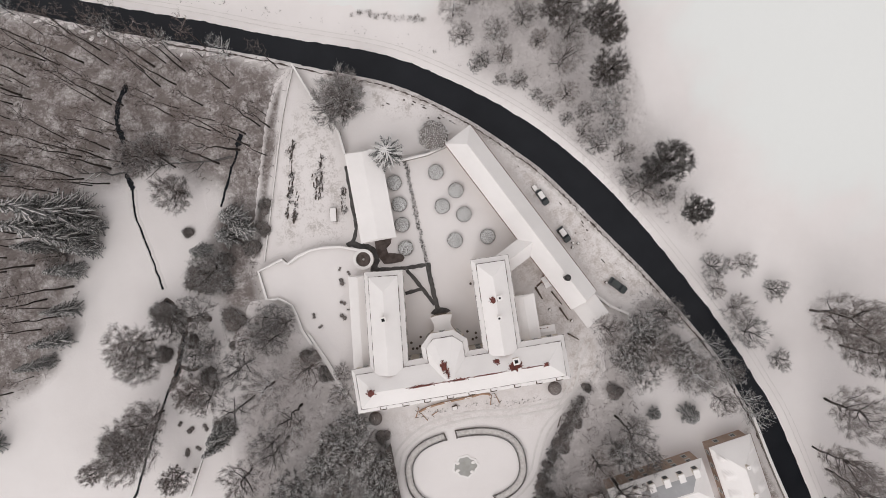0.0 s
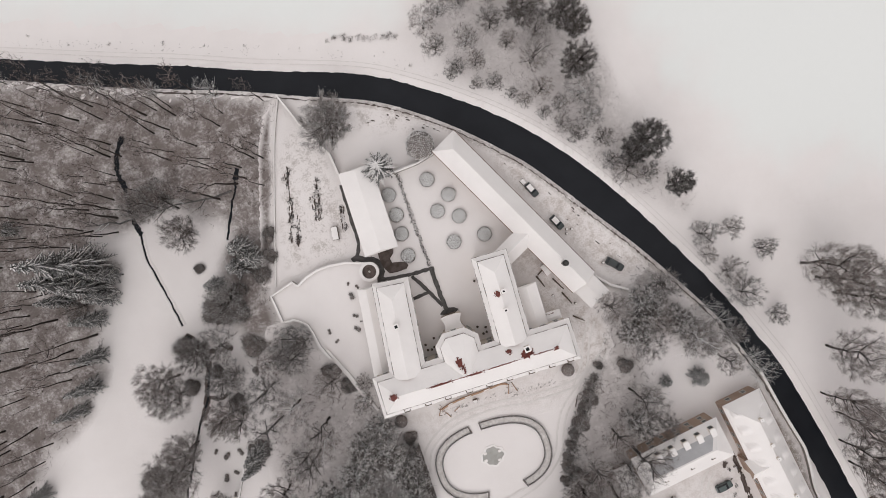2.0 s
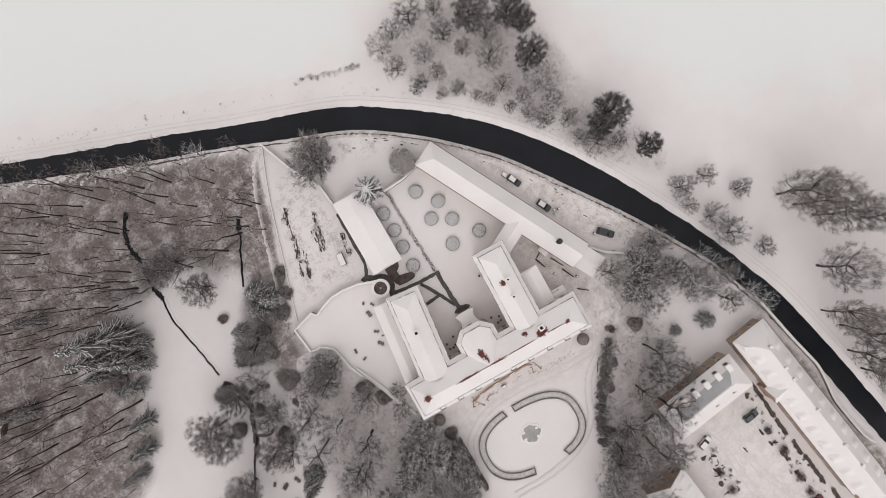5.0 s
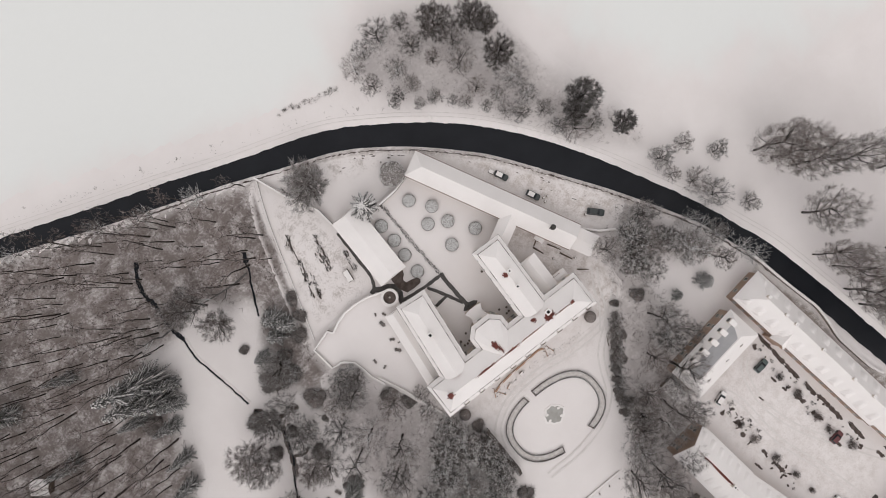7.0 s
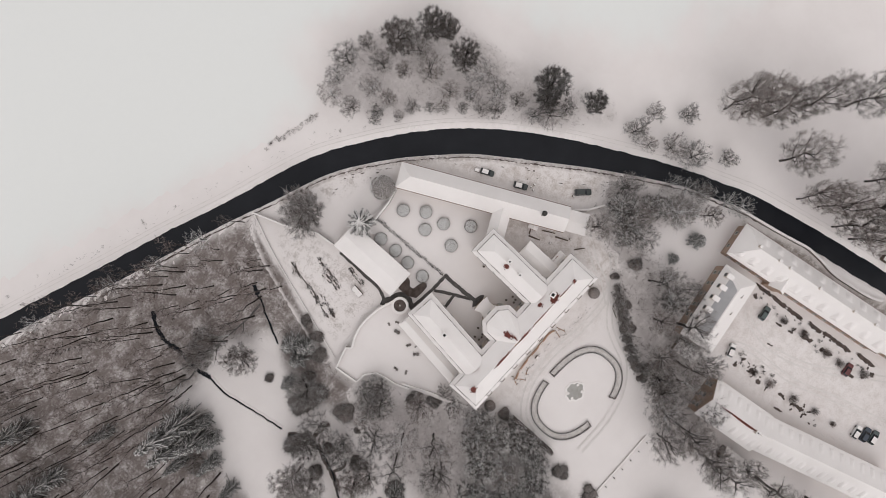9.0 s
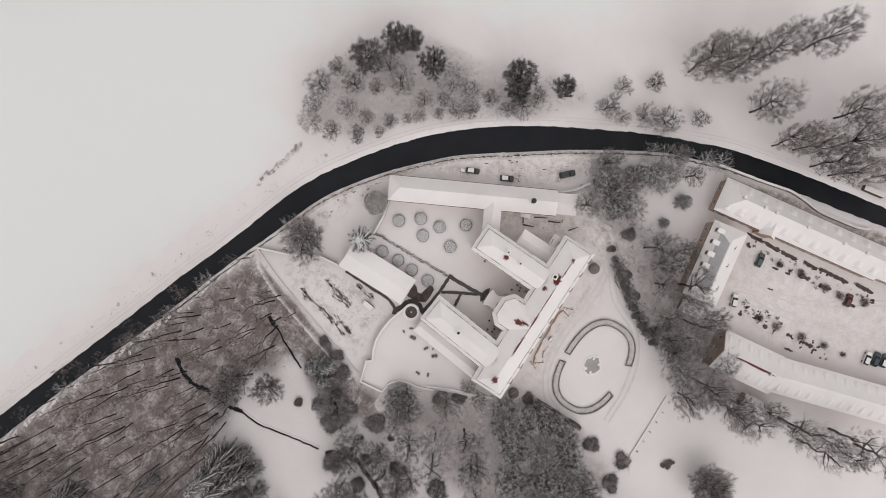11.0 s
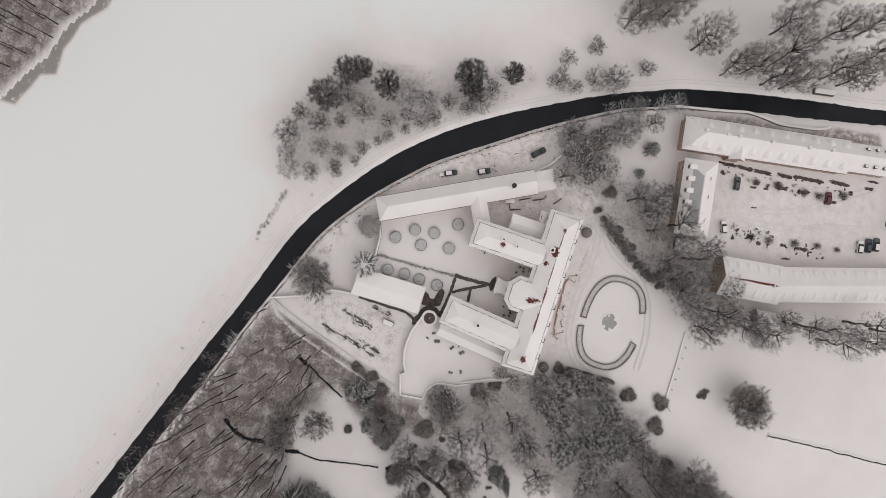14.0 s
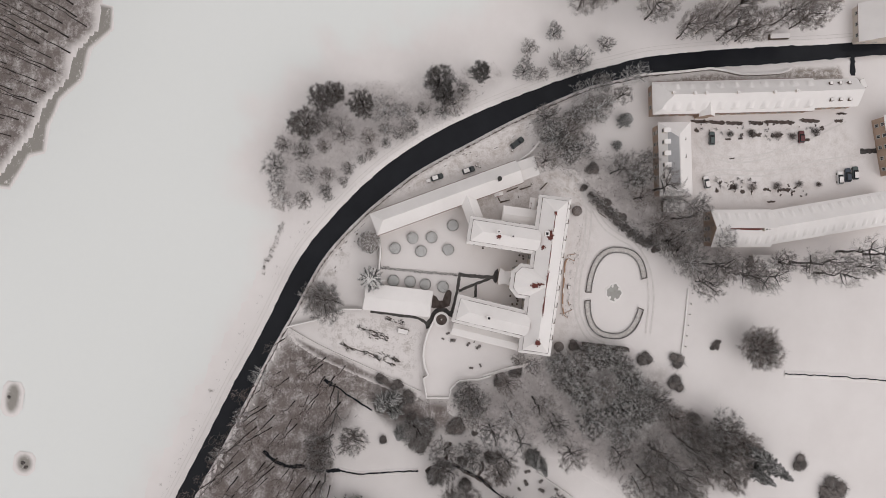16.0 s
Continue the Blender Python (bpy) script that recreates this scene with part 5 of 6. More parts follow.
BARE_D = [(21.3, 59.4, 5.2), (28.1, 58.1, 3.4), (10.8, 55.9, 4.3), (19.8, 48.5, 3.7), (34.3, 39.5, 5.2), (20.8, 43.0, 3.1), (29.5, 45.2, 3.1), (43.4, 28.1, 5.2), (43.4, 21.7, 4.0), (12.1, 49.1, 3.7), (34.0, 31.5, 3.7), (45.0, 15.6, 3.4), (15.3, 58.3, 3.4), (37.5, 26.5, 3.1), (27, 51, 4), (37, 46, 4)]
grow(BARE_D, BROAD, "bare_tree", "frosted leafless tree on the canal bank", 5.6, group="bank trees", tall=0.75)
BARE_E = [(-51.7, -71.2, 6.6), (-48.0, -85.0, 6.1), (-40.4, -91.6, 5.4), (-62.9, -67.4, 6.1), (-61.2, -79.6, 5.4), (-54, -60, 5.2), (-36, -70, 5.2), (-52, -96, 5)]
grow(BARE_E, BROAD, "bare_tree", "leafless spreading tree at the meadow edge", 4.95, group="park trees")
WILLOWS = [(80.8, -63, 4.6), (82.5, -82, 5), (89, -99, 5), (90, -78, 5.4), (85.7, -29.7, 6.5), (88.2, -34.3, 7), (91.4, -39.4, 5.5), (100.6, -45.4, 6), (85.6, -51.8, 6), (83.2, -69.0, 5), (81.8, -76.0, 5), (89.4, -93.2, 5), (100.7, -89.4, 5), (111.3, -84.4, 4.5), (98, -74, 5.5), (97, -103, 5), (106, -100, 5), (110, -55, 6)]
TALL = [(-47.0, -78.8, 5), (-52.6, -73.2, 5), (-56.0, -79.4, 5), (-58.8, -68.6, 5), (-51.4, -84.0, 5), (7.1, -88.5, 6), (7.1, -95.2, 6.5), (13.2, -109.2, 6.5), (11.0, -117.6, 6), (18.8, -124.0, 6.5), (19.1, -132.7, 6.5), (9.0, -81.4, 5.5), (-41.4, -32.0, 5), (-52.8, -28.0, 5), (-46.0, -39.3, 5), (30.5, -62.0, 5.5), (22, -69, 5.5), (34, -47.5, 4.8)]
grow(TALL, POPLAR, "tall_tree", "tall leafless park tree with dark trunk", 5.2, group="tall trees")
GNARL = [(-24.6, -47.4, 3.6), (-24.4, -54.6, 3.8), (-28.6, -37.6, 4.6), (-29.6, -44.3, 5.0), (-25.4, -50.9, 4.4), (-26.6, -57.3, 4.6), (-38.0, -47.0, 4.8), (-34.4, -41.6, 4.4), (-35.0, -53.3, 5.0), (-31.0, -61.0, 4.6), (-45.8, -51.0, 5.0), (-46.4, -60.4, 6.2), (-40.0, -66.0, 5.4), (-39.4, -58.6, 4.8), (-33.4, -67.0, 4.6), (42.3, -27.1, 5.0), (38.2, -32.5, 4.0), (52.8, -38.6, 6.0), (33.5, -54.9, 4.6), (50.0, -33.0, 3.6)]
grow(GNARL, GNARLED, "gnarled_tree", "gnarled dark tree with rime on its twigs", 5.1, group="gnarled trees", tall=0.85, parts=TCS)
# Dense growth of the dark wood edge, with trees added to stand for vignetting.
SHADE = [(-140, 38), (-142, 70), (-128, 70), (-121, 56), (-143, 48), (-135, 15), (-132, 42)]
for i, (x, y) in enumerate(SHADE):
    if i % 3:
        plant("bare_tree", DENSE[i % 3], TC, x, y, 1.1, "dense leafless tree added to darken the far wood", "tree", "dense trees", 1.3)
    else:
        plant("spruce", SPRUCE[i % 2], TCS, x, y, 1.1, "dark spruce with snow on its drooping boughs", "tree", "spruces", 1.2)
grow([(-74.9, -10.2, 5.4), (-74.2, -14.6, 5.0), (-79.0, -32.4, 6.2), (-80.9, -35.2, 5.6), (-75.3, -28.0, 5.0)], HAZY, "tall_tree", "tall leafless tree leaning over a ditch", 5.3, group="tall trees", tall=0.85)
grow(WILLOWS, WILLOW, "willow", "tall leafless tree with spreading dark limbs", 6.0, group="bank trees")
THICK = [(-45.5, -83.5, 5.0), (-57.5, -73.0, 5.2), (-64.0, -84.5, 5.0), (-50.0, -90.0, 4.6), (-66.5, -76.0, 5.0), (-19.3, 38.2, 6.6), (-15.2, -100.2, 6.6), (-18.2, 39.6, 5.0), (-16.4, -101.4, 5.2), (-13.8, -99.4, 5.2), (-56.0, 3.6, 5.0), (44.5, -31.0, 4.4), (14.5, -67, 4.5), (-69.5, 33, 4.4), (-41, -77, 5), (-56, -88, 5), (-46, -99, 5), (-43, -93.5, 4.6), (-57, -97, 5), (-48.5, -93, 4.6)]
grow(THICK, DENSE, "bare_tree", "leafless tree with dense dark twigs", 4.7, group="dense trees", tall=0.9)
grow([(34.5, 51.2, 6.4), (43.6, 47.0, 5.4), (46.0, 43.4, 4.2), (43.6, 34.6, 5.2), (54.2, 11.6, 6.2), (50.6, 9.6, 4.4), (58.8, -1.0, 4.2)], EVERGREEN, "dark_tree", "dark densely twigged tree on the far bank", 5.0, group="bank trees", tall=1.1)
grow([(-84.9, 13.9, 2.3), (-82.6, 19.1, 2.2), (-89.5, 9.6, 2.3), (-92.0, 0.6, 2.2), (-95.4, -6.3, 2.4), (-100.3, -11.2, 2.0), (-116.2, -29.0, 2.6), (-60.0, -34.2, 2.4), (-61.8, -37.2, 2.0), (-49.8, -105.2, 3.6), (-52.2, -109.6, 3.2), (-54.6, -105, 3.0), (-47.6, -101.2, 2.8), (-104.3, 37.9, 2.2), (-124, 40, 3.2), (-96, 16.5, 2.2), (-118, 18, 2.6)], SPRUCE, "spruce", "dark spruce with snow on its drooping boughs", 3.3, group="spruces", parts=TCS, tall=1.05)
for x, y, s_, h_ in ((-86.0, 23.2, 1.0, 1.0), (-89.0, 19.8, 0.92, 0.85), (-86.2, 17.0, 0.75, 0.62)):
    plant("tall_spruce", TALL_SPRUCE, TCS, x, y, s_, "very tall dark spruce with frosted boughs", "tree", "spruces", h_)
grow([(43.3, -48.2, 2.0), (51.6, -49.6, 3.0)], SPRUCE, "young_spruce", "young snow-laden spruce in the snow", 3.9, group="spruces", tall=0.1, parts=TCS)
grow([(-49.2, 15.7, 3.8), (-58.0, 9.0, 2.6), (-51.3, 11.5, 3.2), (-47.4, 12.6, 3.2)], FROST_YOUNG, "frosted_spruce", "frosted spruce at the wood edge", 3.6, group="frosted spruces", parts=TCS)
plant("frosted_spruce", (*FROST_SPRUCE, FROST_SNOW), TCS, -10.2, 24.5, 1.0, "white frosted spruce beside the orangery", "tree")
plant("frosted_tree", FROST_BALL, MB, 1.2, 27.2, 1.0, "round white-frosted tree beside the long wing", "tree")

SHRUBS = [(-71.3, -4.9, 3.8), (-65.4, -12.6, 2.2), (-62.3, -21.7, 3.0), (-53.8, -8.2, 3.6), (-55.7, -15.1, 1.2), (-72.9, -13.6, 3.0), (-61.4, 2.7, 4.0), (-56, 0.6, 3.6), (35.1, -41.1, 2.4), (28.0, -39.3, 1.5), (-62.0, 13.8, 1.8), (-47.3, 8.2, 2.6), (-43.6, 12, 2.2), (-51, 17, 2.6), (-42.3, 17.0, 2.4), (-54.5, 5.3, 3), (-24.2, -66.7, 2.8), (-23.5, -76.8, 2.8), (-41.8, -83.9, 3.0), (-50.4, -120.8, 3.0), (-57.4, -109.9, 2.2), (-57.9, -132.9, 5.1), (-30.7, -77.7, 3.0), (-22.8, -43.4, 2.2), (-36.8, -20.6, 3.0), (-34.4, -26.0, 3.2), (-88.6, -33.7, 3.2), (-60.7, -34.5, 3.0), (-94.8, 12.2, 3.2)]
grow(SHRUBS, SHRUB, "shrub", "dense brown leafless shrub in snow", 2.9, "shrub", "shrubs", 0.8, MB)
HEDGE = [(26.4, -41.8, 1.5), (25.0, -43.6, 1.7), (23.6, -45.6, 2.0), (22.1, -47.8, 2.3), (20.4, -49.8, 2.2), (18.9, -51.9, 2.1), (17.2, -54.2, 2.0), (15.6, -57, 2.0), (14.2, -59.6, 2.2), (13.0, -62.2, 2.4), (15.4, -64, 2.3), (17.6, -66, 2.2), (11.6, -65.4, 2.0), (24.4, -47.4, 2.0), (20.6, -53, 2.0)]
grow(HEDGE, SHRUB, "hedge_shrub", "dense brown shrub in a row along the drive", 3.5, "shrub", "drive hedge", 0.7, MB)
random.seed(19)
grow([((a[0] + b[0]) / 2 + random.uniform(-0.6, 0.6), (a[1] + b[1]) / 2 + random.uniform(-0.6, 0.6), 2.2) for a, b in zip(HEDGE, HEDGE[1:11])], SMALL, "small_tree", "small leafless bush grown into the drive hedge", 2.6, "bush", "drive hedge", 0.5)
BANK = [(62.6, -14.8, 3.4), (62.6, -20.4, 2.2), (70.4, -15.6, 2.5), (76.2, -22.8, 2.7), (66.0, -25.6, 3.4), (68.3, -32.0, 3.8), (74.6, -39.6, 2.5), (-61.5, -6.0, 4.2), (-64.0, -15.5, 4.0), (-60.5, -14, 3.2), (-62.5, -26, 4.4), (-43.5, -9.5, 3.6), (-47, -12, 4.0), (49.3, 6.3, 3.6), (13.9, 42.2, 1.6), (19.5, 38.0, 1.6), (33.6, 26.2, 1.6), (27.2, 33.0, 1.4), (40, 18.5, 2.4), (37, 22, 2.2), (24, 37, 2), (46, 9.5, 2.4), (30, 30.5, 1.8), (16, 43.5, 1.8), (54, 4, 2.4), (-30, -25.5, 2.0), (56.5, -42, 2.4)]
grow(BANK, SMALL, "small_tree", "small leafless tree on the canal bank", 2.3, "tree", "bank shrubs", 0.8)
random.seed(17)
for x, y in ((-45, 55.2), (-59.1, 60.4), (-72, 65.2), (-95, 73.8), (57.6, -32.5), (60, -37), (62.6, -42), (64.8, -48), (66, -51.5)):
    plant("canal_tree", RIMED[random.randrange(2)], TC, x, y, random.uniform(0.9, 1.3), "leafless alder leaning at the water's edge", "tree", "canal trees", random.uniform(1.0, 1.4))
YARD = [(52.0, -84.2, 1.5), (53.0, -91.1, 1.8), (53.6, -99.3, 1.8), (53.9, -104.4, 1.6), (56.4, -111.7, 1.8), (35.1, -88.0, 1.5), (35.8, -93.4, 1.8), (37.3, -101.5, 1.8), (38.8, -108.6, 1.5), (39.7, -114.9, 1.1)]
grow(YARD, THIN_SHRUB, "young_tree", "small leafless tree in the stable yard", 2.3, "tree", "yard trees", 0.9, ("clump",))
random.seed(11)
for i in range(36):
    u = random.uniform(0.30, 0.58)
    k = int(u * (len(CANAL) - 1))
    t = CANAL[k + 1] - CANAL[k]
    n_ = np.array([-t[1], t[0]]) / np.hypot(*t)
    q = NORTH_EDGE[k] + n_ * random.uniform(3.4, 6.4)
    plant("tuft", TUFT[i % 2], ("clump",), q[0], q[1], random.uniform(0.4, 1.1), "dry weeds standing in bank snow", "shrub", "bank weeds")
for i in range(36):
    u = i / 36 + random.uniform(-0.02, 0.02)
    x, y = -13 + 18 * u + random.uniform(-0.8, 0.8), 60.3 - 4.6 * u + random.uniform(-0.8, 0.8)
    plant("tuft", TUFT[i % 2], ("clump",), x, y, random.uniform(0.6, 1.3), "dry reeds at the field edge", "shrub", "field reeds")
for x, y in ((0.4, 18.8), (4.5, 13.6), (0.6, 10.3), (5.5, 7.5), (2.3, 1.6), (10.3, 1.2), (-10.1, 17.9), (-9.7, 12.5), (-9.9, 7.5), (-9.9, 1.7)):
    plant("clipped_bush", CLIPPED[random.randrange(2)], MB, x, y, 0.96, "round clipped bush dusted with snow", "bush", "clipped bushes")
for x, y in ((20.4, -38.1), (-24.1, -38.2)):
    plant("topiary", TOPIARY, MB, x, y, 1.0, "dark round topiary at the palace corner", "bush", "topiary")
for x, y, r_ in ((-26.7, -0.5, 0.7), (-27.0, -3.8, 1.3), (-24.5, -2.1, 0.8), (-27.2, -8.9, 1.0), (-27.7, -12.2, 1.2), (-34.6, -10.8, 0.9), (-33.5, -13.8, 0.8), (-26.2, -10.9, 0.5)):
    plant("terrace_bush", LOW_BUSH[random.randrange(3)], MB, x, y, r_ * 1.0, "small brown bush on the terrace", "bush", "terrace bushes", z=1.45)
for i in range(34):
    y = 22.4 - 25 * i / 33
    plant("box_plant", DARK_TUFT[i % 2], ("clump",), -6.6 + (22.4 - y) * 0.045 + random.uniform(-0.1, 0.1), y, random.uniform(0.95, 1.35), "dark box plant in a dividing row", "bush", "box row")
rows_ = (((-35.3, 26), (-33.0, 32), 9), ((-37.3, 14.5), (-34.4, 24), 26), ((-28.6, 17), (-26.6, 27.5), 26), ((-23.3, 13), (-22.6, 19), 14), ((-36, 13), (-33.5, 20), 12), ((-30, 16), (-29, 23), 8))
for (ax, ay), (bx, by), k in rows_:
    for i in range(k):
        u = random.random()
        plant("garden_plant", DARK_TUFT[i % 2], ("clump",), ax + (bx - ax) * u + random.uniform(-0.7, 0.7), ay + (by - ay) * u + random.uniform(-0.7, 0.7), random.uniform(0.4, 1.3), "dark withered plant in a garden row", "plant", "garden plants")

# ---- the west wood ----
def scatter(poly, gap, seed, margin=1.0):
    rnd = random.Random(seed)
    q = np.array(poly)
    out = []
    for _ in range(9000):
        x, y = rnd.uniform(q[:, 0].min(), q[:, 0].max()), rnd.uniform(q[:, 1].min(), q[:, 1].max())
        if all((x - a) ** 2 + (y - b) ** 2 > gap * gap for a, b in out):
            out.append((x, y))
    a = np.array(out)
    return a[inside(poly, a[:, 0], a[:, 1]) > margin]


def joined_trees(name, spots, variants, label, lo=0.8, hi=1.15):
    """Far trees joined into one mesh of trunks and one of crowns."""
    root = thing(name, pose(0, 0, 0), label, "woods", kind="stuff")
    for part_i, pname in ((0, "trunks"), (1, "crowns")):
        vs, fs, base = [], [], 0
        rnd = random.Random(5)
        for i, (x, y) in enumerate(spots):
            me = variants[i % len(variants)][part_i]
            co = np.empty(len(me.vertices) * 3)
            me.vertices.foreach_get("co", co)
            co = co.reshape(-1, 3) * rnd.uniform(lo, hi)
            a = rnd.uniform(0, 6.28)
            rot = np.array([[math.cos(a), math.sin(a), 0], [-math.sin(a), math.cos(a), 0], [0, 0, 1]])
            vs.append(co @ rot + (x, y, 0))
            fs += [tuple(base + v for v in p.vertices) for p in me.polygons]
            base += len(co)
        me = py_mesh(pname, np.concatenate(vs), fs, ("bark", "wood_twig")[part_i])
        link_mesh(pname, me, None, root)
    return root


spots = scatter(WEST_WOOD, 2.3, 3)
keep_rnd = random.Random(8)
spots = np.array([q for q in spots if not (q[1] < 19 and q[0] > -68) and keep_rnd.random() < 0.44 + 0.5 * noise.noise((q[0] * 0.07, q[1] * 0.07, 4.0))])
order = np.argsort(np.hypot(spots[:, 0] + 30, spots[:, 1] - 20))
random.seed(21)
for i in order[:290]:
    x, y = spots[i]
    s_ = random.choice((0.45, 0.6, 0.75, 0.85, 0.95, 1.0, 1.1)) * random.uniform(0.92, 1.08)
    ob = plant("forest_tree", FOREST[i % 7], TC, x, y, s_, "slender leafless forest tree with bare trunk", "tree", "west wood")
    ob.matrix_basis = ob.matrix_basis @ pose(0, 0, 0, random.gauss(0, 3.5), random.gauss(0, 3.5), 0)
if len(order) > 290:
    joined_trees("far_woods", spots[order[290:]], FOREST, "leafless woods beyond the park")
joined_trees("lake_woods", scatter(SHORE_WOOD, 4.3, 4), FOREST, "leafless woods on the lake shore")


def brush(name, poly, count, seed, label, r=0.028, h=1.6):
    """Undergrowth of thin stems."""
    rnd = random.Random(seed)
    q = np.array(poly)
    xy = np.array([(rnd.uniform(q[:, 0].min(), q[:, 0].max()), rnd.uniform(q[:, 1].min(), q[:, 1].max())) for _ in range(count * 2)])
    keep = inside(poly, xy[:, 0], xy[:, 1]) > 0.3
    dens = np.array([noise.noise((x * 0.12, y * 0.12, 5.0)) for x, y in xy]) + np.array([rnd.uniform(-0.35, 0.35) for _ in xy]) > -0.1
    S = Sticks()
    for x, y in xy[keep & dens][:count]:
        p = Vector((x, y, float(0)))
        for _ in range(3):
            d = rand_dir(rnd, 1.15)
            e = p + Vector((d.x * 1.2, d.y * 1.2, d.z + 0.3)) * h * rnd.uniform(0.4, 1.0)
            S.rod(p, e, r, 0.0, 3)
            m = p.lerp(e, rnd.uniform(0.3, 0.7))
            S.rod(m, m + rand_dir(rnd, 1.0) * h * 0.5, r * 0.8, 0.0, 3)
    ob = link_mesh(name, S.mesh(name, "wood_twig"), None)
    return tagged(ob, label, "undergrowth", kind="stuff")


brush("undergrowth", WEST_WOOD, 7000, 31, "thin brown undergrowth of the wood")
brush("undergrowth", SOUTH_WOOD, 1600, 32, "thin brown undergrowth below the terrace")
brush("undergrowth", EAST_WOOD, 2600, 33, "brown brambles beside the drive")
brush("undergrowth", band, 800, 35, "dark dead grass along the canal edge", 0.022, 0.6)
qn, nn = offsets(NORTH_EDGE)
k2, k3 = int(np.argmin(np.hypot(qn[:, 0] + 112, qn[:, 1] - 86))), int(np.argmin(np.hypot(qn[:, 0] - 6, qn[:, 1] - 46)))
north_band = [tuple(a) for a in (qn + nn * 3.0)[k2:k3]] + [tuple(a) for a in (qn + nn * 5.6)[k2:k3][::-1]]
brush("undergrowth", north_band, 1500, 36, "dry grass standing in snow along the bank", 0.012, 0.7)
brush("undergrowth", ISLAND, 2600, 34, "snowy scrub on the canal bank", 0.016, 1.2)


# ---- the oval lawn ----
def oval_point(a, k):
    c, s = math.cos(a), math.sin(a)
    p = 2 / 2.5
    return (-4.3 + (14.9 + k) * math.copysign(abs(c) ** p, c), -54.4 + (9.75 + k) * math.copysign(abs(s) ** p, s))


def hedge_arc(name, a0, a1, k, w, h, label):
    pts = np.array([oval_point(math.radians(a), k) for a in np.arange(a0, a1 + 0.1, 2.0)])
    root = thing(name, pose(0, 0, 0), label, "hedge", "oval hedges")
    bm = bmesh.new()
    ribbon(bm, pts, [(-w / 2, 0), (-w / 2 * 1.05, h * 0.7), (-w * 0.3, h), (w * 0.3, h), (w / 2 * 1.05, h * 0.7), (w / 2, 0)], 0.03)
    part("core", bm, "shrub_mass", root)
    rnd = random.Random(int(a0 * 7 + k * 10))
    S = Sticks()
    for i in range(len(pts) - 1):
        for _ in range(34):
            u = rnd.uniform(0, 1)
            x, y = pts[i] * (1 - u) + pts[i + 1] * u
            p = Vector((x + rnd.uniform(-w, w) * 0.5, y + rnd.uniform(-w, w) * 0.5, h * rnd.uniform(0.5, 1.0)))
            S.rod(p, p + rand_dir(rnd, 0.9) * 0.32, 0.03, 0.0, 3)
    link_mesh("hedge_surface", S.mesh("hedge_surface", "frost_twig"), None, root)


for a0, a1 in ((101, 258), (-70, 92)):
    hedge_arc("hedge", a0, a1, 0.0, 0.24, 0.55, "low clipped hedge round the oval lawn")
    hedge_arc("hedge", a0, a1, -1.7, 0.2, 0.45, "low clipped inner hedge of the oval lawn")
    for a in (a0, a1):
        root = thing("hedge", pose(0, 0, 0), "low clipped hedge closing the bed's end", "hedge", "oval hedges")
        p0, p1 = np.array(oval_point(math.radians(a), 0.15)), np.array(oval_point(math.radians(a), -1.85))
        bm = bmesh.new()
        ribbon(bm, [p0, (p0 + p1) / 2, p1], [(-0.16, 0), (-0.15, 0.5), (0.15, 0.5), (0.16, 0)], 0.02)
        part("core", bm, "shrub_mass", root)
    pts = np.array([oval_point(math.radians(a), -0.85) for a in np.arange(a0 + 1, a1 - 0.5, 2.0)])
    bm = bmesh.new()
    ribbon(bm, pts, [(-0.7, 0.10), (0, 0.17), (0.7, 0.10)], 0.1)
    tagged(link("hedge_bed", bm, "hedge_bed"), "grey bed with thin snow between hedges", "flower bed", "oval beds")


def make_pond():
    root = thing("pond", pose(-4.3, -53.8, 0), "small grey frozen basin with scalloped rim", "pond")
    for n, k, z, mat in (("ice", 1.0, 0.2, "ice"), ("snow_rim", 1.22, 0.16, "roof_snow")):
        bm = bmesh.new()
        pts = []
        for a in np.radians(np.arange(0, 360, 9)):
            r = k * (2.35 + 0.14 * math.cos(4 * a) + 0.14 * math.cos(9 * a + 1))
            pts.append((r * math.cos(a) * 1.12, r * math.sin(a) * 0.95))
        prism(bm, pts, -0.1, z)
        part(n, bm, mat, root)
    for a in (0.4, 2.5, 3.5, 5.4):
        bm = bmesh.new()
        bmesh.ops.create_icosphere(bm, subdivisions=2, radius=0.5, matrix=Matrix.Translation((2.2 * math.cos(a), 1.9 * math.sin(a), 0.16)) @ Matrix.Diagonal((1.1, 0.8, 0.3, 1)))
        part("snow_heap", bm, "roof_snow", root)


make_pond()


def make_fountain():
    root = thing("fountain", pose(-20.4, 0.7, 0), "round stone basin with dark pool on the terrace", "fountain")
    for n, r0, r1, z0, z1, mat in (("rim", 1.75, 2.45, 0, 2.25, "trim"), ("snow_cap", 1.8, 2.5, 2.25, 2.42, "roof_snow")):
        bm = bmesh.new()
        k = 32
        rings = []
        for r, z in ((r0, z0), (r1, z0), (r1, z1), (r0, z1)):
            rings.append([(r * math.cos(2 * math.pi * i / k), r * math.sin(2 * math.pi * i / k), z) for i in range(k)])
        loft(bm, rings + [rings[0]], False)
        part(n, bm, mat, root)
    bm = bmesh.new()
    cone(bm, 0, 0, 0.0, 1.75, 1.75, 1.75, 32)
    part("pool", bm, "soil", root, "dark frozen pool")
    bm = bmesh.new()
    cone(bm, 0, 0, 1.7, 2.5, 0.3, 0.18, 12)
    part("jet", bm, "trim", root)


make_fountain()


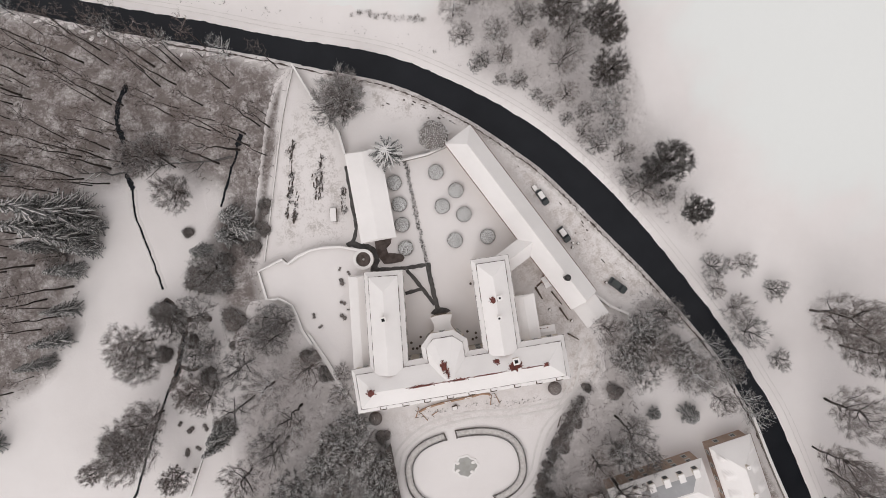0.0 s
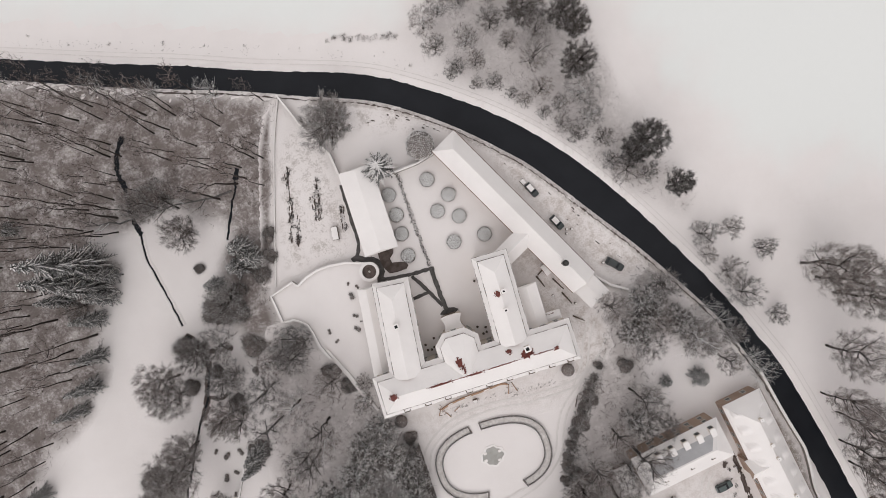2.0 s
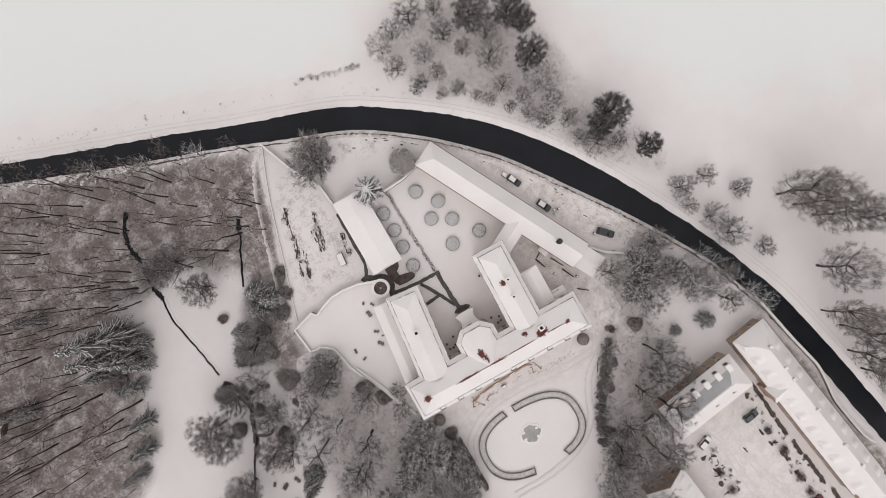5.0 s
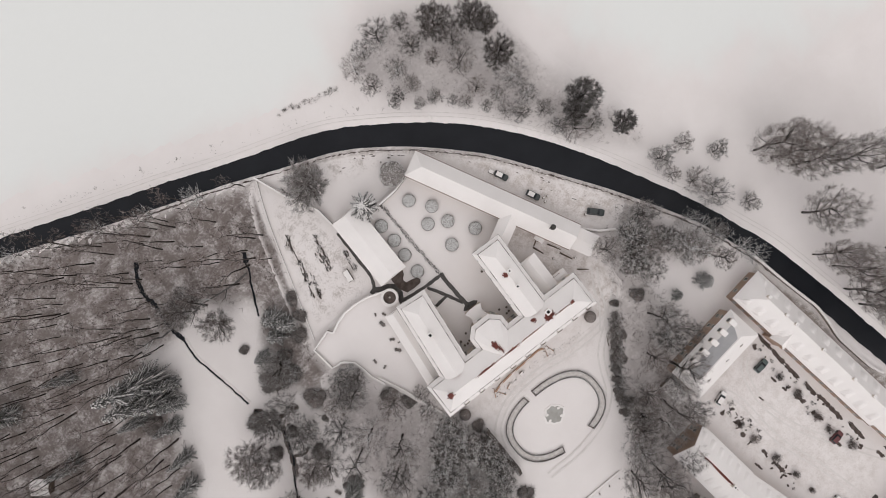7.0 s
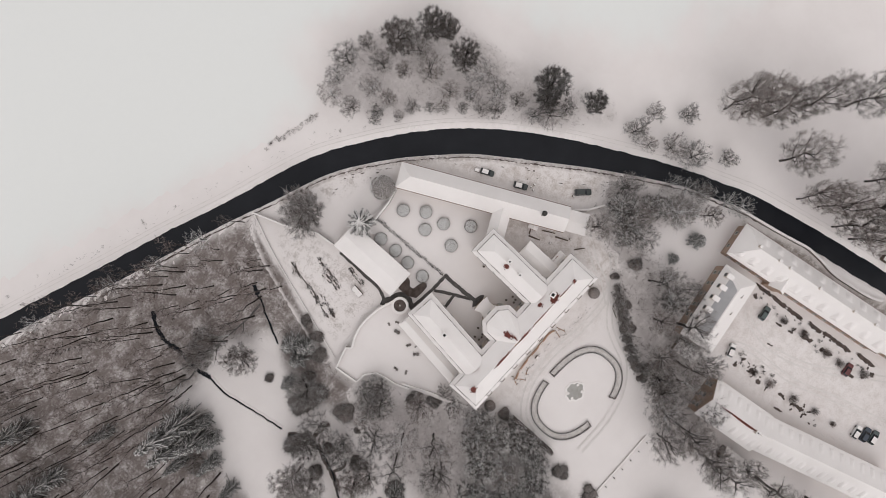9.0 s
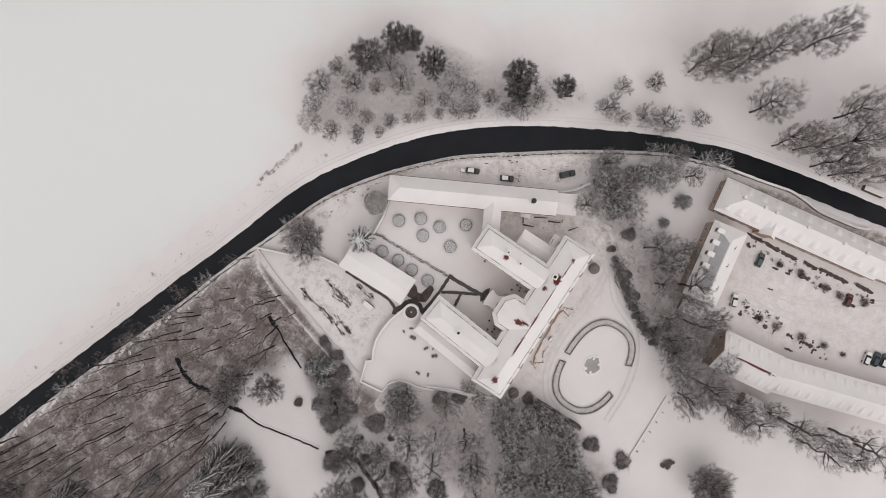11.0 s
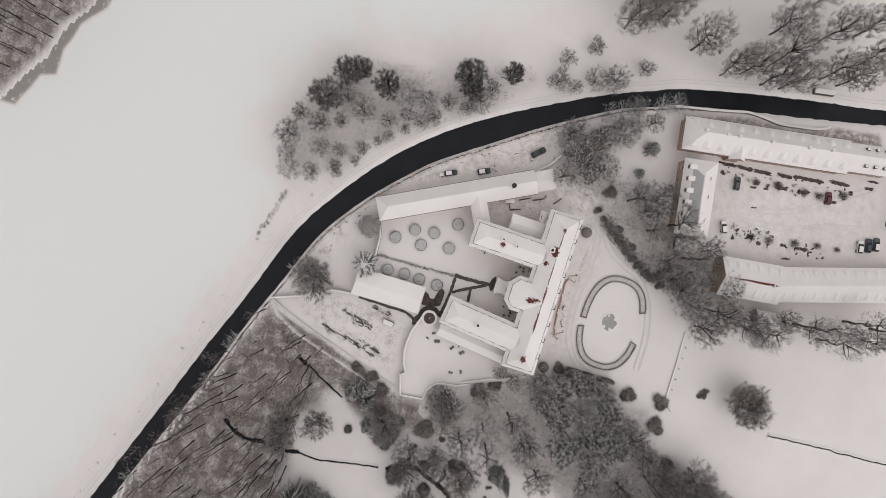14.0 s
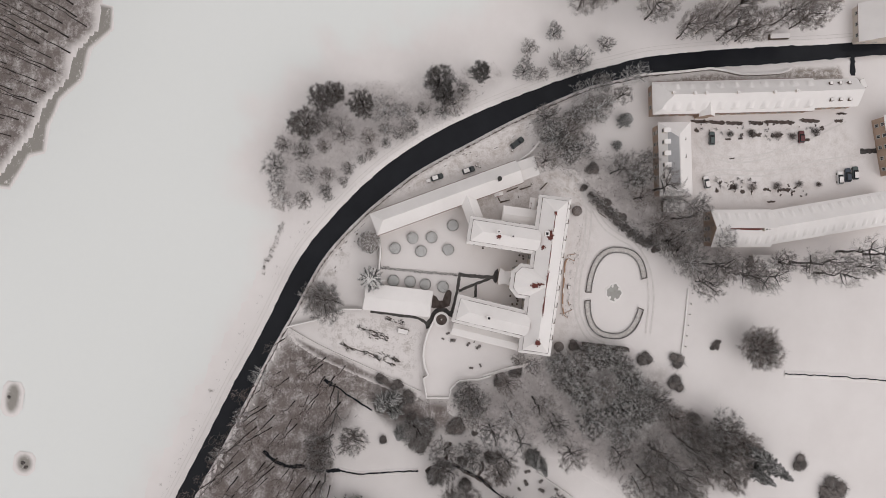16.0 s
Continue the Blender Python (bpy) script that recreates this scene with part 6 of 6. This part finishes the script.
# ---- vehicles ----
def make_car(x, y, turn, mat, label, L=4.5, W=1.8, H=1.5, snow=0.0):
    root = thing("car", pose(x, y, 0.08, 0, 0, turn), label, "car", "parked cars")
    bm = bmesh.new()

    def sec(u, w, z0, z1):
        return [(u, -w / 2, z0), (u, w / 2, z0), (u, w / 2 * 0.98, z1 * 0.85 + z0 * 0.15), (u, w / 2 * 0.88, z1), (u, -w / 2 * 0.88, z1), (u, -w / 2 * 0.98, z1 * 0.85 + z0 * 0.15)]
    loft(bm, [sec(-L / 2, W * 0.86, 0.4, 0.78), sec(-L / 2 + 0.25, W * 0.98, 0.28, 0.92), sec(-L * 0.1, W, 0.25, 0.98), sec(L * 0.2, W, 0.25, 0.97), sec(L / 2 - 0.3, W * 0.95, 0.28, 0.82), sec(L / 2, W * 0.8, 0.4, 0.66)])
    part("body", bm, mat, root)
    bm = bmesh.new()

    def cab(z, a, b, w):
        return [(a, -w / 2, z), (b, -w / 2, z), (b, w / 2, z), (a, w / 2, z)]
    loft(bm, [cab(0.95, -L * 0.45, L * 0.22, W * 0.88), cab(H - 0.04, -L * 0.37, L * 0.06, W * 0.72)])
    part("cabin_glass", bm, "glass", root, "dark car windows")
    bm = bmesh.new()
    loft(bm, [cab(H - 0.05, -L * 0.38, L * 0.07, W * 0.74), cab(H + 0.02, -L * 0.36, L * 0.05, W * 0.68)])
    part("car_roof", bm, "roof_snow" if snow else mat, root, "snow on the roof" if snow else "")
    if snow > 0.5:
        part("hood_snow", boxes((L * 0.26, L * 0.46, -W * 0.4, W * 0.4, 0.82, 0.97)), "roof_snow", root)
    for sx in (-L * 0.31, L * 0.31):
        for sy in (-W / 2 + 0.08, W / 2 - 0.08):
            bm = bmesh.new()
            cone(bm, 0, 0, -0.1, 0.1, 0.32, 0.32, 14)
            w = placed(part("wheel", bm, "tyre", root), pose(sx, sy, 0.26, 90))
            bm = bmesh.new()
            cone(bm, 0, 0, -0.115, 0.115, 0.18, 0.18, 10)
            part("rim", bm, "paint_silver", w)
    for sy in (-W * 0.32, W * 0.32):
        part("headlight", boxes((L / 2 - 0.12, L / 2 - 0.02, sy - 0.16, sy + 0.16, 0.56, 0.68)), "trim", root)
    return root


make_car(25.1, 8.4, -64, "paint_dark", "dark car with snowy roof beside the canal", 4.1, 1.7, snow=0.4)
make_car(28.8, -1.4, -63, "paint_dark", "dark hatchback with snowy roof in trodden snow", 4.1, snow=0.4)
make_car(39.75, -15.9, -45.5, "paint_dark", "black estate car with snowy windscreen", 4.9, 1.9, 1.6)
make_car(49.8, -78.5, 8, "paint_teal", "grey-green car in the stable yard", 4.4)
make_car(54.2, -107.3, 8, "paint_red", "dark red car in the stable yard", 4.1)
make_car(35.4, -78.7, 20, "paint_white", "white car with snow in the stable yard", 4.2, snow=1)
make_car(42.7, -121.5, 10, "paint_white", "snow-covered white car in the yard", 4.3, snow=1)
make_car(43.9, -123.9, 10, "paint_blue", "dark blue car in the yard", 4.5)
make_car(44.9, -126.2, 10, "paint_teal", "dark grey car in the yard", 4.3, snow=0.4)


# ---- yard beds, fences and clutter ----
def soil_blotch(x, y, L, W, turn, seed, name="flower_bed", label="dark bare soil bed edged by snow", category="flower bed", group="yard beds"):
    rnd = random.Random(seed)
    bm = bmesh.new()
    pts = []
    for i in range(34):
        a = 2 * math.pi * i / 34
        pts.append((L / 2 * math.copysign(abs(math.cos(a)) ** 0.6, math.cos(a)) * rnd.uniform(0.68, 1.12), W / 2 * math.copysign(abs(math.sin(a)) ** 0.6, math.sin(a)) * rnd.uniform(0.4, 1.25)))
    prism(bm, pts, 0.0, 0.12 + seed % 19 * 0.004)
    ob = placed(link(name, bm, "soil"), pose(x, y, 0, 0, 0, turn))
    tagged(ob, label, category, group)


for i, (ax, ay, bx, by, w) in enumerate(((54.7, -71.5, 56.0, -88.1, 1.3), (56.8, -90.2, 57.0, -94.6, 1.7), (57.6, -95.2, 58.6, -104.5, 1.5), (59.8, -106.6, 60.2, -112.4, 1.4), (52.7, -90.8, 53.3, -94.6, 1.7), (53.4, -97.6, 54.2, -101.4, 1.6), (53.3, -108.6, 53.8, -110.4, 1.0), (61.0, -117.6, 61.4, -120.4, 1.2), (52.0, -72.6, 51.4, -74.2, 1.0), (57.4, -112.6, 57.9, -114.6, 0.9), (63.4, -118, 63.9, -121.5, 0.7), (44.1, -85.2, 44.5, -87, 0.5), (33.0, -82.0, 33.3, -83.2, 1.0), (34.8, -86.6, 35.2, -88.8, 1.8), (34.0, -90.2, 34.2, -91.6, 1.4), (35.6, -97.6, 36.0, -99.4, 1.0), (36.2, -102.6, 36.8, -106.4, 1.2), (31.8, -99.4, 32.3, -102.0, 0.8), (50.2, -83, 50.5, -85, 0.7), (51.0, -87.2, 51.2, -88.8, 0.6))):
    n_seg = max(1, int(math.hypot(bx - ax, by - ay) / 4.5))
    for j in range(n_seg):
        u = (j + 0.5) / n_seg
        soil_blotch(ax + (bx - ax) * u, ay + (by - ay) * u, math.hypot(bx - ax, by - ay) / n_seg * 1.08, w, math.degrees(math.atan2(by - ay, bx - ax)), 90 + i * 7 + j)
random.seed(23)
for i in range(46):
    x, y = random.choice(((33 + random.uniform(0, 4.5), random.uniform(-112, -81)), (51 + random.uniform(0, 5), random.uniform(-112, -74))))
    plant("yard_plant", DARK_TUFT[i % 2], ("clump",), x + (-80 - y) * 0.06, y, random.uniform(0.5, 1.4), "dark withered plant in the yard beds", "plant", "yard plants")
for i in range(44):
    side = random.random() < 0.55
    x, y = (51.5 + random.uniform(0, 6), random.uniform(-114, -72)) if side else (32.5 + random.uniform(0, 4), random.uniform(-112, -80))
    soil_blotch(x + (-80 - y) * 0.09, y, random.uniform(0.4, 1.5), random.uniform(0.25, 0.8), random.uniform(0, 180), 300 + i)
random.seed(27)
for i in range(40):
    k = random.randrange(k0 + 1, k1 - 2)
    t_ = SOUTH_EDGE[k + 1] - SOUTH_EDGE[k]
    t_ = t_ / np.hypot(*t_)
    x, y = SOUTH_EDGE[k] + np.array((t_[1], -t_[0])) * random.triangular(2.0, 8.0, 2.6) + t_ * random.uniform(-1.5, 1.5)
    soil_blotch(x, y, random.uniform(0.3, 1.4), random.uniform(0.1, 0.4), math.degrees(math.atan2(t_[1], t_[0])) + random.uniform(-8, 8), 500 + i, "grass_patch", "dark dead grass showing through snow", "grass", "bank grass")
for (ax, ay), (bx, by), k in rows_:
    for i in range(k // 2 + 3):
        u = random.random()
        soil_blotch(ax + (bx - ax) * u + random.uniform(-0.6, 0.6), ay + (by - ay) * u + random.uniform(-0.6, 0.6), random.uniform(0.4, 1.7), random.uniform(0.2, 0.5), math.degrees(math.atan2(by - ay, bx - ax)) + random.uniform(-9, 9), 700 + i, group="garden rows")
for i in range(7):
    soil_blotch(-34.5 + 0.25 * i, 24.8 + 1.2 * i, 1.3, 0.34, 78, 760 + i, group="garden rows")
random.seed(29)
for i in range(40):
    x = random.uniform(5, 16.5)
    plant("tuft", TUFT[i % 2], ("clump",), x, -40.2 + random.uniform(-0.7, 0.7), random.uniform(0.3, 0.55), "dry perennials in a bed before the palace", "plant", "front bed")
for i in range(34):
    x = random.uniform(-12, 4)
    plant("tuft", TUFT[i % 2], ("clump",), x, -39.0 + 0.02 * x + random.uniform(-0.5, 0.5), random.uniform(0.3, 0.5), "dry perennials in a bed before the palace", "plant", "front bed")


def make_front_wall():
    pts = smooth_line([(-13.4, -38.6), (-11.5, -37.9), (-7.5, -37.35), (-1, -37.0), (3.2, -36.7), (4.6, -37.3)], 0.8)
    root = tagged(new("timber_fence"), "low pale timber fence before the palace", "fence")
    bm = bmesh.new()
    ribbon(bm, pts, [(-0.2, 0), (-0.2, 0.62), (0.2, 0.62), (0.2, 0)], 0.04)
    part("rail_board", bm, "fresh_wood", root)
    for i in range(2, len(pts) - 3, 6):
        bm = bmesh.new()
        ribbon(bm, pts[i:i + 3], [(-0.12, 0.62), (-0.1, 0.72), (0.1, 0.72), (0.12, 0.62)], 0.05)
        part("snow_cap", bm, "roof_snow", root)


make_front_wall()


def make_log(x, y, L, turn, r=0.12, mat="fresh_wood"):
    root = thing("felled_pole", pose(x, y, r + 0.1, 0, 0, turn), ("pale felled pole with stubs lying in snow" if mat == "fresh_wood" else "dark snow-dusted log lying in trodden snow"), "log", "felled poles")
    S_ = Sticks()
    S_.rod(Vector((-L / 2, 0, 0)), Vector((L / 2, 0.1, 0.05)), r, r * 0.6, 7)
    link_mesh("stem", S_.mesh("stem", mat), None, root)
    for u in (-0.45, 0.1, 0.48) if mat == "fresh_wood" else ():
        S_ = Sticks()
        S_.rod(Vector((u * L, 0, 0)), Vector((u * L + 0.3, 0.7 * (1 if u > 0 else -1), 0.25)), r * 0.6, r * 0.4, 5)
        link_mesh("branch_stub", S_.mesh("branch_stub", "dark_wood"), None, root)


for a in ((-13.8, -38.8, 2.6, 60), (-12.2, -40.0, 2.4, 120), (4.6, -38.6, 2.4, 70), (6.2, -38.4, 2.6, 105), (-9.6, -39.6, 1.8, 20), (27, -26.5, 3.2, -40, 0.2, "dark_wood"), (24.5, -16.5, 4.0, -62, 0.2, "dark_wood"), (20.4, -14.6, 3.4, -70, 0.26, "dark_wood"), (21.4, -12.2, 2.6, 28, 0.2, "dark_wood"), (25.6, -20.6, 3.8, -66, 0.24, "dark_wood"), (21.0, -24.0, 3.2, 6, 0.3, "dark_wood"), (20.3, -46.6, 3.0, 62, 0.14, "dark_wood")):
    make_log(*a)


def make_crate(x, y, L, W, H, turn, mat, name, label, z=0.05):
    root = thing(name, pose(x, y, z, 0, 0, turn), label, name.replace("_", " "))
    bm = bmesh.new()
    box(bm, -L / 2, L / 2, -W / 2, W / 2, 0, H, 0.05)
    part("box", bm, mat, root)
    bm = bmesh.new()
    box(bm, -L / 2 + 0.05, L / 2 - 0.05, -W / 2 + 0.05, W / 2 - 0.05, H - 0.02, H + 0.12, 0.05)
    part("snow_cap", bm, "roof_snow", root)


make_crate(-4.5, -38.9, 1.2, 0.9, 0.9, 5, "dark_wood", "wooden_box", "dark box beside the palace fence")
make_crate(-26.0, 12.6, 3.4, 1.6, 1.2, 84, "dark_wood", "garden_cart", "garden cart loaded with snow")
make_crate(85.6, -95.6, 6.4, 1.7, 1.5, -80, "dark_wood", "boat_trailer", "dark trailer with snow beside the canal")
make_crate(74.0, -124.6, 3.0, 1.6, 1.2, 30, "dark_wood", "skip", "dark skip at the canal bridge")
make_crate(23.6, 11.0, 1.5, 1.1, 0.8, -64, "dark_wood", "trailer", "small car trailer in trodden snow")
for x, y in ((30.7, -3.8), (31.9, -4.1), (30.4, -4.9), (37.1, -14.7), (22.4, -19), (27.3, -22.6)):
    root = thing("barrel", pose(x, y, 0.05), "dark barrel standing in trodden snow", "barrel", "barrels")
    bm = bmesh.new()
    cone(bm, 0, 0, 0, 0.8, 0.34, 0.34, 14)
    part("drum", bm, "dark_wood", root)
    bm = bmesh.new()
    cone(bm, 0, 0, 0.8, 0.85, 0.3, 0.22, 12)
    part("snow_cap", bm, "roof_snow", root)

# courtyard pots along the palace walls
pots = [(-12.2, -22.9), (-11.2, -23.0), (-10.4, -22.6), (-12.4, -21.4), (2.6, -23.0), (3.5, -22.8), (3.6, -21.6), (1.6, -20.9), (-9.9, -20.4), (4.3, -9.5)]
for x, y in pots:
    root = thing("planter", pose(x, y, 0.1), "dark planter with withered plant by the wall", "planter", "planters")
    bm = bmesh.new()
    cone(bm, 0, 0, 0, 0.5, 0.22, 0.32, 12)
    part("pot", bm, "dark_wood", root)
    link_mesh("plant", DARK_TUFT[0][0], None, root).matrix_basis = Matrix.Translation((0, 0, 0.45)) @ Matrix.Scale(0.6, 4)

# meadow fence posts and the lake islets
for i in range(7):
    u = i / 6
    root = thing("fence_post", pose(-1 - 21 * u, -79.2, 0), "dark wooden post in the meadow", "post", "meadow posts")
    part("post", boxes((-0.12, 0.12, -0.12, 0.12, 0, 1.1)), "dark_wood", root)
    part("snow_cap", boxes((-0.14, 0.14, -0.14, 0.14, 1.1, 1.2)), "roof_snow", root)
for x, y, rx_, ry_ in ((-64.9, 135.8, 5.4, 3.2), (-85.4, 129.0, 3.4, 3.1)):
    rim_ = [(x + rx_ * math.cos(a), y + ry_ * math.sin(a)) for a in np.radians(np.arange(0, 360, 30))]
    ground_patch("reed_islet", rim_, "grey_ice", 0.24, 1.6, "grey reed islet in the frozen lake", step=0.6)
for i, (x, y) in enumerate(((-64.5, 136.5), (-85.2, 129.4), (-86.4, 128.2))):
    plant("shrub", SHRUB[i], MB, x, y, 0.25, "low shrub on a frozen lake islet", "shrub", "islet shrubs", z=0.2)
ground_patch("flower_island", [(-18.6, -87.6), (-16.4, -86.9), (-14.8, -88.8), (-15.6, -90.4), (-18.2, -89.8)], "litter", 0.06, 0.7, "oval shrub bed in the white meadow", step=0.5)
for i, (x, y) in enumerate(((-17.6, -88.0), (-16.4, -88.6), (-15.6, -89.5), (-17.4, -89.2))):
    plant("low_bush", SHRUB[i], MB, x, y, 0.36, "low brown bush in a meadow bed", "bush", "meadow bed")

for i, (x, y, r_) in enumerate(((-72.0,-31.6,1.0),(-69.5,-33.6,1.3),(-65.7,-33.8,1.3),(-68.0,-38.3,1.1),(-71.3,-39.0,1.3),(-74.4,-42.0,0.7),(-70.5,-43.6,1.0),(-77.7,-46.2,1.8))):
    plant("plot_bush", LOW_BUSH[i % 3], MB, x, y, r_, "low brown bush in a garden plot", "bush", "plot bushes")


def tall_hedge(pts, w, h, label):
    """A tall clipped hedge with a twiggy, rimed top."""
    root = thing("hedge", pose(0, 0, 0), label, "hedge")
    line = smooth_line(pts, 0.6)
    bm = bmesh.new()
    ribbon(bm, line, [(-w / 2, 0), (-w / 2 * 1.04, h * 0.8), (-w * 0.38, h), (0, h * 1.03), (w * 0.38, h), (w / 2 * 1.04, h * 0.8), (w / 2, 0)], 0.1)
    part("core", bm, "dark_twig", root)
    rnd = random.Random(77)
    D_, W_ = Sticks(), Sticks()
    for x, y in line:
        for _ in range(60):
            p = Vector((x + rnd.uniform(-0.5, 0.5) * w * 1.05, y + rnd.uniform(-0.4, 0.4), h * rnd.uniform(0.4, 1.02)))
            (W_ if rnd.random() < 0.22 else D_).rod(p, p + rand_dir(rnd, 0.9) * rnd.uniform(0.25, 0.5), rnd.uniform(0.02, 0.045), 0.0, 3)
    link_mesh("fringe", D_.mesh("fringe", "dark_twig"), None, root)
    tagged(link_mesh("bough_snow", W_.mesh("bough_snow", "bough_snow"), None, root), "white rime on the shoots", kind="stuff")


tall_hedge([(-22.2, -45.0), (-22.0, -52), (-21.9, -60.2)], 1.3, 3.2, "tall dark clipped hedge beside the oval lawn")


def fallen_tree(a, b, r, seed):
    """A toppled trunk with bare branches forking off it."""
    rnd = random.Random(seed)
    root = thing("fallen_tree", pose(a[0], a[1], 0), "fallen leafless tree lying in the wood", "tree", "fallen trees")
    d = Vector((b[0] - a[0], b[1] - a[1], 0))
    T = Sticks()
    pts = [d * u + Vector((rnd.uniform(-0.5, 0.5), rnd.uniform(-0.5, 0.5), 0.6)) for u in (0, 0.25, 0.5, 0.75, 1.0)]
    for i in range(4):
        T.rod(pts[i], pts[i + 1], r * (1 - i * 0.2), r * (0.8 - i * 0.2), 6)
    link_mesh("trunk", T.mesh("trunk", "bark"), None, root)
    for u in (0.35, 0.5, 0.62, 0.74, 0.86):
        B_ = Sticks()
        p = d * u + Vector((0, 0, 0.6))
        side = Vector((-d.y, d.x, 0)).normalized() * rnd.choice((-1, 1))
        m = p + d.normalized() * rnd.uniform(1.2, 2.4) + side * rnd.uniform(1.0, 2.2) + Vector((0, 0, 0.5))
        e = m + d.normalized() * rnd.uniform(1.5, 3.0) + side * rnd.uniform(-0.5, 1.5)
        B_.rod(p, m, r * 0.5, r * 0.35, 4)
        B_.rod(m, e, r * 0.35, 0.0, 4)
        B_.rod(m, m + side * 2.0 + d.normalized() * 0.6, r * 0.25, 0.0, 4)
        link_mesh("limb", B_.mesh("limb", ("bark", "snowy_bark")[rnd.random() < 0.4]), None, root)


fallen_tree((-47.6, 30.4), (-68.4, 31.6), 0.3, 1)
fallen_tree((-74.2, 31.0), (-86.5, 33.0), 0.26, 2)
random.seed(41)
for i in range(26):
    u = i / 25
    x, y = -109.5 + 24.5 * u + random.uniform(-0.5, 0.5), 70.2 - 13.2 * u + random.uniform(-0.5, 0.5)
    plant("brush_heap", LOW_BUSH[i % 3], MB, x, y, random.uniform(0.5, 0.9), "dark heap of brushwood in a row in the wood", "brushwood", "brush row")
